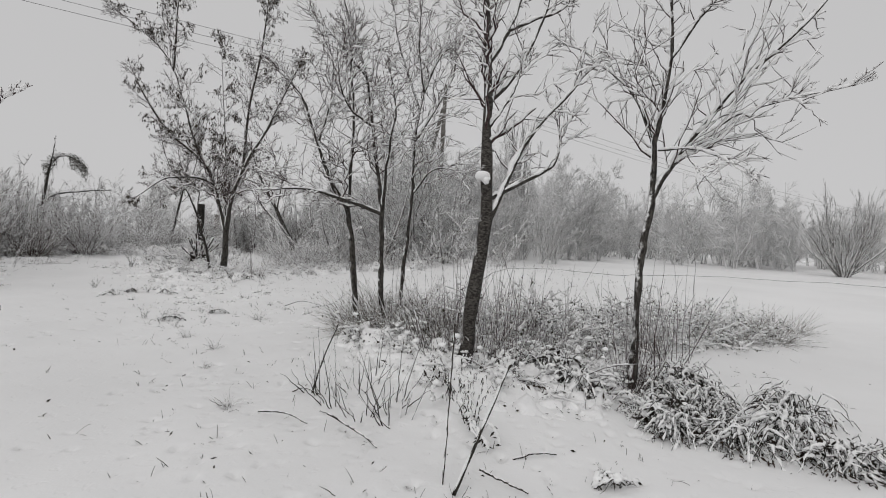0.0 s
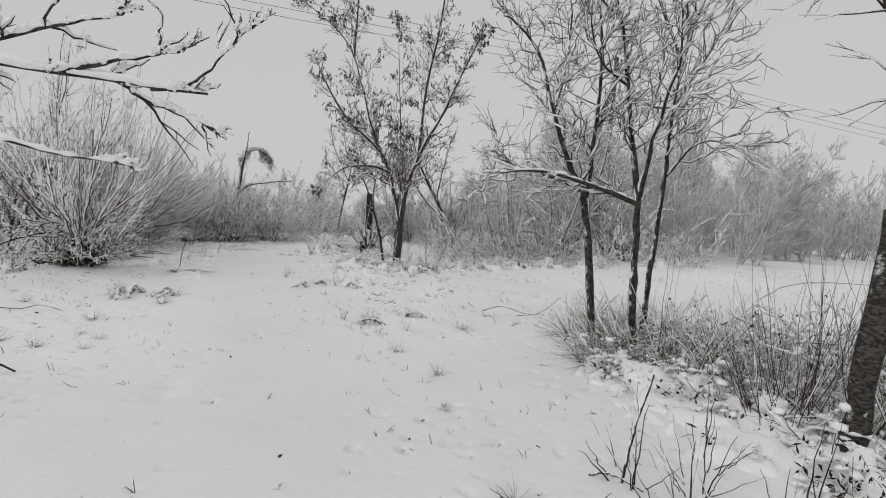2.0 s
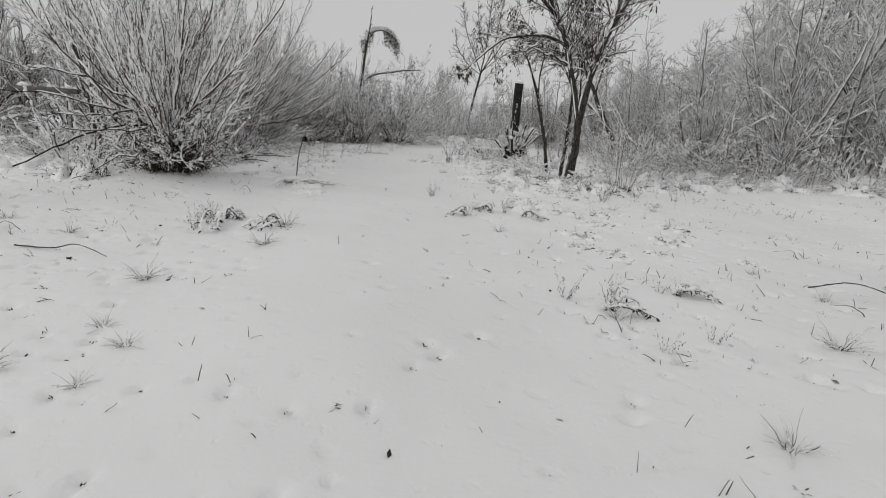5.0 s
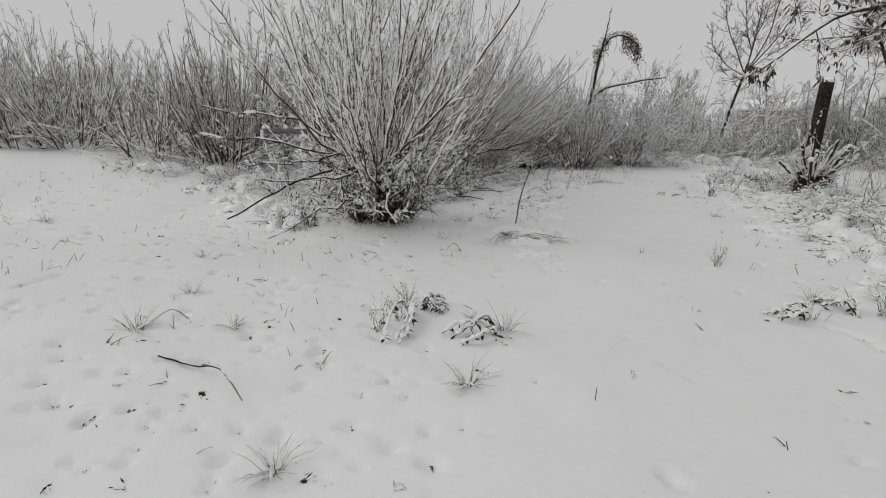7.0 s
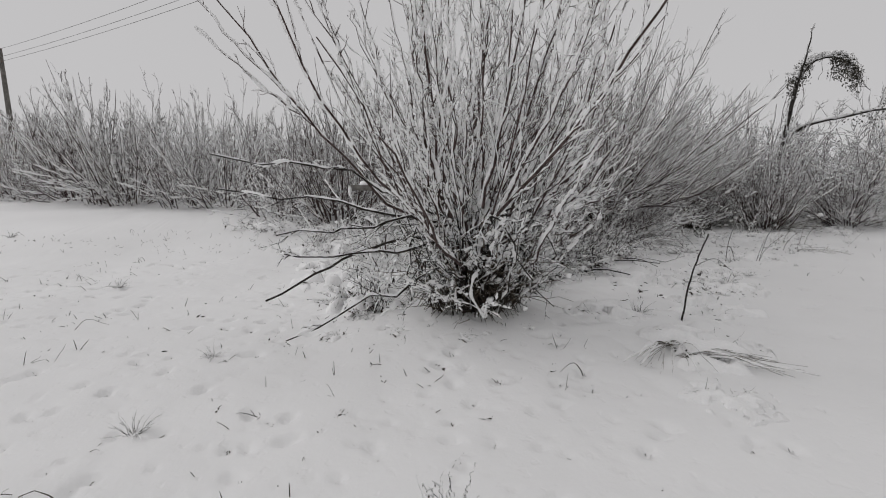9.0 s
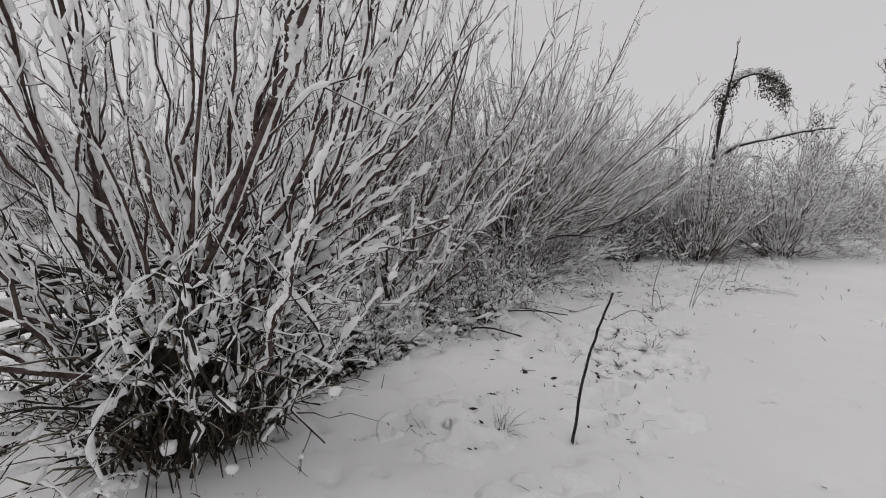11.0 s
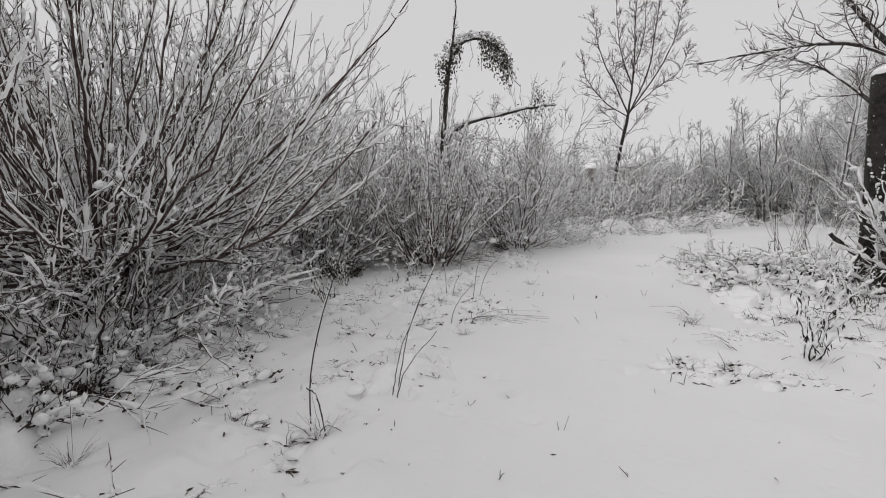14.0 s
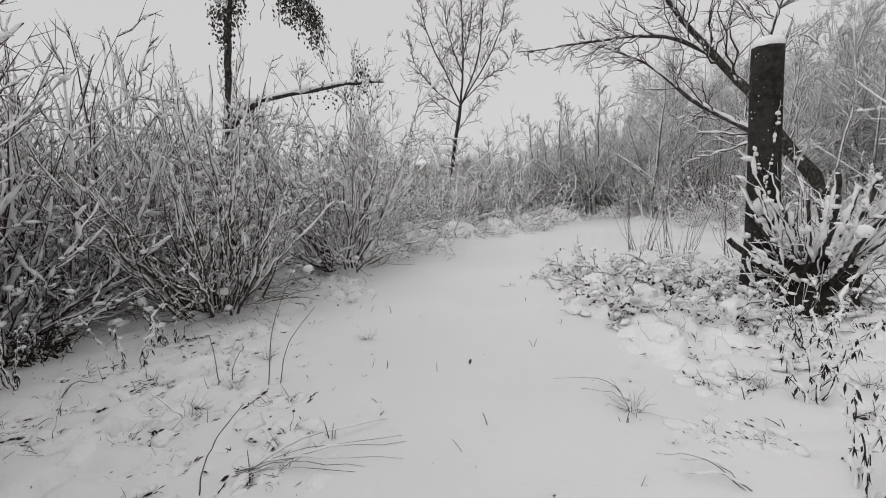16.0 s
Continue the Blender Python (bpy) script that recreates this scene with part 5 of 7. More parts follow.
# ---- far woods round the fields ----
far = Geo()
for k in range(300):
    b = seat.uniform(-52, 122) if k < 170 else seat.uniform(-52, -2)
    d = seat.uniform(52, 85) if b < 30 else seat.uniform(45, 70)
    tall = (seat.uniform(6.0, 9.5) if b < 5 else seat.uniform(4.0, 6.5))
    if b < -30:
        tall *= 0.8
    x, y = -d * math.sin(radians(b)), d * math.cos(radians(b))
    p, r = stems(4, tall, 30, 0.6, 0.05, 0.09, 6, 0.3, short=0.7, power=0.8)
    o = np.array([x, y, float(lay(x, y))])
    p1, r1 = spawn(p, r, 9, 3, (0.05, 0.98), (20, 65), (0.2, 0.42), 0.15, 0.45, 0.04, 0.035)
    p2, r2 = spawn(p1, r1, 6, 2, (0.1, 1.0), (25, 70), (0.4, 0.95), 0.08, 0.65, 0.05, 0.032)
    far.tubes(p + o, r, 3).tubes(p1 + o, r1, 3).tubes(p2 + o, r2, 3)
far_wood = new("far_woods", far.mesh("far_woods", FAR_WOOD_HAZE))
tagged(far_wood, "distant snowy bare woods round the fields, greyed to stand for haze", "woods", kind="stuff")


def poplar(x, y, height):
    ob = thing("poplar", x, y, "tall narrow bare poplar beyond the thicket", "tree", z=float(lay(x, y)))
    g = Geo()
    p, r = stems(48, height, 9, 0.5, 1.5, 0.075, 9, 0.9, short=0.55, power=0.6)
    p1, r1 = spawn(p, r, 16, 4, (0.1, 1.0), (12, 30), (0.08, 0.2), 0.6, 0.4, 0.03, 0.016)
    g.tubes(p, r, 4).tubes(p1, r1, 3)
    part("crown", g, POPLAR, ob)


poplar(6.0, 42.0, 13.2)
far_willow = thing("willow_tree", 27.8, 32.2, "round many-stemmed willow standing in the snowy field", "tree")
p, r = stems(38, 6.6, 55, 0.5, 0.3, 0.07, 9, 0.4, short=0.7, power=0.6)
g = Geo().tubes(p, r, 4)
p1, r1 = spawn(p, r, 9, 4, (0.3, 1.0), (14, 40), (0.15, 0.35), 0.3, 0.45, 0.03, 0.012)
p2, r2 = spawn(p1, r1, 4, 3, (0.3, 1.0), (14, 40), (0.3, 0.6), 0.3, 0.6, 0.03, 0.008)
g.tubes(p1, r1, 3).tubes(p2, r2, 3)
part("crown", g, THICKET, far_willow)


# ---- post, stump and what grows round them ----
def turned(rows, sides=24, ripple=0.0):
    """A closed round body from rows of height, radius and shift."""
    a = np.linspace(0, 2 * np.pi, sides, endpoint=False)
    wave = 1 + ripple * (np.sin(a * 7) * 0.5 + rng.normal(size=sides) * 0.5)
    v = [np.stack([np.cos(a) * rad * wave + sx, np.sin(a) * rad * wave + sy, np.full(sides, z)], 1) for z, rad, sx, sy in rows]
    n = len(rows)
    k = np.arange(sides)
    q = np.concatenate([np.stack([i * sides + k, i * sides + (k + 1) % sides, (i + 1) * sides + (k + 1) % sides, (i + 1) * sides + k], 1) for i in range(n - 1)])
    z, rad, sx, sy = rows[-1]
    v.append(np.array([[sx, sy, z]]))
    t = np.stack([(n - 1) * sides + k, (n - 1) * sides + (k + 1) % sides, np.full(sides, n * sides)], 1)
    return Geo().add(np.concatenate(v), quads=q, tris=t)


post = thing("wooden_post", -9.48, 17.9, "thick dark sawn-off pole with a cap of snow and a creeper", "post")
part("shaft", turned([(-0.1, 0.136, 0, 0), (0.5, 0.133, 0.03, 0), (1.0, 0.13, 0.025, 0), (1.6, 0.128, 0.01, 0), (2.0, 0.127, 0, 0), (2.235, 0.126, 0, 0), (2.25, 0.117, 0, 0)], 28, 0.035), WOOD_DARK, post)
part("snow_cap", turned([(2.24, 0.122, 0, 0), (2.27, 0.13, 0, 0), (2.30, 0.117, 0, 0), (2.325, 0.075, 0, 0), (2.335, 0.03, 0, 0)], 28, 0.02), SNOW, post, "cushion of snow on the sawn top")
for turn_from, turn_to, z_from, z_to in ((250, 300, 0.75, 1.75), (215, 305, 1.35, 0.72)):
    a = np.radians(np.linspace(turn_from, turn_to, 26))
    line = np.stack([np.cos(a) * 0.139 + 0.02, np.sin(a) * 0.139, np.linspace(z_from, z_to, 26)], 1) + rng.normal(size=(26, 3)) * 0.006
    creeper = part("creeper", Geo().tubes(line[None], np.full((1, 26), 0.006), 5), BARK, post, "thin creeper stem on the post")
    some = line[rng.random(26) < 0.6]
    part("snow", Geo().lumps(some + [0, -0.01, 0.004], rng.uniform(0.008, 0.017, len(some)), 1.3), SNOW, creeper)
a, z = np.radians(rng.uniform(150, 330, 90)), rng.uniform(0.3, 2.2, 90)
part("snow", Geo().blobs(np.stack([np.cos(a) * 0.131, np.sin(a) * 0.131, z], 1), rng.random(90) ** 3 * 0.006 + 0.0015, 1.4), SNOW, post, "flecks of snow caught in the bark")
part("snow_cap", Geo().lumps([(-0.04, -0.13, 0.82), (0.05, -0.15, 0.79), (0.0, -0.14, 0.86)], [0.07, 0.06, 0.05], 0.8), SNOW, post, "lump of snow caught on the post")

stump = thing("pollard_stump", -9.2, 17.4, "dark cut-back stump with snow-laden sawn limbs", "stump")
stool(stump, 0.27, 0.46, straw=30)
limb_p = []
for k in range(17):
    a = k * 2.4 + seat.uniform(-0.3, 0.3)
    tilt = radians(seat.uniform(10, 60))
    le = seat.uniform(0.45, 0.85)
    s0 = np.array([math.cos(a) * 0.12, math.sin(a) * 0.12, seat.uniform(0.2, 0.4)])
    d = np.array([math.cos(a) * math.sin(tilt), math.sin(a) * math.sin(tilt), math.cos(tilt)])
    line = smooth_line([s0, s0 + d * le * 0.5 + [0, 0, -0.02], s0 + d * le + [0, 0, 0.05]], 12, 0.006)
    w = np.linspace(1, 0.72, 12) * seat.uniform(0.017, 0.034)
    g = Geo().tubes(line[None], w[None], 8)
    end = line[-1] + (line[-1] - line[-2]) * 0.1
    g.tubes(np.stack([line[-1], end])[None], np.array([[w[-1], 0.001]]), 8)
    limb = part("sawn_limb", g, BARK, stump)
    cp, cr = snow_cover(*refine(line[None], w[None], 24), 0.8, 0.018, 1.0, 0.1)
    cr[:, -1] = cr[:, -2]
    part("snow", Geo().tubes(cp, cr, 7).lumps(cp[0, -1:] + [0, 0, 0.005], [float(cr[0, -1]) * 1.25], 0.9), SNOW, limb, "thick snow on the sawn limb")
    limb_p.append(line)
p, r = stems(34, 1.25, 65, 0.2, 0.4, 0.008, 8, 0.1, short=0.4)
shrub_parts(stump, p, r, TWIG, 4, 2, 1.7, 0.1, (0.2, 0.45), name="undergrowth")
part("snow_cap", Geo().blobs(np.stack([rng.normal(0, 0.36, 40), rng.normal(-0.05, 0.36, 40), rng.uniform(0.0, 0.3, 40)], 1), rng.uniform(0.015, 0.05, 40), 0.55), SNOW, stump, "ragged snow on the stump")

# ---- brambles, tussocks, weeds: built once, then repeated ----
def bramble(which):
    ob = thing("bramble", 0, 0, "low bramble heap with dark leaves sunk under snow", "bramble", "bramble heaps", z=0)
    p, r = stems(22, 0.8, 95, 0.28, 0.1, 0.0065, 8, -0.9, short=0.4, power=0.4)
    p[:, :, 2] = np.maximum(p[:, :, 2], 0.02)
    p2, r2 = shrub_parts(ob, p, r, TWIG, 5, 2, 1.7, -0.05, (0.2, 0.5), name="undergrowth", turn=(25, 75), clots=18)
    pool = np.concatenate([p2[:, 1:].reshape(-1, 3), p[:, 2:].reshape(-1, 3)])
    at = pool[rng.integers(0, len(pool), 170)]
    part("foliage", Geo().leaves(at, rng.normal(size=at.shape) + [0, 0, -0.5], rng.uniform(0.006, 0.014, 170), rng.uniform(0.025, 0.05, 170)), IVY, ob, "dark bramble leaves")
    blanket(ob, 0.62, 0.22, 0.42, 4.2, seed_at=11.0 * which)
    a, d = rng.uniform(0, 2 * np.pi, 40), np.sqrt(rng.random(40)) * 0.6
    caps(ob, np.stack([np.cos(a) * d, np.sin(a) * d, 0.05 + 0.32 * np.clip(1 - d / 0.6, 0, 1)], 1)[:22], rng.uniform(0.012, 0.035, 22), 0.8)
    m = 420
    a, d = rng.uniform(0, 2 * np.pi, m), np.sqrt(rng.random(m)) * 0.52
    low_at = np.stack([np.cos(a) * d, np.sin(a) * d, rng.uniform(0.0, 0.12, m)], 1)
    # Leaf litter that also darkens the hollows as shade would.
    part("litter", Geo().leaves(low_at, rng.normal(size=low_at.shape), rng.uniform(0.006, 0.013, m), rng.uniform(0.04, 0.09, m)), SOIL_AND_SHADE, ob, "dark dead leaves, doubling as painted shade in the hollows")
    return ob


BRAMBLE, BRAMBLE_B = bramble(0), bramble(1)


def scatter(proto, spots, lo, hi, sink=0.03):
    for n, (x, y) in enumerate(spots):
        (put if n == 0 else place)(proto, x, y, seat.uniform(0, 360), seat.uniform(lo, hi), sink)


near_pile = [(1.3, 4.95), (1.5, 5.4), (0.75, 4.75),
             (0.35, 4.75), (0.55, 5.6), (-0.1, 5.6), (-0.45, 6.2), (-0.9, 6.5), (0.2, 6.2), (1.0, 6.1)]
post_side = [(-10.55, 17.35), (-10.9, 17.7), (-10.2, 17.6), (-10.7, 18.2), (-11.1, 18.6), (-9.9, 18.2), (-10.2, 18.9), (-9.5, 18.6), (-8.9, 17.7), (-8.5, 17.2), (-8.8, 16.9), (-8.0, 16.7), (-9.9, 17.2)]
tree_foot = [(-6.4, 12.9), (-5.8, 13.0), (-6.9, 13.1), (-5.4, 13.6), (-7.4, 13.9), (-7.9, 14.6), (-8.3, 15.4), (-5.0, 14.5), (-4.2, 15.6), (-3.4, 16.3), (-2.3, 16.6), (-1.2, 17.0), (-7.5, 13.2), (-6.0, 13.6)]
heaps = near_pile + post_side + tree_foot
scatter(BRAMBLE_B, heaps[1::2], 0.65, 1.05)
scatter(BRAMBLE, heaps[::2] + [(-11.2, 7.1), (-11.9, 8.9), (-12.1, 9.35), (-12.35, 9.8), (-12.5, 10.3), (-12.9, 10.8), (-13.3, 11.4), (-12.7, 9.9), (-13.7, 12.0)], 0.65, 1.05)


def sedge_clump(which):
    ob = thing("sedge_clump", 0, 0, "clump of drooping sedge under snow, dark underneath", "grass", "drooping sedge clumps", z=0)
    n = 60
    a, le = np.concatenate([rng.normal(c, 0.55, 15) for c in rng.uniform(0, 2 * np.pi, 4)]), rng.uniform(0.16, 0.55, n)
    up = rng.uniform(0.08, 0.34, n)
    o = np.stack([np.cos(a), np.sin(a)], 1)
    p = np.array([smooth_line([(*(w * 1.6), 0.0), (*(v * 0.3 * q + w), h), (*(v * 0.75 * q + w), 0.7 * h), (*(v * q + w), 0.02)], 12, 0.012) for v, q, h, w in zip(o, le, up, rng.normal(0, 0.06, (n, 2)))])
    r = np.linspace(0.0055, 0.0028, 12)[None] * rng.uniform(0.7, 1.3, (n, 1))
    part("grass", Geo().tubes(p, r, 4), STICK, ob, "dark wet blades", kind="stuff")
    part("snow", Geo().tubes(*snow_cover(*refine(p, r, 20), 1.2, 0.010, 0.75, 0.45, 0.4), 5), SNOW, ob, "snow along the bent blades")
    m = 260
    a, d = rng.uniform(0, 2 * np.pi, m), np.sqrt(rng.random(m)) * 0.4
    low_at = np.stack([np.cos(a) * d, np.sin(a) * d, rng.uniform(0.0, 0.12, m)], 1)
    # Rotted blades, laid dark to double as the shade under the clump.
    part("litter", Geo().leaves(low_at, rng.normal(size=low_at.shape), rng.uniform(0.006, 0.014, m), rng.uniform(0.05, 0.11, m)), SOIL_AND_SHADE, ob, "dark rotted blades, also painting shade into the hollow")
    return ob


sedges = [(1.95, 4.3), (2.35, 4.85), (2.05, 3.95), (2.6, 4.3), (2.5, 3.7), (2.95, 3.85), (3.0, 3.35), (3.4, 3.55), (2.8, 5.2), (2.3, 5.4), (2.75, 4.75), (3.3, 4.2), (1.45, 4.7), (1.15, 5.15), (3.6, 4.6)]
scatter(sedge_clump(0), sedges[::2], 0.6, 1.0)
scatter(sedge_clump(1), sedges[1::2], 0.6, 1.0)


def hummock(which):
    ob = thing("snow_hummock", 0, 0, "low hummock of grass buried under snow with dark gaps", "hummock", "snow hummocks", z=0)
    blanket(ob, 0.55, 0.10, 0.44, 6.0, seed_at=3.0 + 5 * which)
    m = 70
    a, d = rng.uniform(0, 2 * np.pi, m), np.sqrt(rng.random(m)) * 0.42
    low_at = np.stack([np.cos(a) * d, np.sin(a) * d, rng.uniform(-0.02, 0.025, m)], 1)
    part("litter", Geo().leaves(low_at, rng.normal(size=low_at.shape) * [1, 1, 0.3], rng.uniform(0.005, 0.012, m), rng.uniform(0.04, 0.10, m)), DRY_LEAF, ob, "dead blades in the gaps")
    p, r = stems(26, 0.22, 85, 0.34, 0.02, 0.0028, 5, -0.8, short=0.4, power=0.4)
    part("grass", Geo().tubes(p, r, 3), DRY_LEAF, ob, kind="stuff")
    return ob


verge = []
for k in range(400):
    x, y = seat.uniform(-15, -3), seat.uniform(4.5, 18)
    d = float(off_track(x, y))
    west = x + 0.78 * y < -1.6
    if (west and 1.0 < d < 2.3 and y > 8.5) or (not west and 1.35 < d < 2.6 and y > 10):
        if all((x - a) ** 2 + (y - b) ** 2 > 0.35 for a, b in verge):
            verge.append((x, y))
verge = verge[:70] + [(-1.2, 6.3), (-0.7, 6.0), (-0.3, 5.2), (0.6, 4.4), (1.2, 4.3), (-0.9, 5.6)]
verge += [(-12.0, 7.2), (-12.5, 6.8), (-13.0, 7.2), (-13.4, 6.7), (-14.0, 7.1), (-12.3, 7.7), (-13.1, 7.8), (-14.6, 6.6), (-15.2, 7.0)]
scatter(hummock(0), verge[::2], 0.55, 1.1, 0.015)
scatter(hummock(1), verge[1::2], 0.55, 1.1, 0.015)


def tussock(n, height, mat, label, name, group, out=60, droop=-0.9, thick=0.0032, snow=1.2, base=0.1, lumps=14):
    ob = thing(name, 0, 0, label, "grass", group, z=0)
    p, r = stems(n, height, out, base, 0.02, thick, 8, droop, short=0.45, power=0.6, wobble=0.004, jit=0.05, sway=0.12)
    p[:, :, 2] = np.maximum(p[:, :, 2], 0.01)
    if n < 20:
        for i in range(n):
            part("stem", Geo().tubes(p[i : i + 1], r[i : i + 1], 5), mat, ob)
    else:
        part("grass", Geo().tubes(p, r, 3), mat, ob, kind="stuff")
    part("snow", Geo().tubes(*snow_cover(p, r, 1.2 * snow, 0.007 * snow, 0.6, 0.4), 3), SNOW, ob, "snow caught on the blades")
    if lumps:
        caps(ob, np.stack([rng.normal(0, base * 1.8, lumps), rng.normal(0, base * 1.8, lumps), rng.uniform(0.02, height * 0.45, lumps)], 1), rng.uniform(0.01, 0.028, lumps), 0.7)
    return ob


def snowed_tuft(which):
    """Grass pressed flat, bridged by soft pads of snow; dark blades at their edge stand for shaded hollows."""
    ob = thing("snowed_tuft", 0, 0, "small grass tuft pressed down under pads of snow", "grass", "snow-padded tufts", z=0)
    p, r = stems(26, 0.17, 88, 0.06, 0.02, 0.0022, 5, -0.9, short=0.5, power=0.3)
    p[:, :, 2] = np.maximum(p[:, :, 2], 0.0)
    part("grass", Geo().tubes(p, r, 3), DRY_LEAF, ob, kind="stuff")
    k = 7
    o = np.stack([rng.normal(0, 0.13, k), rng.normal(0, 0.11, k), np.full(k, 0.006)], 1)
    size = rng.uniform(0.035, 0.085, k)
    pads_geo = Geo().lumps(np.concatenate([o, o + np.stack([size * 0.9, rng.normal(0, 0.02, k), -0.004 + 0 * size], 1)]), np.concatenate([size, size * 0.8]), 0.42)
    part("snow", pads_geo, SNOW, ob, "soft pads of snow over the bent blades")
    m = 54
    who = rng.integers(0, k, m)
    side = rng.uniform(-0.9, 1.3, m)
    low_at = o[who] + np.stack([side * size[who], -size[who] * rng.uniform(0.85, 1.15, m), rng.uniform(0.004, 0.012, m)], 1)
    # Dark blades on the near side of each pad imitate its shaded underside.
    part("litter", Geo().leaves(low_at, np.stack([np.ones(m), rng.normal(0, 0.35, m), rng.normal(0, 0.1, m)], 1), rng.uniform(0.004, 0.009, m), rng.uniform(0.02, 0.06, m)), SOIL_AND_SHADE, ob, "dark blades painting the shaded gap along each pad's edge")
    return ob


pads = []
for k in range(3000):
    x, y = seat.uniform(-15.5, 0.5), seat.uniform(4.5, 19)
    d = float(off_track(x, y))
    west = x + 0.78 * y < -1.6
    if (west and 1.35 < d < 2.8 and y > 10.3 and (y > 13 or seat.random() < 0.3)) or (not west and 1.8 < d < 3.4 and y > 11.5) or (seat.random() < 0.22 and not west and 2.0 < d < 4.0 and 8.0 < y < 12):
        if all((x - a) ** 2 + (y - b) ** 2 > 0.06 for a, b in pads):
            pads.append((x, y))
pads = pads[:270] + [(-10.5, 6.7), (-10.3, 7.15), (-11.2, 6.9), (-10.0, 7.6), (-10.05, 8.1), (-10.8, 6.95)]
pads += [(-14.1, 14.55), (-13.6, 14.74), (-13.3, 15.1), (-12.7, 14.9), (-13.5, 14.15), (-13.2, 14.3), (-12.4, 14.55), (-13.8, 15.0), (-13.4, 15.4), (-13.9, 14.2), (-14.3, 14.9), (-12.3, 14.3)]
pads += [(-10.3, 15.65), (-10.5, 14.05), (-10.3, 14.2), (-10.1, 14.2), (-10.6, 14.15), (-10.4, 15.05), (-10.2, 15.1), (-9.9, 14.3), (-10.1, 15.7)]


def scatter_bent(proto, spots, lo, hi):
    """Tufts that lie over more or less one way, down to the track."""
    for n, (x, y) in enumerate(spots):
        (put if n == 0 else place)(proto, x, y, seat.gauss(35, 60), seat.uniform(lo, hi) * (0.6 if y < 8.5 else 1.0), 0.013)


scatter_bent(snowed_tuft(0), pads[::2], 0.55, 1.1)
scatter_bent(snowed_tuft(1), pads[1::2], 0.55, 1.1)
def nettle_stand(which):
    ob = thing("dead_nettles", 0, 0, "stand of dark dead nettle stalks with snow clots", "weed", "dead nettle stands", z=0)
    p, r = stems(48, 0.85, 50, 0.36, 0.02, 0.007, 8, -0.3, short=0.4, power=0.8, sway=0.3)
    for i in range(8):
        part("stalk", Geo().tubes(p[i : i + 1], r[i : i + 1], 5), STICK, ob)
    part("undergrowth", Geo().tubes(p[8:], r[8:], 4), STICK, ob)
    at = some_places(p, 5.0)
    m = len(at)
    part("foliage", Geo().leaves(at, np.array([0, 0, -1.0]) + rng.normal(size=at.shape) * 0.5, rng.uniform(0.004, 0.011, m), rng.uniform(0.03, 0.07, m)), STICK, ob, "shrivelled dark leaves")
    part("snow", Geo().tubes(*snow_cover(*refine(p, r, 30), 0.8, 0.007, 0.55, 0.4, 0.6), 5), SNOW, ob, "snow clinging to the stalks")
    at = some_places(p, 0.6)
    caps(ob, at, rng.uniform(0.012, 0.03, len(at)), 0.7)
    m = 420
    a, d = rng.uniform(0, 2 * np.pi, m), np.sqrt(rng.random(m)) * 0.38
    low_at = np.stack([np.cos(a) * d, np.sin(a) * d, rng.uniform(0.0, 0.16, m)], 1)
    # Brown leaf litter, dark enough to stand for the shade below too.
    part("litter", Geo().leaves(low_at, rng.normal(size=low_at.shape) * [1, 1, 0.8], rng.uniform(0.006, 0.014, m), rng.uniform(0.05, 0.13, m)), SOIL_AND_SHADE, ob, "dark rotting leaves on the ground, also painting shade under the stalks")
    return ob


nettles = [(-11.2, 8.15), (-11.55, 8.5), (-11.75, 8.95), (-12.25, 9.3), (-12.35, 9.75), (-12.4, 10.2), (-12.75, 10.55), (-13.1, 11.0), (-13.5, 11.5), (-13.9, 12.0), (-11.7, 8.2), (-12.15, 8.7), (-12.7, 9.3), (-12.9, 10.1), (-13.4, 10.8), (-15.2, 15.0), (-13.8, 11.3), (-14.4, 11.6)]
scatter(nettle_stand(0), nettles[::2], 0.65, 1.05)
scatter(nettle_stand(1), nettles[1::2], 0.65, 1.05)
TUSSOCK = tussock(105, 0.8, DRY_GRASS, "tussock of tall straw-coloured grass bent under snow", "grass_tussock", "tussocks on the bank", 78, -0.85, 0.0042, 0.95, 0.18, 12)
bank = []
for k in range(70):
    x, y = seat.uniform(-1.6, 7.6), seat.uniform(6.3, 10.0)
    if (x + 1.36) ** 2 + (y - 7.2) ** 2 < 0.05 or y < 6.2 + 0.42 * max(0, x - 1.5) or y > 9.2 + 0.1 * x:
        continue
    bank.append((x, y))
scatter(TUSSOCK, bank + [(-1.55, 7.45), (-1.1, 7.35), (-0.65, 7.25), (-1.2, 6.85), (-0.6, 6.8), (-0.4, 7.4), (0.5, 5.5), (-0.75, 6.75), (-0.3, 6.9), (-1.0, 6.95), (-0.45, 6.6), (-0.1, 7.1), (-0.6, 6.4), (-0.2, 6.2), (0.1, 5.95), (0.5, 6.1), (0.9, 5.6), (1.3, 5.8), (-0.9, 6.6), (0.2, 6.6), (0.8, 6.3), (1.7, 6.2), (0.6, 6.8), (1.2, 6.7), (2.2, 6.5), (-0.05, 6.45)], 0.65, 1.05)

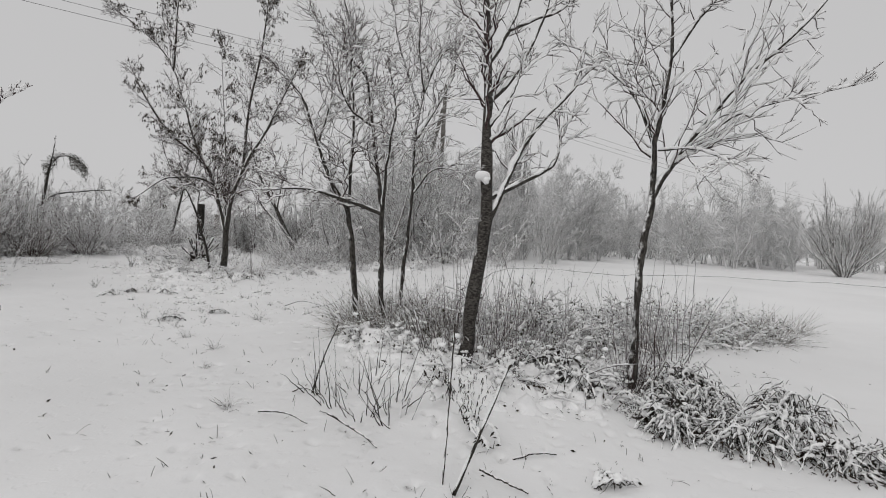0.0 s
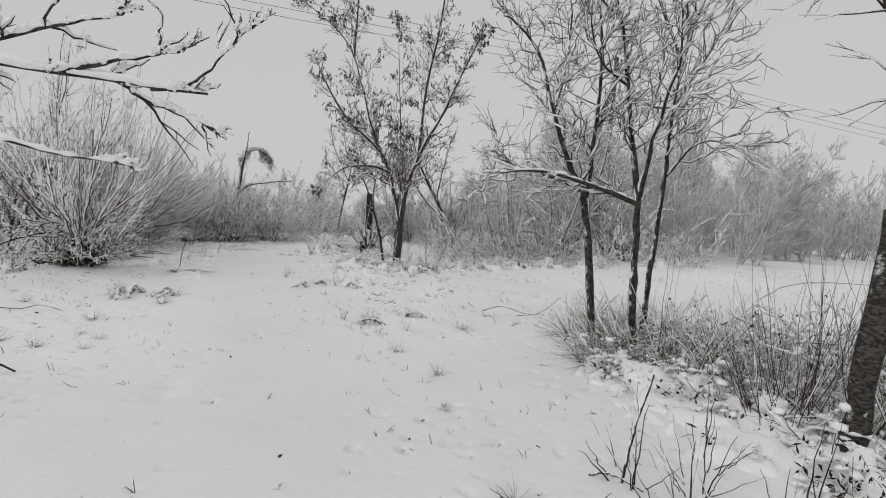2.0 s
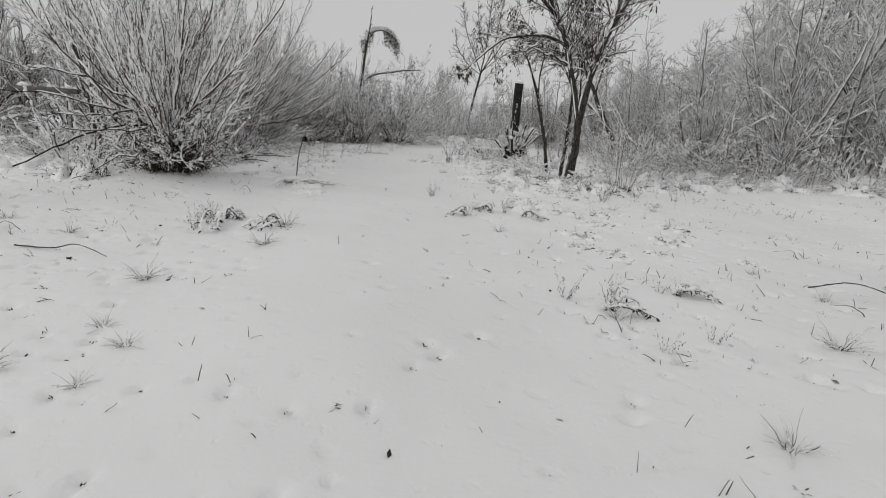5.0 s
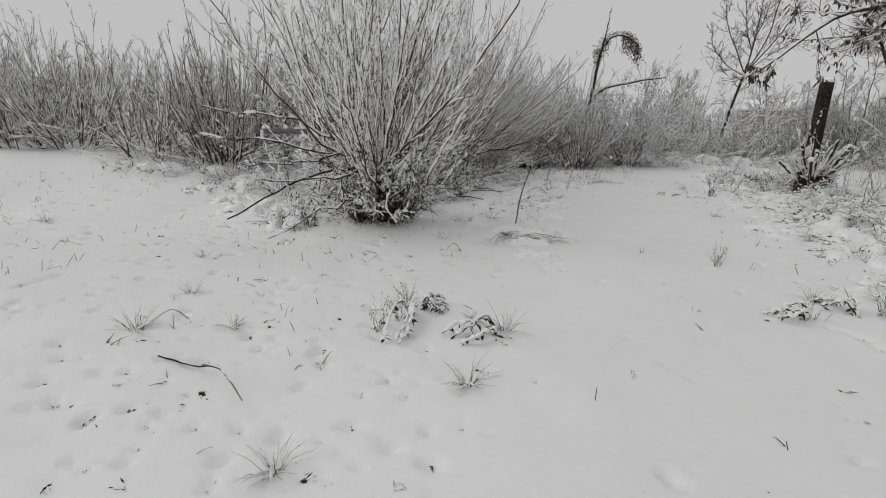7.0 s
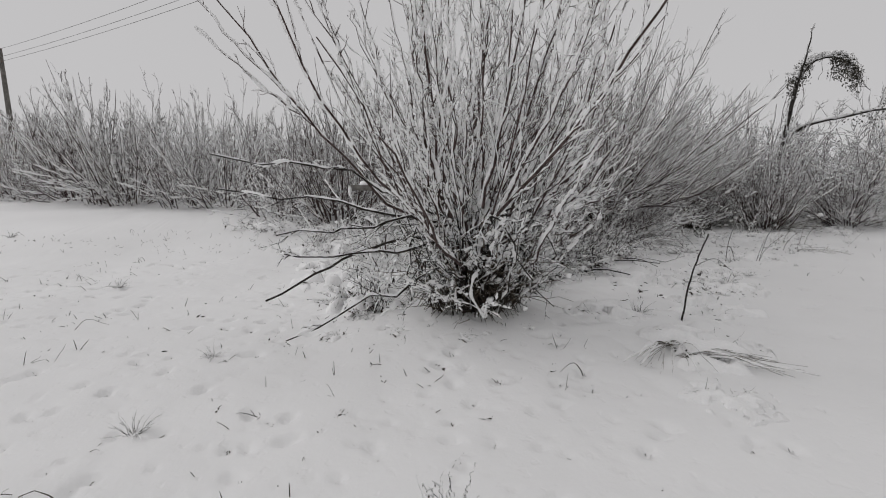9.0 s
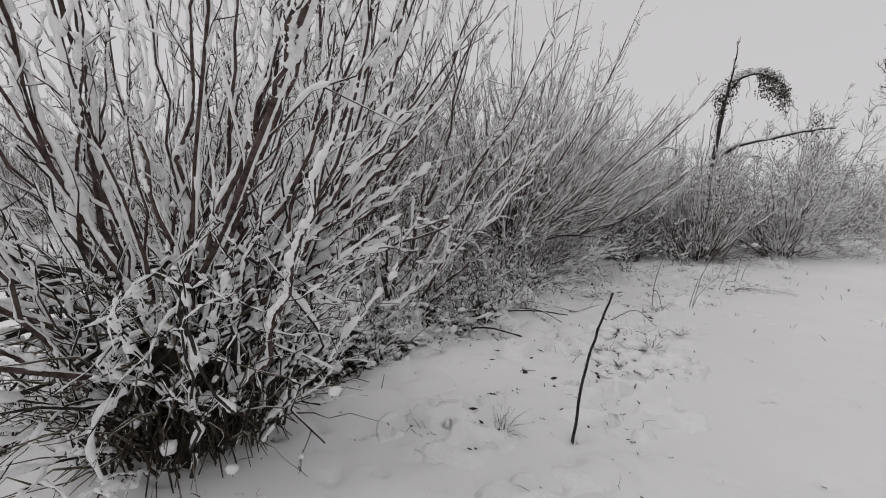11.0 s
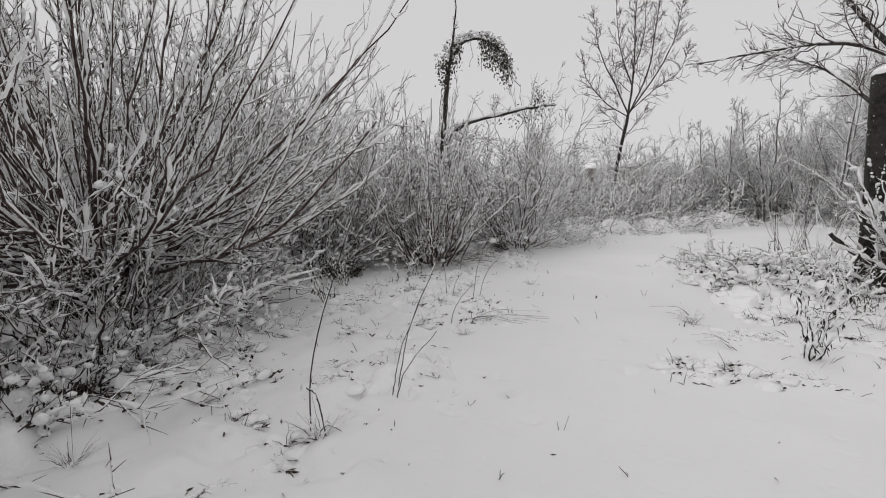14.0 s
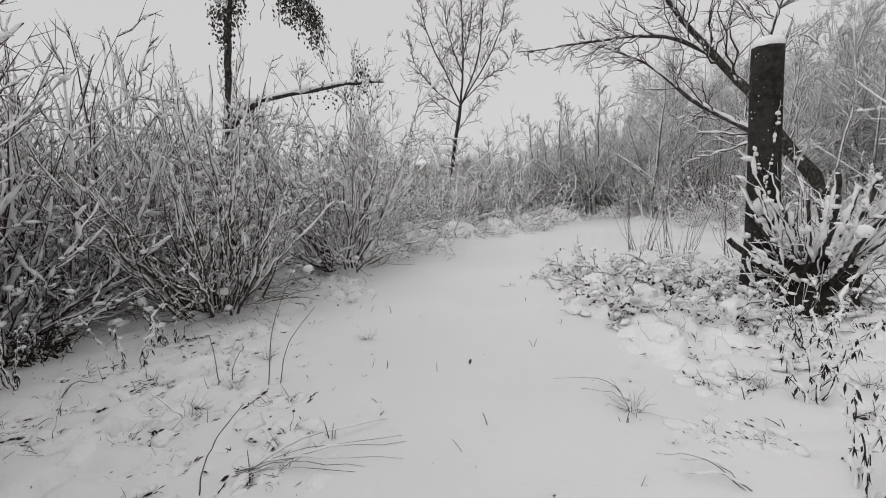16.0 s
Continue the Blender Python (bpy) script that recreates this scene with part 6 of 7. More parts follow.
def bank_bramble(which):
    ob = thing("bramble_bush", 0, 0, "tangled bramble bush with dull green leaves under snow", "bramble", "bramble bushes on the bank", z=0)
    p, r = stems(34, 1.1, 85, 0.35, 0.08, 0.006, 8, -0.5, short=0.4, power=0.5, sway=0.4)
    p[:, :, 2] = np.maximum(p[:, :, 2], 0.02)
    p2, r2 = shrub_parts(ob, p, r, TWIG, 7, 2, 1.5, 0.0, (0.15, 0.4), name="undergrowth", turn=(30, 90), clots=24, bits=0.9, gap=0.2)
    at = np.concatenate([some_places(p2, 2.0), some_places(p[:, 2:], 3.0)])
    m = len(at)
    part("foliage", Geo().leaves(at, rng.normal(size=at.shape) + [0, 0, -0.9], rng.uniform(0.008, 0.018, m), rng.uniform(0.03, 0.06, m)), LEAF, ob, "dull green leaves half covered by snow")
    return ob


def leaf_clump(which):
    ob = thing("leaf_clump", 0, 0, "clump of drooping dark dead leaves under snow", "weed", "dark leaf clumps", z=0)
    m = 420
    a, d, f = rng.uniform(0, 2 * np.pi, m), np.sqrt(rng.random(m)), rng.random(m)
    rad = 0.27 * d * (0.75 + 0.5 * vnoise(np.cos(a) * 2 + 5 * which, np.sin(a) * 2 + 4))
    at = np.stack([np.cos(a) * rad, np.sin(a) * rad, 0.30 * f * (1 - d**2) + 0.04], 1)
    way = np.stack([np.cos(a) * 0.7, np.sin(a) * 0.7, np.full(m, -0.6)], 1) + rng.normal(size=(m, 3)) * 0.5
    part("foliage", Geo().leaves(at, way, rng.uniform(0.007, 0.017, m), rng.uniform(0.05, 0.12, m)), STICK, ob)
    part("litter", Geo().leaves(at * [0.8, 0.8, 0.4], way, rng.uniform(0.007, 0.014, m), rng.uniform(0.04, 0.09, m)), SOIL_AND_SHADE, ob, "rotted dark leaves underneath")
    p, r = stems(16, 0.5, 80, 0.15, 0.1, 0.005, 7, -0.8, short=0.5, sway=0.3)
    shrub_parts(ob, p, r, TWIG, 3, 1, 1.2, 0.0, (0.2, 0.4), name="undergrowth", clots=16, bits=1.0)
    k = rng.integers(0, m, 22)
    caps(ob, at[k] + [0, 0, 0.05], rng.uniform(0.015, 0.045, 22), 0.6)
    return ob


clumps = [(2.75, 5.15), (2.1, 4.1), (3.1, 3.45), (1.35, 5.0), (0.85, 5.25),
          (-12.05, 9.35), (-11.3, 8.4), (-11.6, 8.75), (-11.85, 9.1), (-12.2, 9.65), (-11.15, 8.1), (-10.4, 17.45), (-10.0, 17.8)]
scatter(leaf_clump(0), clumps[::2], 0.75, 1.25, 0.05)
scatter(leaf_clump(1), clumps[1::2], 0.75, 1.25, 0.05)
shrubs = [(1.3, 6.6), (2.1, 6.9), (2.9, 7.4), (3.6, 7.9), (4.3, 8.1), (5.1, 8.4), (5.8, 8.8), (0.6, 7.1), (1.7, 7.5), (2.6, 7.6), (3.4, 8.5), (4.6, 9.0), (1.0, 7.9), (0.0, 7.3)]
scatter(bank_bramble(0), shrubs[::2], 0.75, 1.15)
scatter(bank_bramble(1), shrubs[1::2], 0.75, 1.15)
STALKS = tussock(21, 1.5, TWIG, "clump of thin bare upright weed stalks with some snow", "weed_stalks", "stalk clumps", 30, 0.1, 0.0048, 0.8, 0.22, 0)
scatter(STALKS, [(0.0, 5.5), (0.75, 5.0), (1.5, 5.9), (-0.5, 6.4), (3.2, 6.3), (0.55, 5.4), (0.35, 6.0), (2.1, 5.0), (2.35, 5.2), (1.0, 6.5), (-3.2, 16.9), (-1.9, 16.9), (-5.3, 13.2), (-9.9, 19.6), (-9.1, 20.0), (-10.3, 20.4), (-8.4, 19.2)], 0.65, 1.1)
TALL = tussock(12, 2.1, TWIG, "clump of tall thin suckers beside a tree with some snow", "sucker_clump", "tall sucker clumps", 26, 0.1, 0.0050, 0.9, 0.3, 0)
scatter(TALL, [(-0.05, 5.5), (0.15, 5.65), (0.75, 5.75), (1.35, 6.35), (0.55, 5.5), (0.35, 5.95), (1.05, 6.0), (2.05, 5.0), (3.1, 6.9)], 0.6, 1.0)
FAN = tussock(9, 0.72, STICK, "fan of stiff dark weed stems standing in the snow", "dry_weed", "weed fans", 50, -0.05, 0.0055, 0.6, 0.2, 0)
scatter(FAN, [(-0.62, 3.85), (-0.85, 4.1), (-0.4, 4.1), (-0.75, 4.45), (-1.1, 4.45), (-0.3, 3.7), (-0.65, 4.75), (-8.0, 16.0)], 0.7, 1.0)
TUFT = tussock(22, 0.34, DRY_LEAF, "small tuft of dead grass poking through the snow", "grass_tuft", "grass tufts", 60, -1.35, 0.0030, 1.0, 0.05, 0)
tufts = [(-6.11, 4.73), (-6.31, 5.03), (-7.9, 7.19), (-7.63, 7.25), (-6.7, 9.8), (-6.35, 10.28), (-6.1, 12.2), (-5.11, 11.36), (-3.97, 8.0), (-4.37, 7.46), (-2.36, 8.3), (-2.9, 8.7), (-3.4, 9.2),
         (-3.0, 7.6), (-8.33, 6.87), (-8.62, 5.74), (-10.36, 16.6), (-10.75, 15.24), (-13.1, 14.6), (-12.7, 16.0), (-13.4, 17.0), (-13.2, 15.4), (-12.2, 13.9), (-6.7, 4.15), (-7.0, 4.5), (-6.3, 4.0), (-11.5, 3.8), (-13.0, 4.4), (-17.0, 1.5), (-7.2, 5.6), (-1.77, 3.95), (-5.4, 12.2), (-4.6, 12.4), (-7.4, 11.9)]
for k in range(60):
    x, y = seat.uniform(-14, 0), seat.uniform(2, 17)
    if 1.0 < off_track(x, y) < 4.5 and x < 0 - 0.05 * y:
        tufts.append((x, y))
scatter(TUFT, tufts, 0.35, 0.8, 0.01)


def leafy_weed():
    ob = thing("dead_weed", 0, 0, "dead weed with drooping dark leaves and snow clots", "weed", "dead weeds", z=0)
    p, r = stems(7, 0.95, 24, 0.09, 0.02, 0.007, 12, -0.75, short=0.5, power=0.6)
    for i in range(7):
        part("stalk", Geo().tubes(p[i : i + 1], r[i : i + 1], 5), STICK, ob)
    pool = p[:, 2:].reshape(-1, 3)
    at = pool[rng.integers(0, len(pool), 90)]
    part("foliage", Geo().leaves(at, np.array([0, 0, -1.0]) + rng.normal(size=at.shape) * 0.25, rng.uniform(0.003, 0.008, 90), rng.uniform(0.03, 0.08, 90)), STICK, ob, "hanging dark leaves")
    at = pool[rng.integers(0, len(pool), 90)]
    part("snow", Geo().tubes(*snow_cover(*refine(p, r, 40), 0.9, 0.007, 1.0, 0.45, 0.2), 5).blobs(at + [0, 0, 0.008], rng.uniform(0.006, 0.016, 90), 0.8), SNOW, ob, "snow clinging to the weed")
    return ob


WEED = leafy_weed()
scatter(WEED, [(-9.95, 14.75), (-9.9, 15.45), (-9.6, 16.3), (-14.2, 15.5), (-14.6, 14.6), (-13.9, 14.9), (-14.0, 13.9), (0.3, 3.75), (0.2, 4.2), (-10.9, 7.0), (-11.18, 7.0)], 0.7, 0.95, 0.01)
for x, y in [(-4.35, 7.3), (-3.95, 7.95), (-3.95, 6.85), (-3.7, 7.2), (-6.0, 9.9), (-7.6, 10.1), (-8.1, 6.55), (-8.41, 6.95), (-8.15, 6.75), (1.16, 3.0), (-6.57, 9.35), (-7.65, 10.2), (-6.3, 9.9), (-5.9, 12.5), (-5.0, 12.9), (-6.9, 12.4), (-6.9, 4.3), (-4.4, 7.6), (-4.1, 7.9), (-4.7, 7.3), (-12.35, 10.9), (-5.4, 12.0), (-4.4, 13.2)]:
    place(WEED, x, y, seat.uniform(0, 360), seat.uniform(0.24, 0.42), 0.02)


def trailing_weed(x, y, turn, long, label):
    """A dead stem lying over on the snow, with limp leaves and clots of snow."""
    ob = thing("trailing_weed", x, y, label, "weed", "trailing weeds")
    c, n = math.cos(radians(turn)), math.sin(radians(turn))
    lines = []
    for k in range(4):
        bend = rng.normal() * 0.05
        le = long * rng.uniform(0.6, 1.05)
        lines.append(smooth_line([(0, 0, 0), (0.25 * le * c - bend * n, 0.25 * le * n + bend * c, 0.10 * rng.uniform(0.5, 1.3)), (0.65 * le * c - 1.5 * bend * n, 0.65 * le * n + 1.5 * bend * c, 0.06), (le * c - bend * n, le * n + bend * c, 0.01)], 14, 0.006))
    p = np.array(lines)
    r = np.linspace(0.0055, 0.003, 14)[None] * np.ones((4, 1))
    for k in range(4):
        part("stalk", Geo().tubes(p[k : k + 1], r[k : k + 1], 5), STICK, ob)
    at = some_places(p, 12.0)
    m = len(at)
    part("foliage", Geo().leaves(at, rng.normal(size=at.shape) * [0.8, 0.8, 0.2] + [0, 0, -0.5], rng.uniform(0.005, 0.011, m), rng.uniform(0.03, 0.07, m)), STICK, ob, "limp dark leaves")
    at = some_places(p, 7.0)
    part("snow", Geo().tubes(*snow_cover(*refine(p, r, 30), 0.9, 0.010, 1.0, 0.35, 0.3), 5).blobs(at + [0, 0, 0.012], rng.uniform(0.008, 0.02, len(at)), 0.6), SNOW, ob, "clots of snow on the stem")


trailing_weed(-8.2, 6.85, -45, 0.5, "dead weed sprawling under clots of snow")
trailing_weed(-8.2, 6.95, 50, 0.2, "curled dead weed arching over the snow")
trailing_weed(-6.58, 9.3, 200, 0.28, "small limp dead weed with dark leaves")
trailing_weed(-6.4, 9.72, 170, 0.3, "limp dark-leaved weed bent into the snow")
trailing_weed(-4.4, 7.25, 20, 0.35, "flattened dead weed with snow between its leaves")
trailing_weed(-4.0, 7.95, 10, 0.42, "arching dead weed with dark seed heads")
trailing_weed(-7.6, 7.15, 250, 0.35, "dead weed pressed into the snow")
trailing_weed(1.05, 2.95, 20, 0.35, "bent dead weed wearing a crust of snow")
trailing_weed(0.28, 3.75, -70, 0.5, "drooping dead weed with shrivelled dark leaves")
trailing_weed(-6.05, 9.9, 20, 0.35, "thin dead weed lying over beside the track")


def sheaf(x, y, ax, ay, n, long, label):
    """Long grass blades lying over on the snow, all one way."""
    ob = thing("fallen_grass", x, y, label, "grass", "fallen grass")
    q = []
    for k in range(n):
        d = np.array([ax, ay]) + rng.normal(size=2) * 0.22
        d /= np.hypot(*d)
        le = long * rng.uniform(0.55, 1.1)
        o = rng.normal(size=2) * 0.03
        z = rng.uniform(0.03, 0.09)
        q.append(smooth_line([(o[0], o[1], 0.0), (o[0] + d[0] * le * 0.4, o[1] + d[1] * le * 0.4, z), (o[0] + d[0] * le, o[1] + d[1] * le, 0.025)], 9, 0.004))
    q = np.array(q)
    r = np.full(q.shape[:2], 0.0026) * np.linspace(1.2, 0.5, 9)
    part("grass", Geo().tubes(q, r, 3), DRY_GRASS, ob, kind="stuff")
    part("snow", Geo().tubes(*snow_cover(q, r, 1.0, 0.005, 0.5, 0.4), 4), SNOW, ob)


sheaf(-9.35, 8.95, 0.75, 0.65, 18, 0.7, "sheaf of long pale grass lying on the snow beside the track")
sheaf(-12.45, 14.25, 0.9, 0.45, 6, 0.7, "bent grass lying out over the trodden track")
sheaf(-9.55, 9.05, 0.5, -0.6, 16, 0.6, "bent grass half buried in snow")
sheaf(-10.75, 15.3, -0.9, 0.1, 3, 0.4, "snowed-over grass lying towards the track")
sheaf(-10.4, 14.7, -0.9, 0.2, 3, 0.35, "flattened grass under snow at the track's edge")


def stick(x, y, points, r0, r1, label, mat=STICK, snow=0.8, name="stick"):
    ob = thing(name, x, y, label, "stick")
    q = smooth_line(points, 16, 0.0018)[None]
    r = np.linspace(r0, r1, 16)[None]
    part("wood", Geo().tubes(q, r, 7), mat, ob)
    if snow:
        part("snow", Geo().tubes(*snow_cover(*refine(q, r, 26), 0.7 * snow, 0.003 * snow, 1.0, 0.6), 5), SNOW, ob)


for x, y, ax, ay, tall in ((-12.95, 15.1, 0.2, 0.1, 0.75), (-12.9, 15.15, 0.28, 0.05, 0.5), (-13.25, 15.0, -0.03, 0.0, 0.32), (-13.2, 15.05, 0.14, 0.0, 0.26), (-12.5, 14.1, 0.15, 0.15, 0.35)):
    stick(x, y, [(0, 0, -0.03), (0.3 * ax, 0.3 * ay, 0.5 * tall), (ax, ay, tall)], 0.0035, 0.0018, "thin dry grass stalk standing in the snow", DRY_GRASS, 0.4, "grass_stalk")
stick(-10.05, 9.63, [(0, 0, -0.05), (-0.03, 0.10, 0.38), (-0.05, 0.27, 0.74)], 0.0085, 0.006, "dark stick standing upright in the snow", snow=0.4)
stick(-11.86, 12.15, [(0, 0, -0.03), (0.0, 0.05, 0.4), (0.1, 0.2, 0.95), (0.2, 0.35, 1.4)], 0.0038, 0.002, "tall thin dead stalk leaning over the verge")
stick(-11.86, 12.15, [(0, 0, 0.25), (0.08, 0.0, 0.22), (0.17, -0.02, 0.03)], 0.0045, 0.003, "broken dead stalk bent down to the snow")
for ax, ay, tall in ((0.16, 0.26, 0.85), (0.1, 0.16, 0.55), (0.22, 0.12, 0.4)):
    stick(-11.86 + ax * 0.3, 12.66 + ay * 0.2, [(0, 0, -0.03), (0.3 * ax, 0.3 * ay, 0.45 * tall), (ax, ay, tall)], 0.0032, 0.0018, "thin dead stalk standing at the verge")
stick(0.14, 2.72, [(0, 0, 0.02), (0.2, 0.5, 0.22), (0.42, 0.95, 0.52), (0.46, 1.0, 0.54)], 0.012, 0.006, "long dark broken branch leaning out of the snow")
stick(0.3, 2.9, [(0, 0, 0.1), (0.15, -0.03, 0.05), (0.3, -0.1, 0.02)], 0.008, 0.005, "short broken side branch in the snow")
stick(0.07, 2.86, [(0, 0, -0.02), (0.02, 0.25, 0.4), (0.03, 0.35, 0.95)], 0.007, 0.005, "tall dead weed stalk in the snow")
stick(-1.37, 4.4, [(0, 0, 0.0), (0.12, -0.05, 0.06), (0.3, -0.12, 0.03)], 0.006, 0.004, "short dark twig poking out of the snow")
stick(-1.25, 3.7, [(-0.2, 0.08, 0.03), (0.05, 0.0, 0.06), (0.25, -0.08, 0.02)], 0.006, 0.004, "dark twig lying on the snow")
stick(-0.55, 3.35, [(-0.3, 0.3, 0.08), (0.0, 0.05, 0.05), (0.15, -0.08, 0.01)], 0.008, 0.005, "broken dark twig half sunk in snow")
stick(0.62, 3.25, [(-0.05, 0, 0.0), (0.12, 0.05, 0.03), (0.28, 0.08, 0.02)], 0.006, 0.004, "straight dark twig lying on the snow")
stick(-1.18, 4.38, [(0, 0, 0), (0.06, 0.12, 0.3), (0.16, 0.25, 0.62)], 0.009, 0.006, "dark bare stalk leaning in the snow")
stick(-12.15, 10.85, [(-0.25, -0.35, 0.04), (0.0, 0.0, 0.07), (0.2, 0.25, 0.05)], 0.009, 0.006, "broken branch lying on the snow")
stick(-12.0, 10.7, [(-0.2, 0.0, 0.05), (0.1, 0.05, 0.08), (0.35, 0.1, 0.03)], 0.007, 0.004, "thin branch lying on the snow")
stick(-11.43, 11.42, [(-0.15, -0.1, 0.02), (0.02, 0.03, 0.14), (0.2, 0.1, 0.03)], 0.004, 0.0025, "bent twig arching out of the snow")
stick(-8.1, 5.5, [(-0.3, -0.2, 0.03), (-0.1, -0.05, 0.02), (0.1, 0.05, 0.07), (0.4, 0.1, 0.03)], 0.006, 0.003, "crooked twig lying on the snow")
stick(-2.6, 8.9, [(-0.4, 0.0, 0.02), (-0.1, 0.05, 0.12), (0.3, 0.1, 0.04)], 0.007, 0.004, "arched twig over the snow")
stick(-2.2, 8.6, [(-0.2, 0.0, 0.02), (0.15, 0.1, 0.1), (0.45, 0.3, 0.35)], 0.006, 0.003, "thin twig rising from the snow")
stick(-6.15, 3.95, [(0.2, 0.1, 0.02), (-0.1, -0.05, 0.2), (-0.5, -0.2, 0.45)], 0.009, 0.006, "leaning thin branch at the roadside")
stick(-12.05, 9.95, [(0, 0, 0.02), (0.2, 0.15, 0.09), (0.5, 0.35, 0.07)], 0.011, 0.007, "broken branch sticking out of the scrub")
stick(-13.6, 7.3, [(-0.2, -0.1, 1.05), (0.15, 0.25, 1.06), (0.5, 0.55, 1.07)], 0.045, 0.045, "cut pole lying level in the scrub under snow", WOOD_POLE, 1.0, "rail")

block = thing("wooden_block", 0.0, 5.6, "small dark block capped with snow", "block")
part("body", turned([(-0.03, 0.085, 0, 0), (0.1, 0.08, 0, 0), (0.11, 0.07, 0, 0)], 12, 0.08), WOOD_DARK, block)
part("snow_cap", Geo().lumps([(0, 0, 0.15)], [0.105], 0.65), SNOW, block)

cable = thing("fence_wire", 1.2, 8.0, "slack dark wire with snow strung along the bank", "wire")
q = smooth_line([(-1.1, -0.3, 0.3), (-0.4, 0, 0.95), (0.3, 0, 1.12), (1.8, 0, 1.10), (3.3, 0, 1.16), (6.4, 0.1, 1.16), (10, 0.3, 1.0), (12, 0.3, 0.2)], 60, 0.006)
q[:, 2] -= cable.location.z
part("strand", Geo().tubes(q[None], np.full((1, 60), 0.003), 5), BARK, cable)
part("snow", Geo().tubes(*snow_cover(q[None], np.full((1, 60), 0.005), 0.9, 0.004, 1.0, 0.5), 4), SNOW, cable)
# ---- litter and small marks on the snow ----
marks = Geo()


def strewn(m, near=0.6, keep_clear=0.22):
    """Places off the trodden line, thick in some patches and thin in others."""
    x, y = rng.uniform(-17, 6, m), rng.uniform(0.8, 21, m)
    d = off_track(x, y)
    chance = (keep_clear + (1 - keep_clear) * sstep(near, near + 0.9, d)) * sstep(0.2, 0.75, vnoise(x * 0.8, y * 0.8 + 3))
    ok = rng.random(m) < chance
    return x[ok], y[ok]


# blades, singly and in fans
x, y = strewn(5600)
m = len(x)
for k in range(4):
    on = rng.random(m) < (1.0, 0.6, 0.4, 0.3)[k]
    x1, y1 = x[on] + rng.normal(0, 0.012, on.sum()), y[on] + rng.normal(0, 0.012, on.sum())
    m1 = len(x1)
    a, tilt, le = rng.uniform(0, 2 * np.pi, m1), rng.uniform(0.15, 1.35, m1), 0.02 + 0.12 * rng.random(m1) ** 2
    w = np.stack([np.cos(a) * np.sin(tilt), np.sin(a) * np.sin(tilt), np.cos(tilt)], 1)
    p = np.stack([x1, y1, ground_z(x1, y1) - 0.012], 1)[:, None] + w[:, None] * (le[:, None] * np.array([0, 0.45, 0.8, 1.0]))[..., None]
    p[:, 2, 2] -= 0.06 * le
    p[:, 3, 2] -= 0.3 * le * rng.random(m1)
    marks.tubes(p, np.array([0.0025, 0.0022, 0.0017, 0.0008])[None] * rng.uniform(0.6, 1.4, m1)[:, None], 3)
# bent twigs that arch out of the snow
x, y = strewn(260, 1.0, 0.0)
for x1, y1 in zip(x, y):
    a, le, up = rng.uniform(0, 2 * np.pi), rng.uniform(0.08, 0.32), rng.uniform(0.02, 0.09)
    z = float(ground_z(x1, y1))
    c, n = math.cos(a), math.sin(a)
    line = smooth_line([(x1, y1, z - 0.01), (x1 + 0.4 * le * c, y1 + 0.4 * le * n, z + up), (x1 + le * c + 0.03 * n, y1 + le * n - 0.03 * c, z + rng.uniform(0, 0.02))], 7, 0.004)
    marks.tubes(line[None], np.linspace(0.0034, 0.0016, 7)[None] * rng.uniform(0.6, 1.2), 4)
# curled leaves, and what lies in the dents
x, y = strewn(1500)
k = len(x)
marks.leaves(np.stack([x, y, ground_z(x, y) + 0.003], 1), np.stack([rng.normal(size=k), rng.normal(size=k), rng.uniform(-0.1, 0.6, k)], 1), rng.uniform(0.004, 0.012, k), rng.uniform(0.015, 0.05, k))
sunk = np.repeat(DENTS[rng.random(len(DENTS)) < 0.55], 4, axis=0)
k = len(sunk)
at = np.stack([sunk[:, 0], sunk[:, 1], ground_z(sunk[:, 0], sunk[:, 1]) - np.minimum(0.04, 1.3 * sunk[:, 2]) * 0.6], 1) + rng.normal(size=(k, 3)) * np.array([0.007, 0.007, 0.003])
marks.leaves(at, np.stack([np.cos(sunk[:, 3]), np.sin(sunk[:, 3]), np.full(k, 0.1)], 1) + rng.normal(size=(k, 3)) * 0.35, 0.14 * sunk[:, 2] * rng.uniform(0.4, 1.3, k), 0.75 * sunk[:, 2] * rng.uniform(0.5, 1.2, k))
x, y = rng.uniform(-15.5, -8, 9000), rng.uniform(8, 19, 9000)
d = off_track(x, y)
low = np.abs(vnoise(x * 4.3 + 15, y * 4.3 + 2) - 0.45) < 0.045
ok = low & (d > 1.05) & (d < 3.0) & (x + 0.78 * y < -1.8) & (y > 12.0)
x, y = x[ok], y[ok]
k = len(x)
marks.leaves(np.stack([x, y, ground_z(x, y) + 0.004], 1), np.stack([rng.normal(size=k), rng.normal(size=k), rng.uniform(-0.1, 0.3, k)], 1), rng.uniform(0.003, 0.008, k), rng.uniform(0.02, 0.06, k))
litter = new("litter", marks.mesh("litter", DRY_LEAF))
tagged(litter, "grass tips, twig ends and leaves poking through the snow", "litter", kind="stuff")

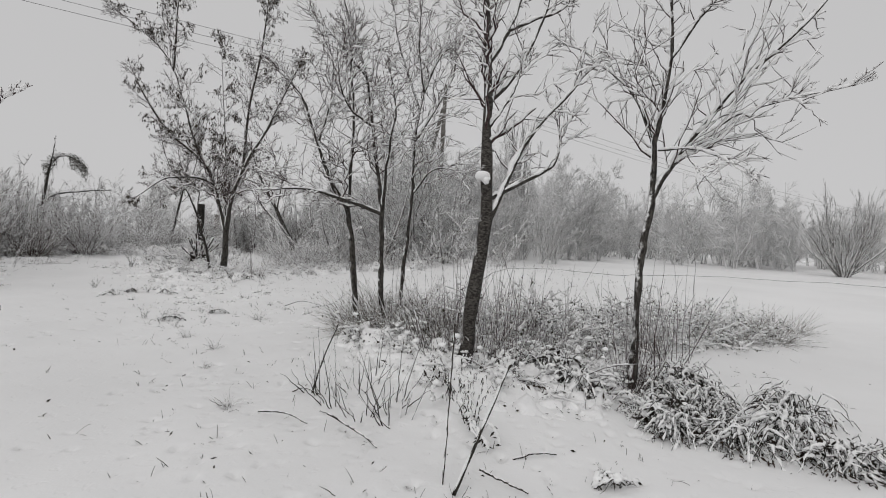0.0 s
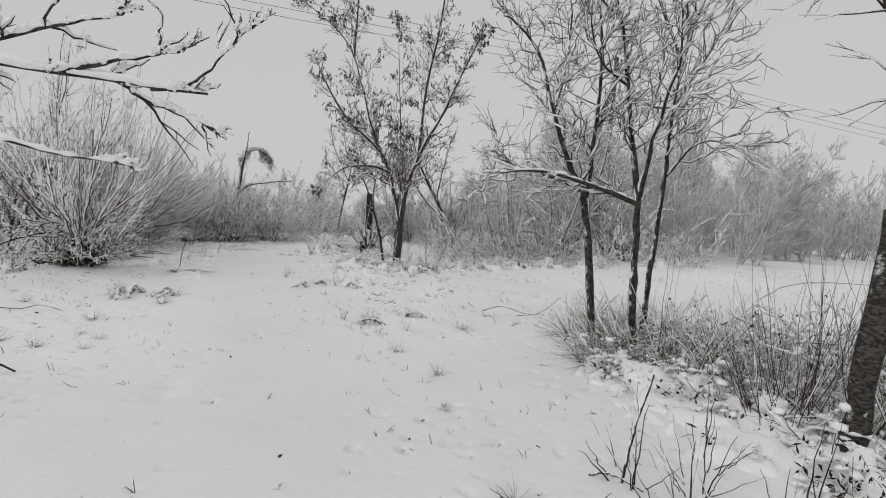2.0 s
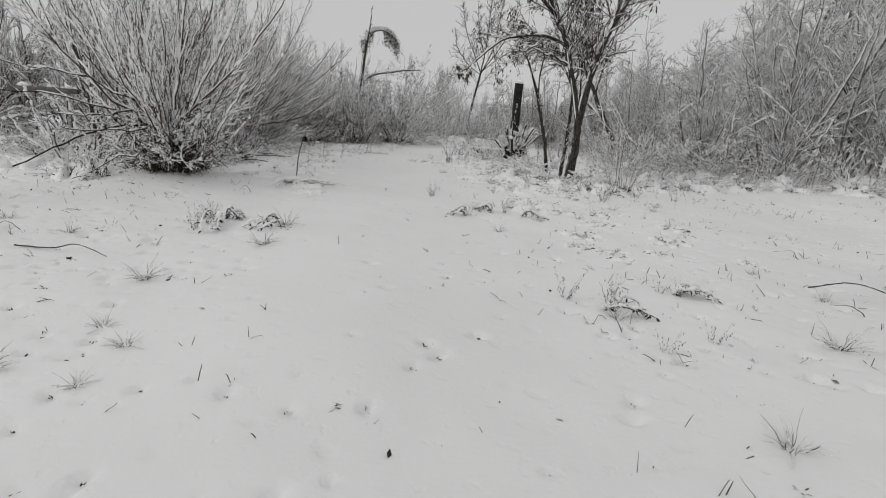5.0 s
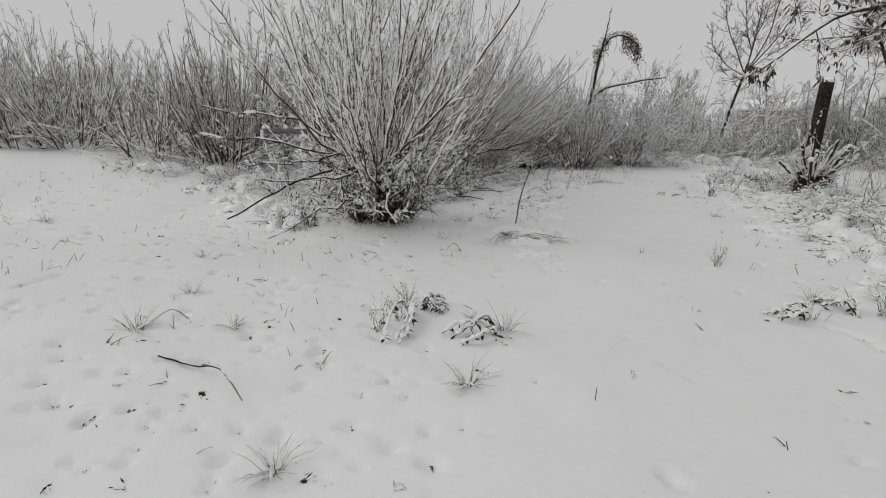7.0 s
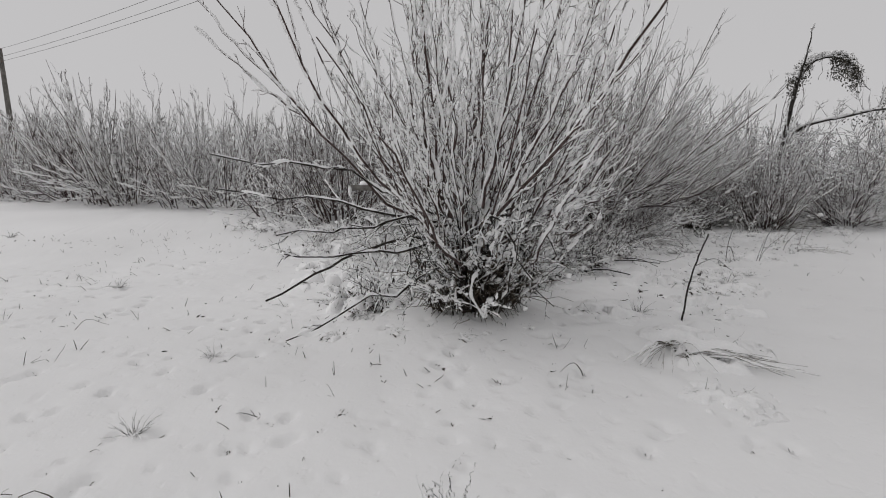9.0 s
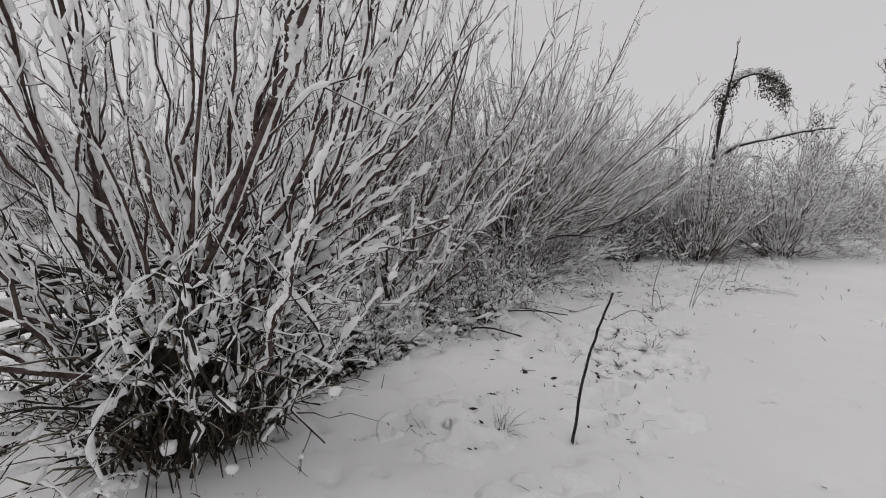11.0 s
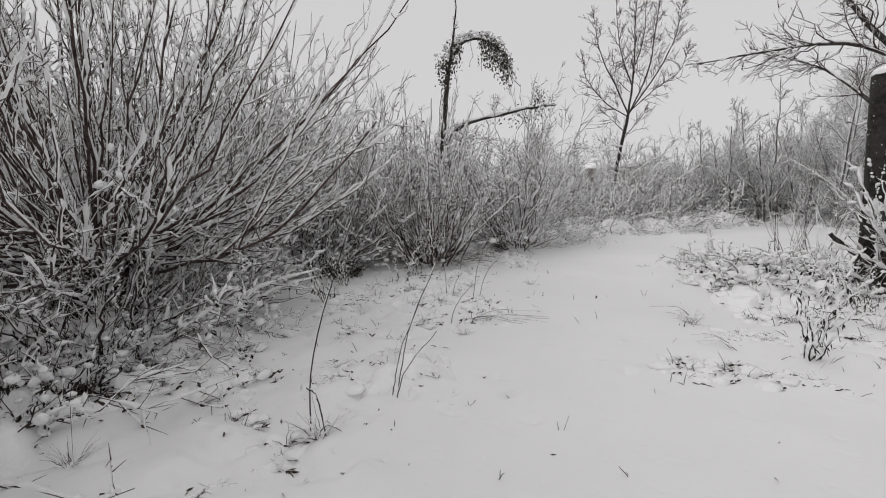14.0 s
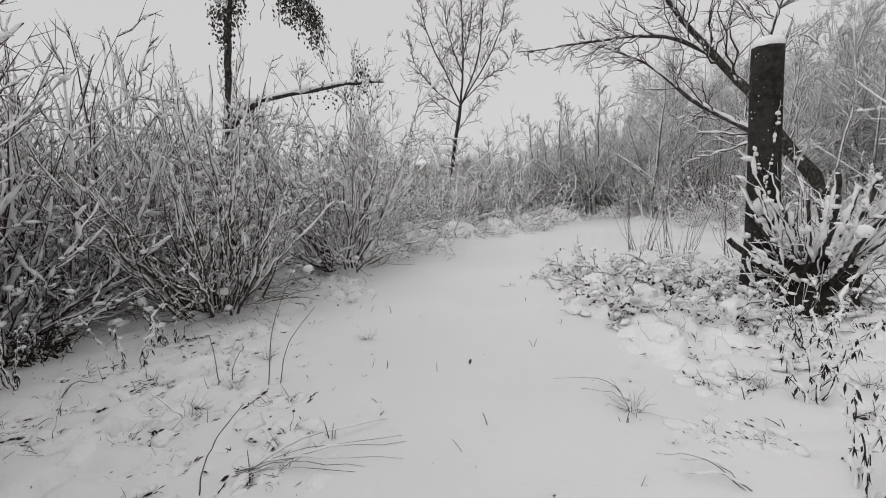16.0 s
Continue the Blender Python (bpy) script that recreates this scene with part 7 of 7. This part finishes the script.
clods = [(-6.81, 7.47, 0.035), (-1.8, 6.36, 0.04), (-7.92, 5.45, 0.055), (-8.9, 8.6, 0.04), (-10.9, 9.9, 0.07), (-10.75, 10.05, 0.06), (-7.4, 5.1, 0.04), (-9.3, 6.6, 0.04), (-8.5, 5.94, 0.05), (-8.1, 6.52, 0.05),
         (-9.02, 7.37, 0.035), (-8.72, 7.08, 0.035), (-9.39, 7.95, 0.04), (-7.55, 7.15, 0.06), (-7.47, 7.1, 0.045), (-7.0, 5.77, 0.05), (-7.08, 5.7, 0.035), (-8.6, 5.98, 0.035), (-8.18, 5.12, 0.04), (-7.57, 4.86, 0.04), (-7.32, 6.76, 0.04), (-6.82, 5.98, 0.03), (-5.11, 5.28, 0.03), (-7.2, 5.62, 0.03),
         (-2.15, 5.25, 0.04), (-1.32, 5.33, 0.045), (-2.81, 6.34, 0.03), (-3.4, 5.9, 0.03), (-10.67, 9.5, 0.06), (-10.55, 9.62, 0.05), (-11.4, 11.24, 0.04), (-9.9, 9.9, 0.035), (-6.6, 4.6, 0.04), (-10.26, 3.88, 0.05), (-11.5, 3.8, 0.06), (-12.9, 2.9, 0.07), (-6.1, 8.3, 0.035), (-4.9, 8.6, 0.035), (-5.4, 9.4, 0.04)]
for x, y, size in clods:
    ob = thing("earth_clod", x, y, "dark clod of earth and leaves showing through snow", "clod", "clods in the snow")
    a = seat.uniform(0, 2 * math.pi)
    along = np.array([math.cos(a), math.sin(a), 0.0])
    bits = Geo().lumps(np.outer([-0.35, 0.0, 0.35], along) * size + [0, 0, -0.006], np.array([0.26, 0.34, 0.22]) * size, 0.5)
    part("body", bits, SOIL_AND_SHADE, ob)
    wisp = np.outer(rng.uniform(-1, 1, 7), along) * size + rng.normal(size=(7, 3)) * np.array([0.012, 0.012, 0.002])
    part("litter", Geo().leaves(wisp + [0, 0, 0.004], along + rng.normal(size=(7, 3)) * 0.5, rng.uniform(0.002, 0.004, 7), rng.uniform(0.02, 0.045, 7)), DRY_LEAF, ob, "dead blades beside the clod")

# ---- power line ----
def power_pole(x, y, height, strut):
    ob = thing("utility_pole", x, y, "tall weathered wooden utility pole with insulators", "utility pole", "utility poles")
    z0 = ob.location.z
    part("pole", turned([(-0.2, 0.16, 0, 0), (height * 0.5, 0.14, 0, 0), (height, 0.11, 0, 0)], 16, 0.02), WOOD_POLE, ob)
    if strut:
        q = np.array([[(-2.0, -0.6, -0.2), (-1.0, -0.3, height * 0.42), (-0.08, 0, height * 0.86)]])
        part("strut", Geo().tubes(q, np.array([[0.14, 0.125, 0.11]]), 14), WOOD_POLE, ob, "leaning wooden strut")
    for k in range(3):
        s = (-1) ** k
        zz = height - 0.25 - 0.35 * k
        hook_line = smooth_line([(0, 0, zz), (0.22 * s, 0.12 * s, zz - 0.04), (0.26 * s, 0.14 * s, zz + 0.12)], 8)
        bracket = part("bracket", Geo().tubes(hook_line[None], np.full((1, 8), 0.014), 6), WIRE, ob)
        part("insulator", Geo().tubes(np.array([[(0.26 * s, 0.14 * s, zz + 0.10), (0.26 * s, 0.14 * s, zz + 0.16), (0.26 * s, 0.14 * s, zz + 0.22)]]), np.array([[0.045, 0.05, 0.025]]), 10), CERAMIC, bracket, "brown ceramic insulator")
    return [(x + 0.26 * (-1) ** k, y + 0.14 * (-1) ** k, z0 + height - 0.08 - 0.35 * k) for k in range(3)]


ends_l = power_pole(-43.1, -10.4, 8.4, False)
ends_r = power_pole(-0.5, 28.5, 10.4, True)
ends_f = power_pole(95.0, 74.0, 8.6, False)
for one, two, sag in ((ends_l, ends_r, 0.9), (ends_r, ends_f, 2.9)):
    for a, b in zip(one, two):
        s = np.linspace(0, 1, 40)
        q = np.array(a) * (1 - s)[:, None] + np.array(b) * s[:, None]
        q[:, 2] -= 4 * sag * s * (1 - s)
        ob = new("power_line", Geo().tubes(q[None], np.full((1, 40), 0.009), 5).mesh("power_line", WIRE))
        tagged(ob, "thin overhead wire strung between utility poles", "power line", "power lines")

# ---- a far shed beyond the scrub ----
shed = thing("shed", -26.4, 59.7, "low far shed with a snow-covered roof behind the trees", "shed")
def box(w, d, h, z=0.0):
    v = [(sx * w / 2, sy * d / 2, z + sz * h) for sz in (0, 1) for sy in (-1, 1) for sx in (-1, 1)]
    return Geo().add(v, quads=[(0, 2, 3, 1), (4, 5, 7, 6), (0, 1, 5, 4), (2, 6, 7, 3), (0, 4, 6, 2), (1, 3, 7, 5)])


part("wall", box(5.0, 3.6, 2.9), WALL, shed, smooth=False)
roof = Geo().add([(-2.8, -2.1, 2.8), (2.8, -2.1, 2.8), (2.8, 0, 3.7), (-2.8, 0, 3.7), (-2.8, 2.1, 2.8), (2.8, 2.1, 2.8),
                  (-2.8, -2.1, 3.0), (2.8, -2.1, 3.0), (2.8, 0, 3.92), (-2.8, 0, 3.92), (-2.8, 2.1, 3.0), (2.8, 2.1, 3.0)],
                 quads=[(6, 7, 8, 9), (9, 8, 11, 10), (0, 3, 2, 1), (3, 4, 5, 2), (0, 1, 7, 6), (4, 10, 11, 5), (1, 2, 8, 7), (2, 5, 11, 8), (0, 6, 9, 3), (3, 9, 10, 4)])
part("roof", roof, SNOW, shed, "roof under thick snow", smooth=False)
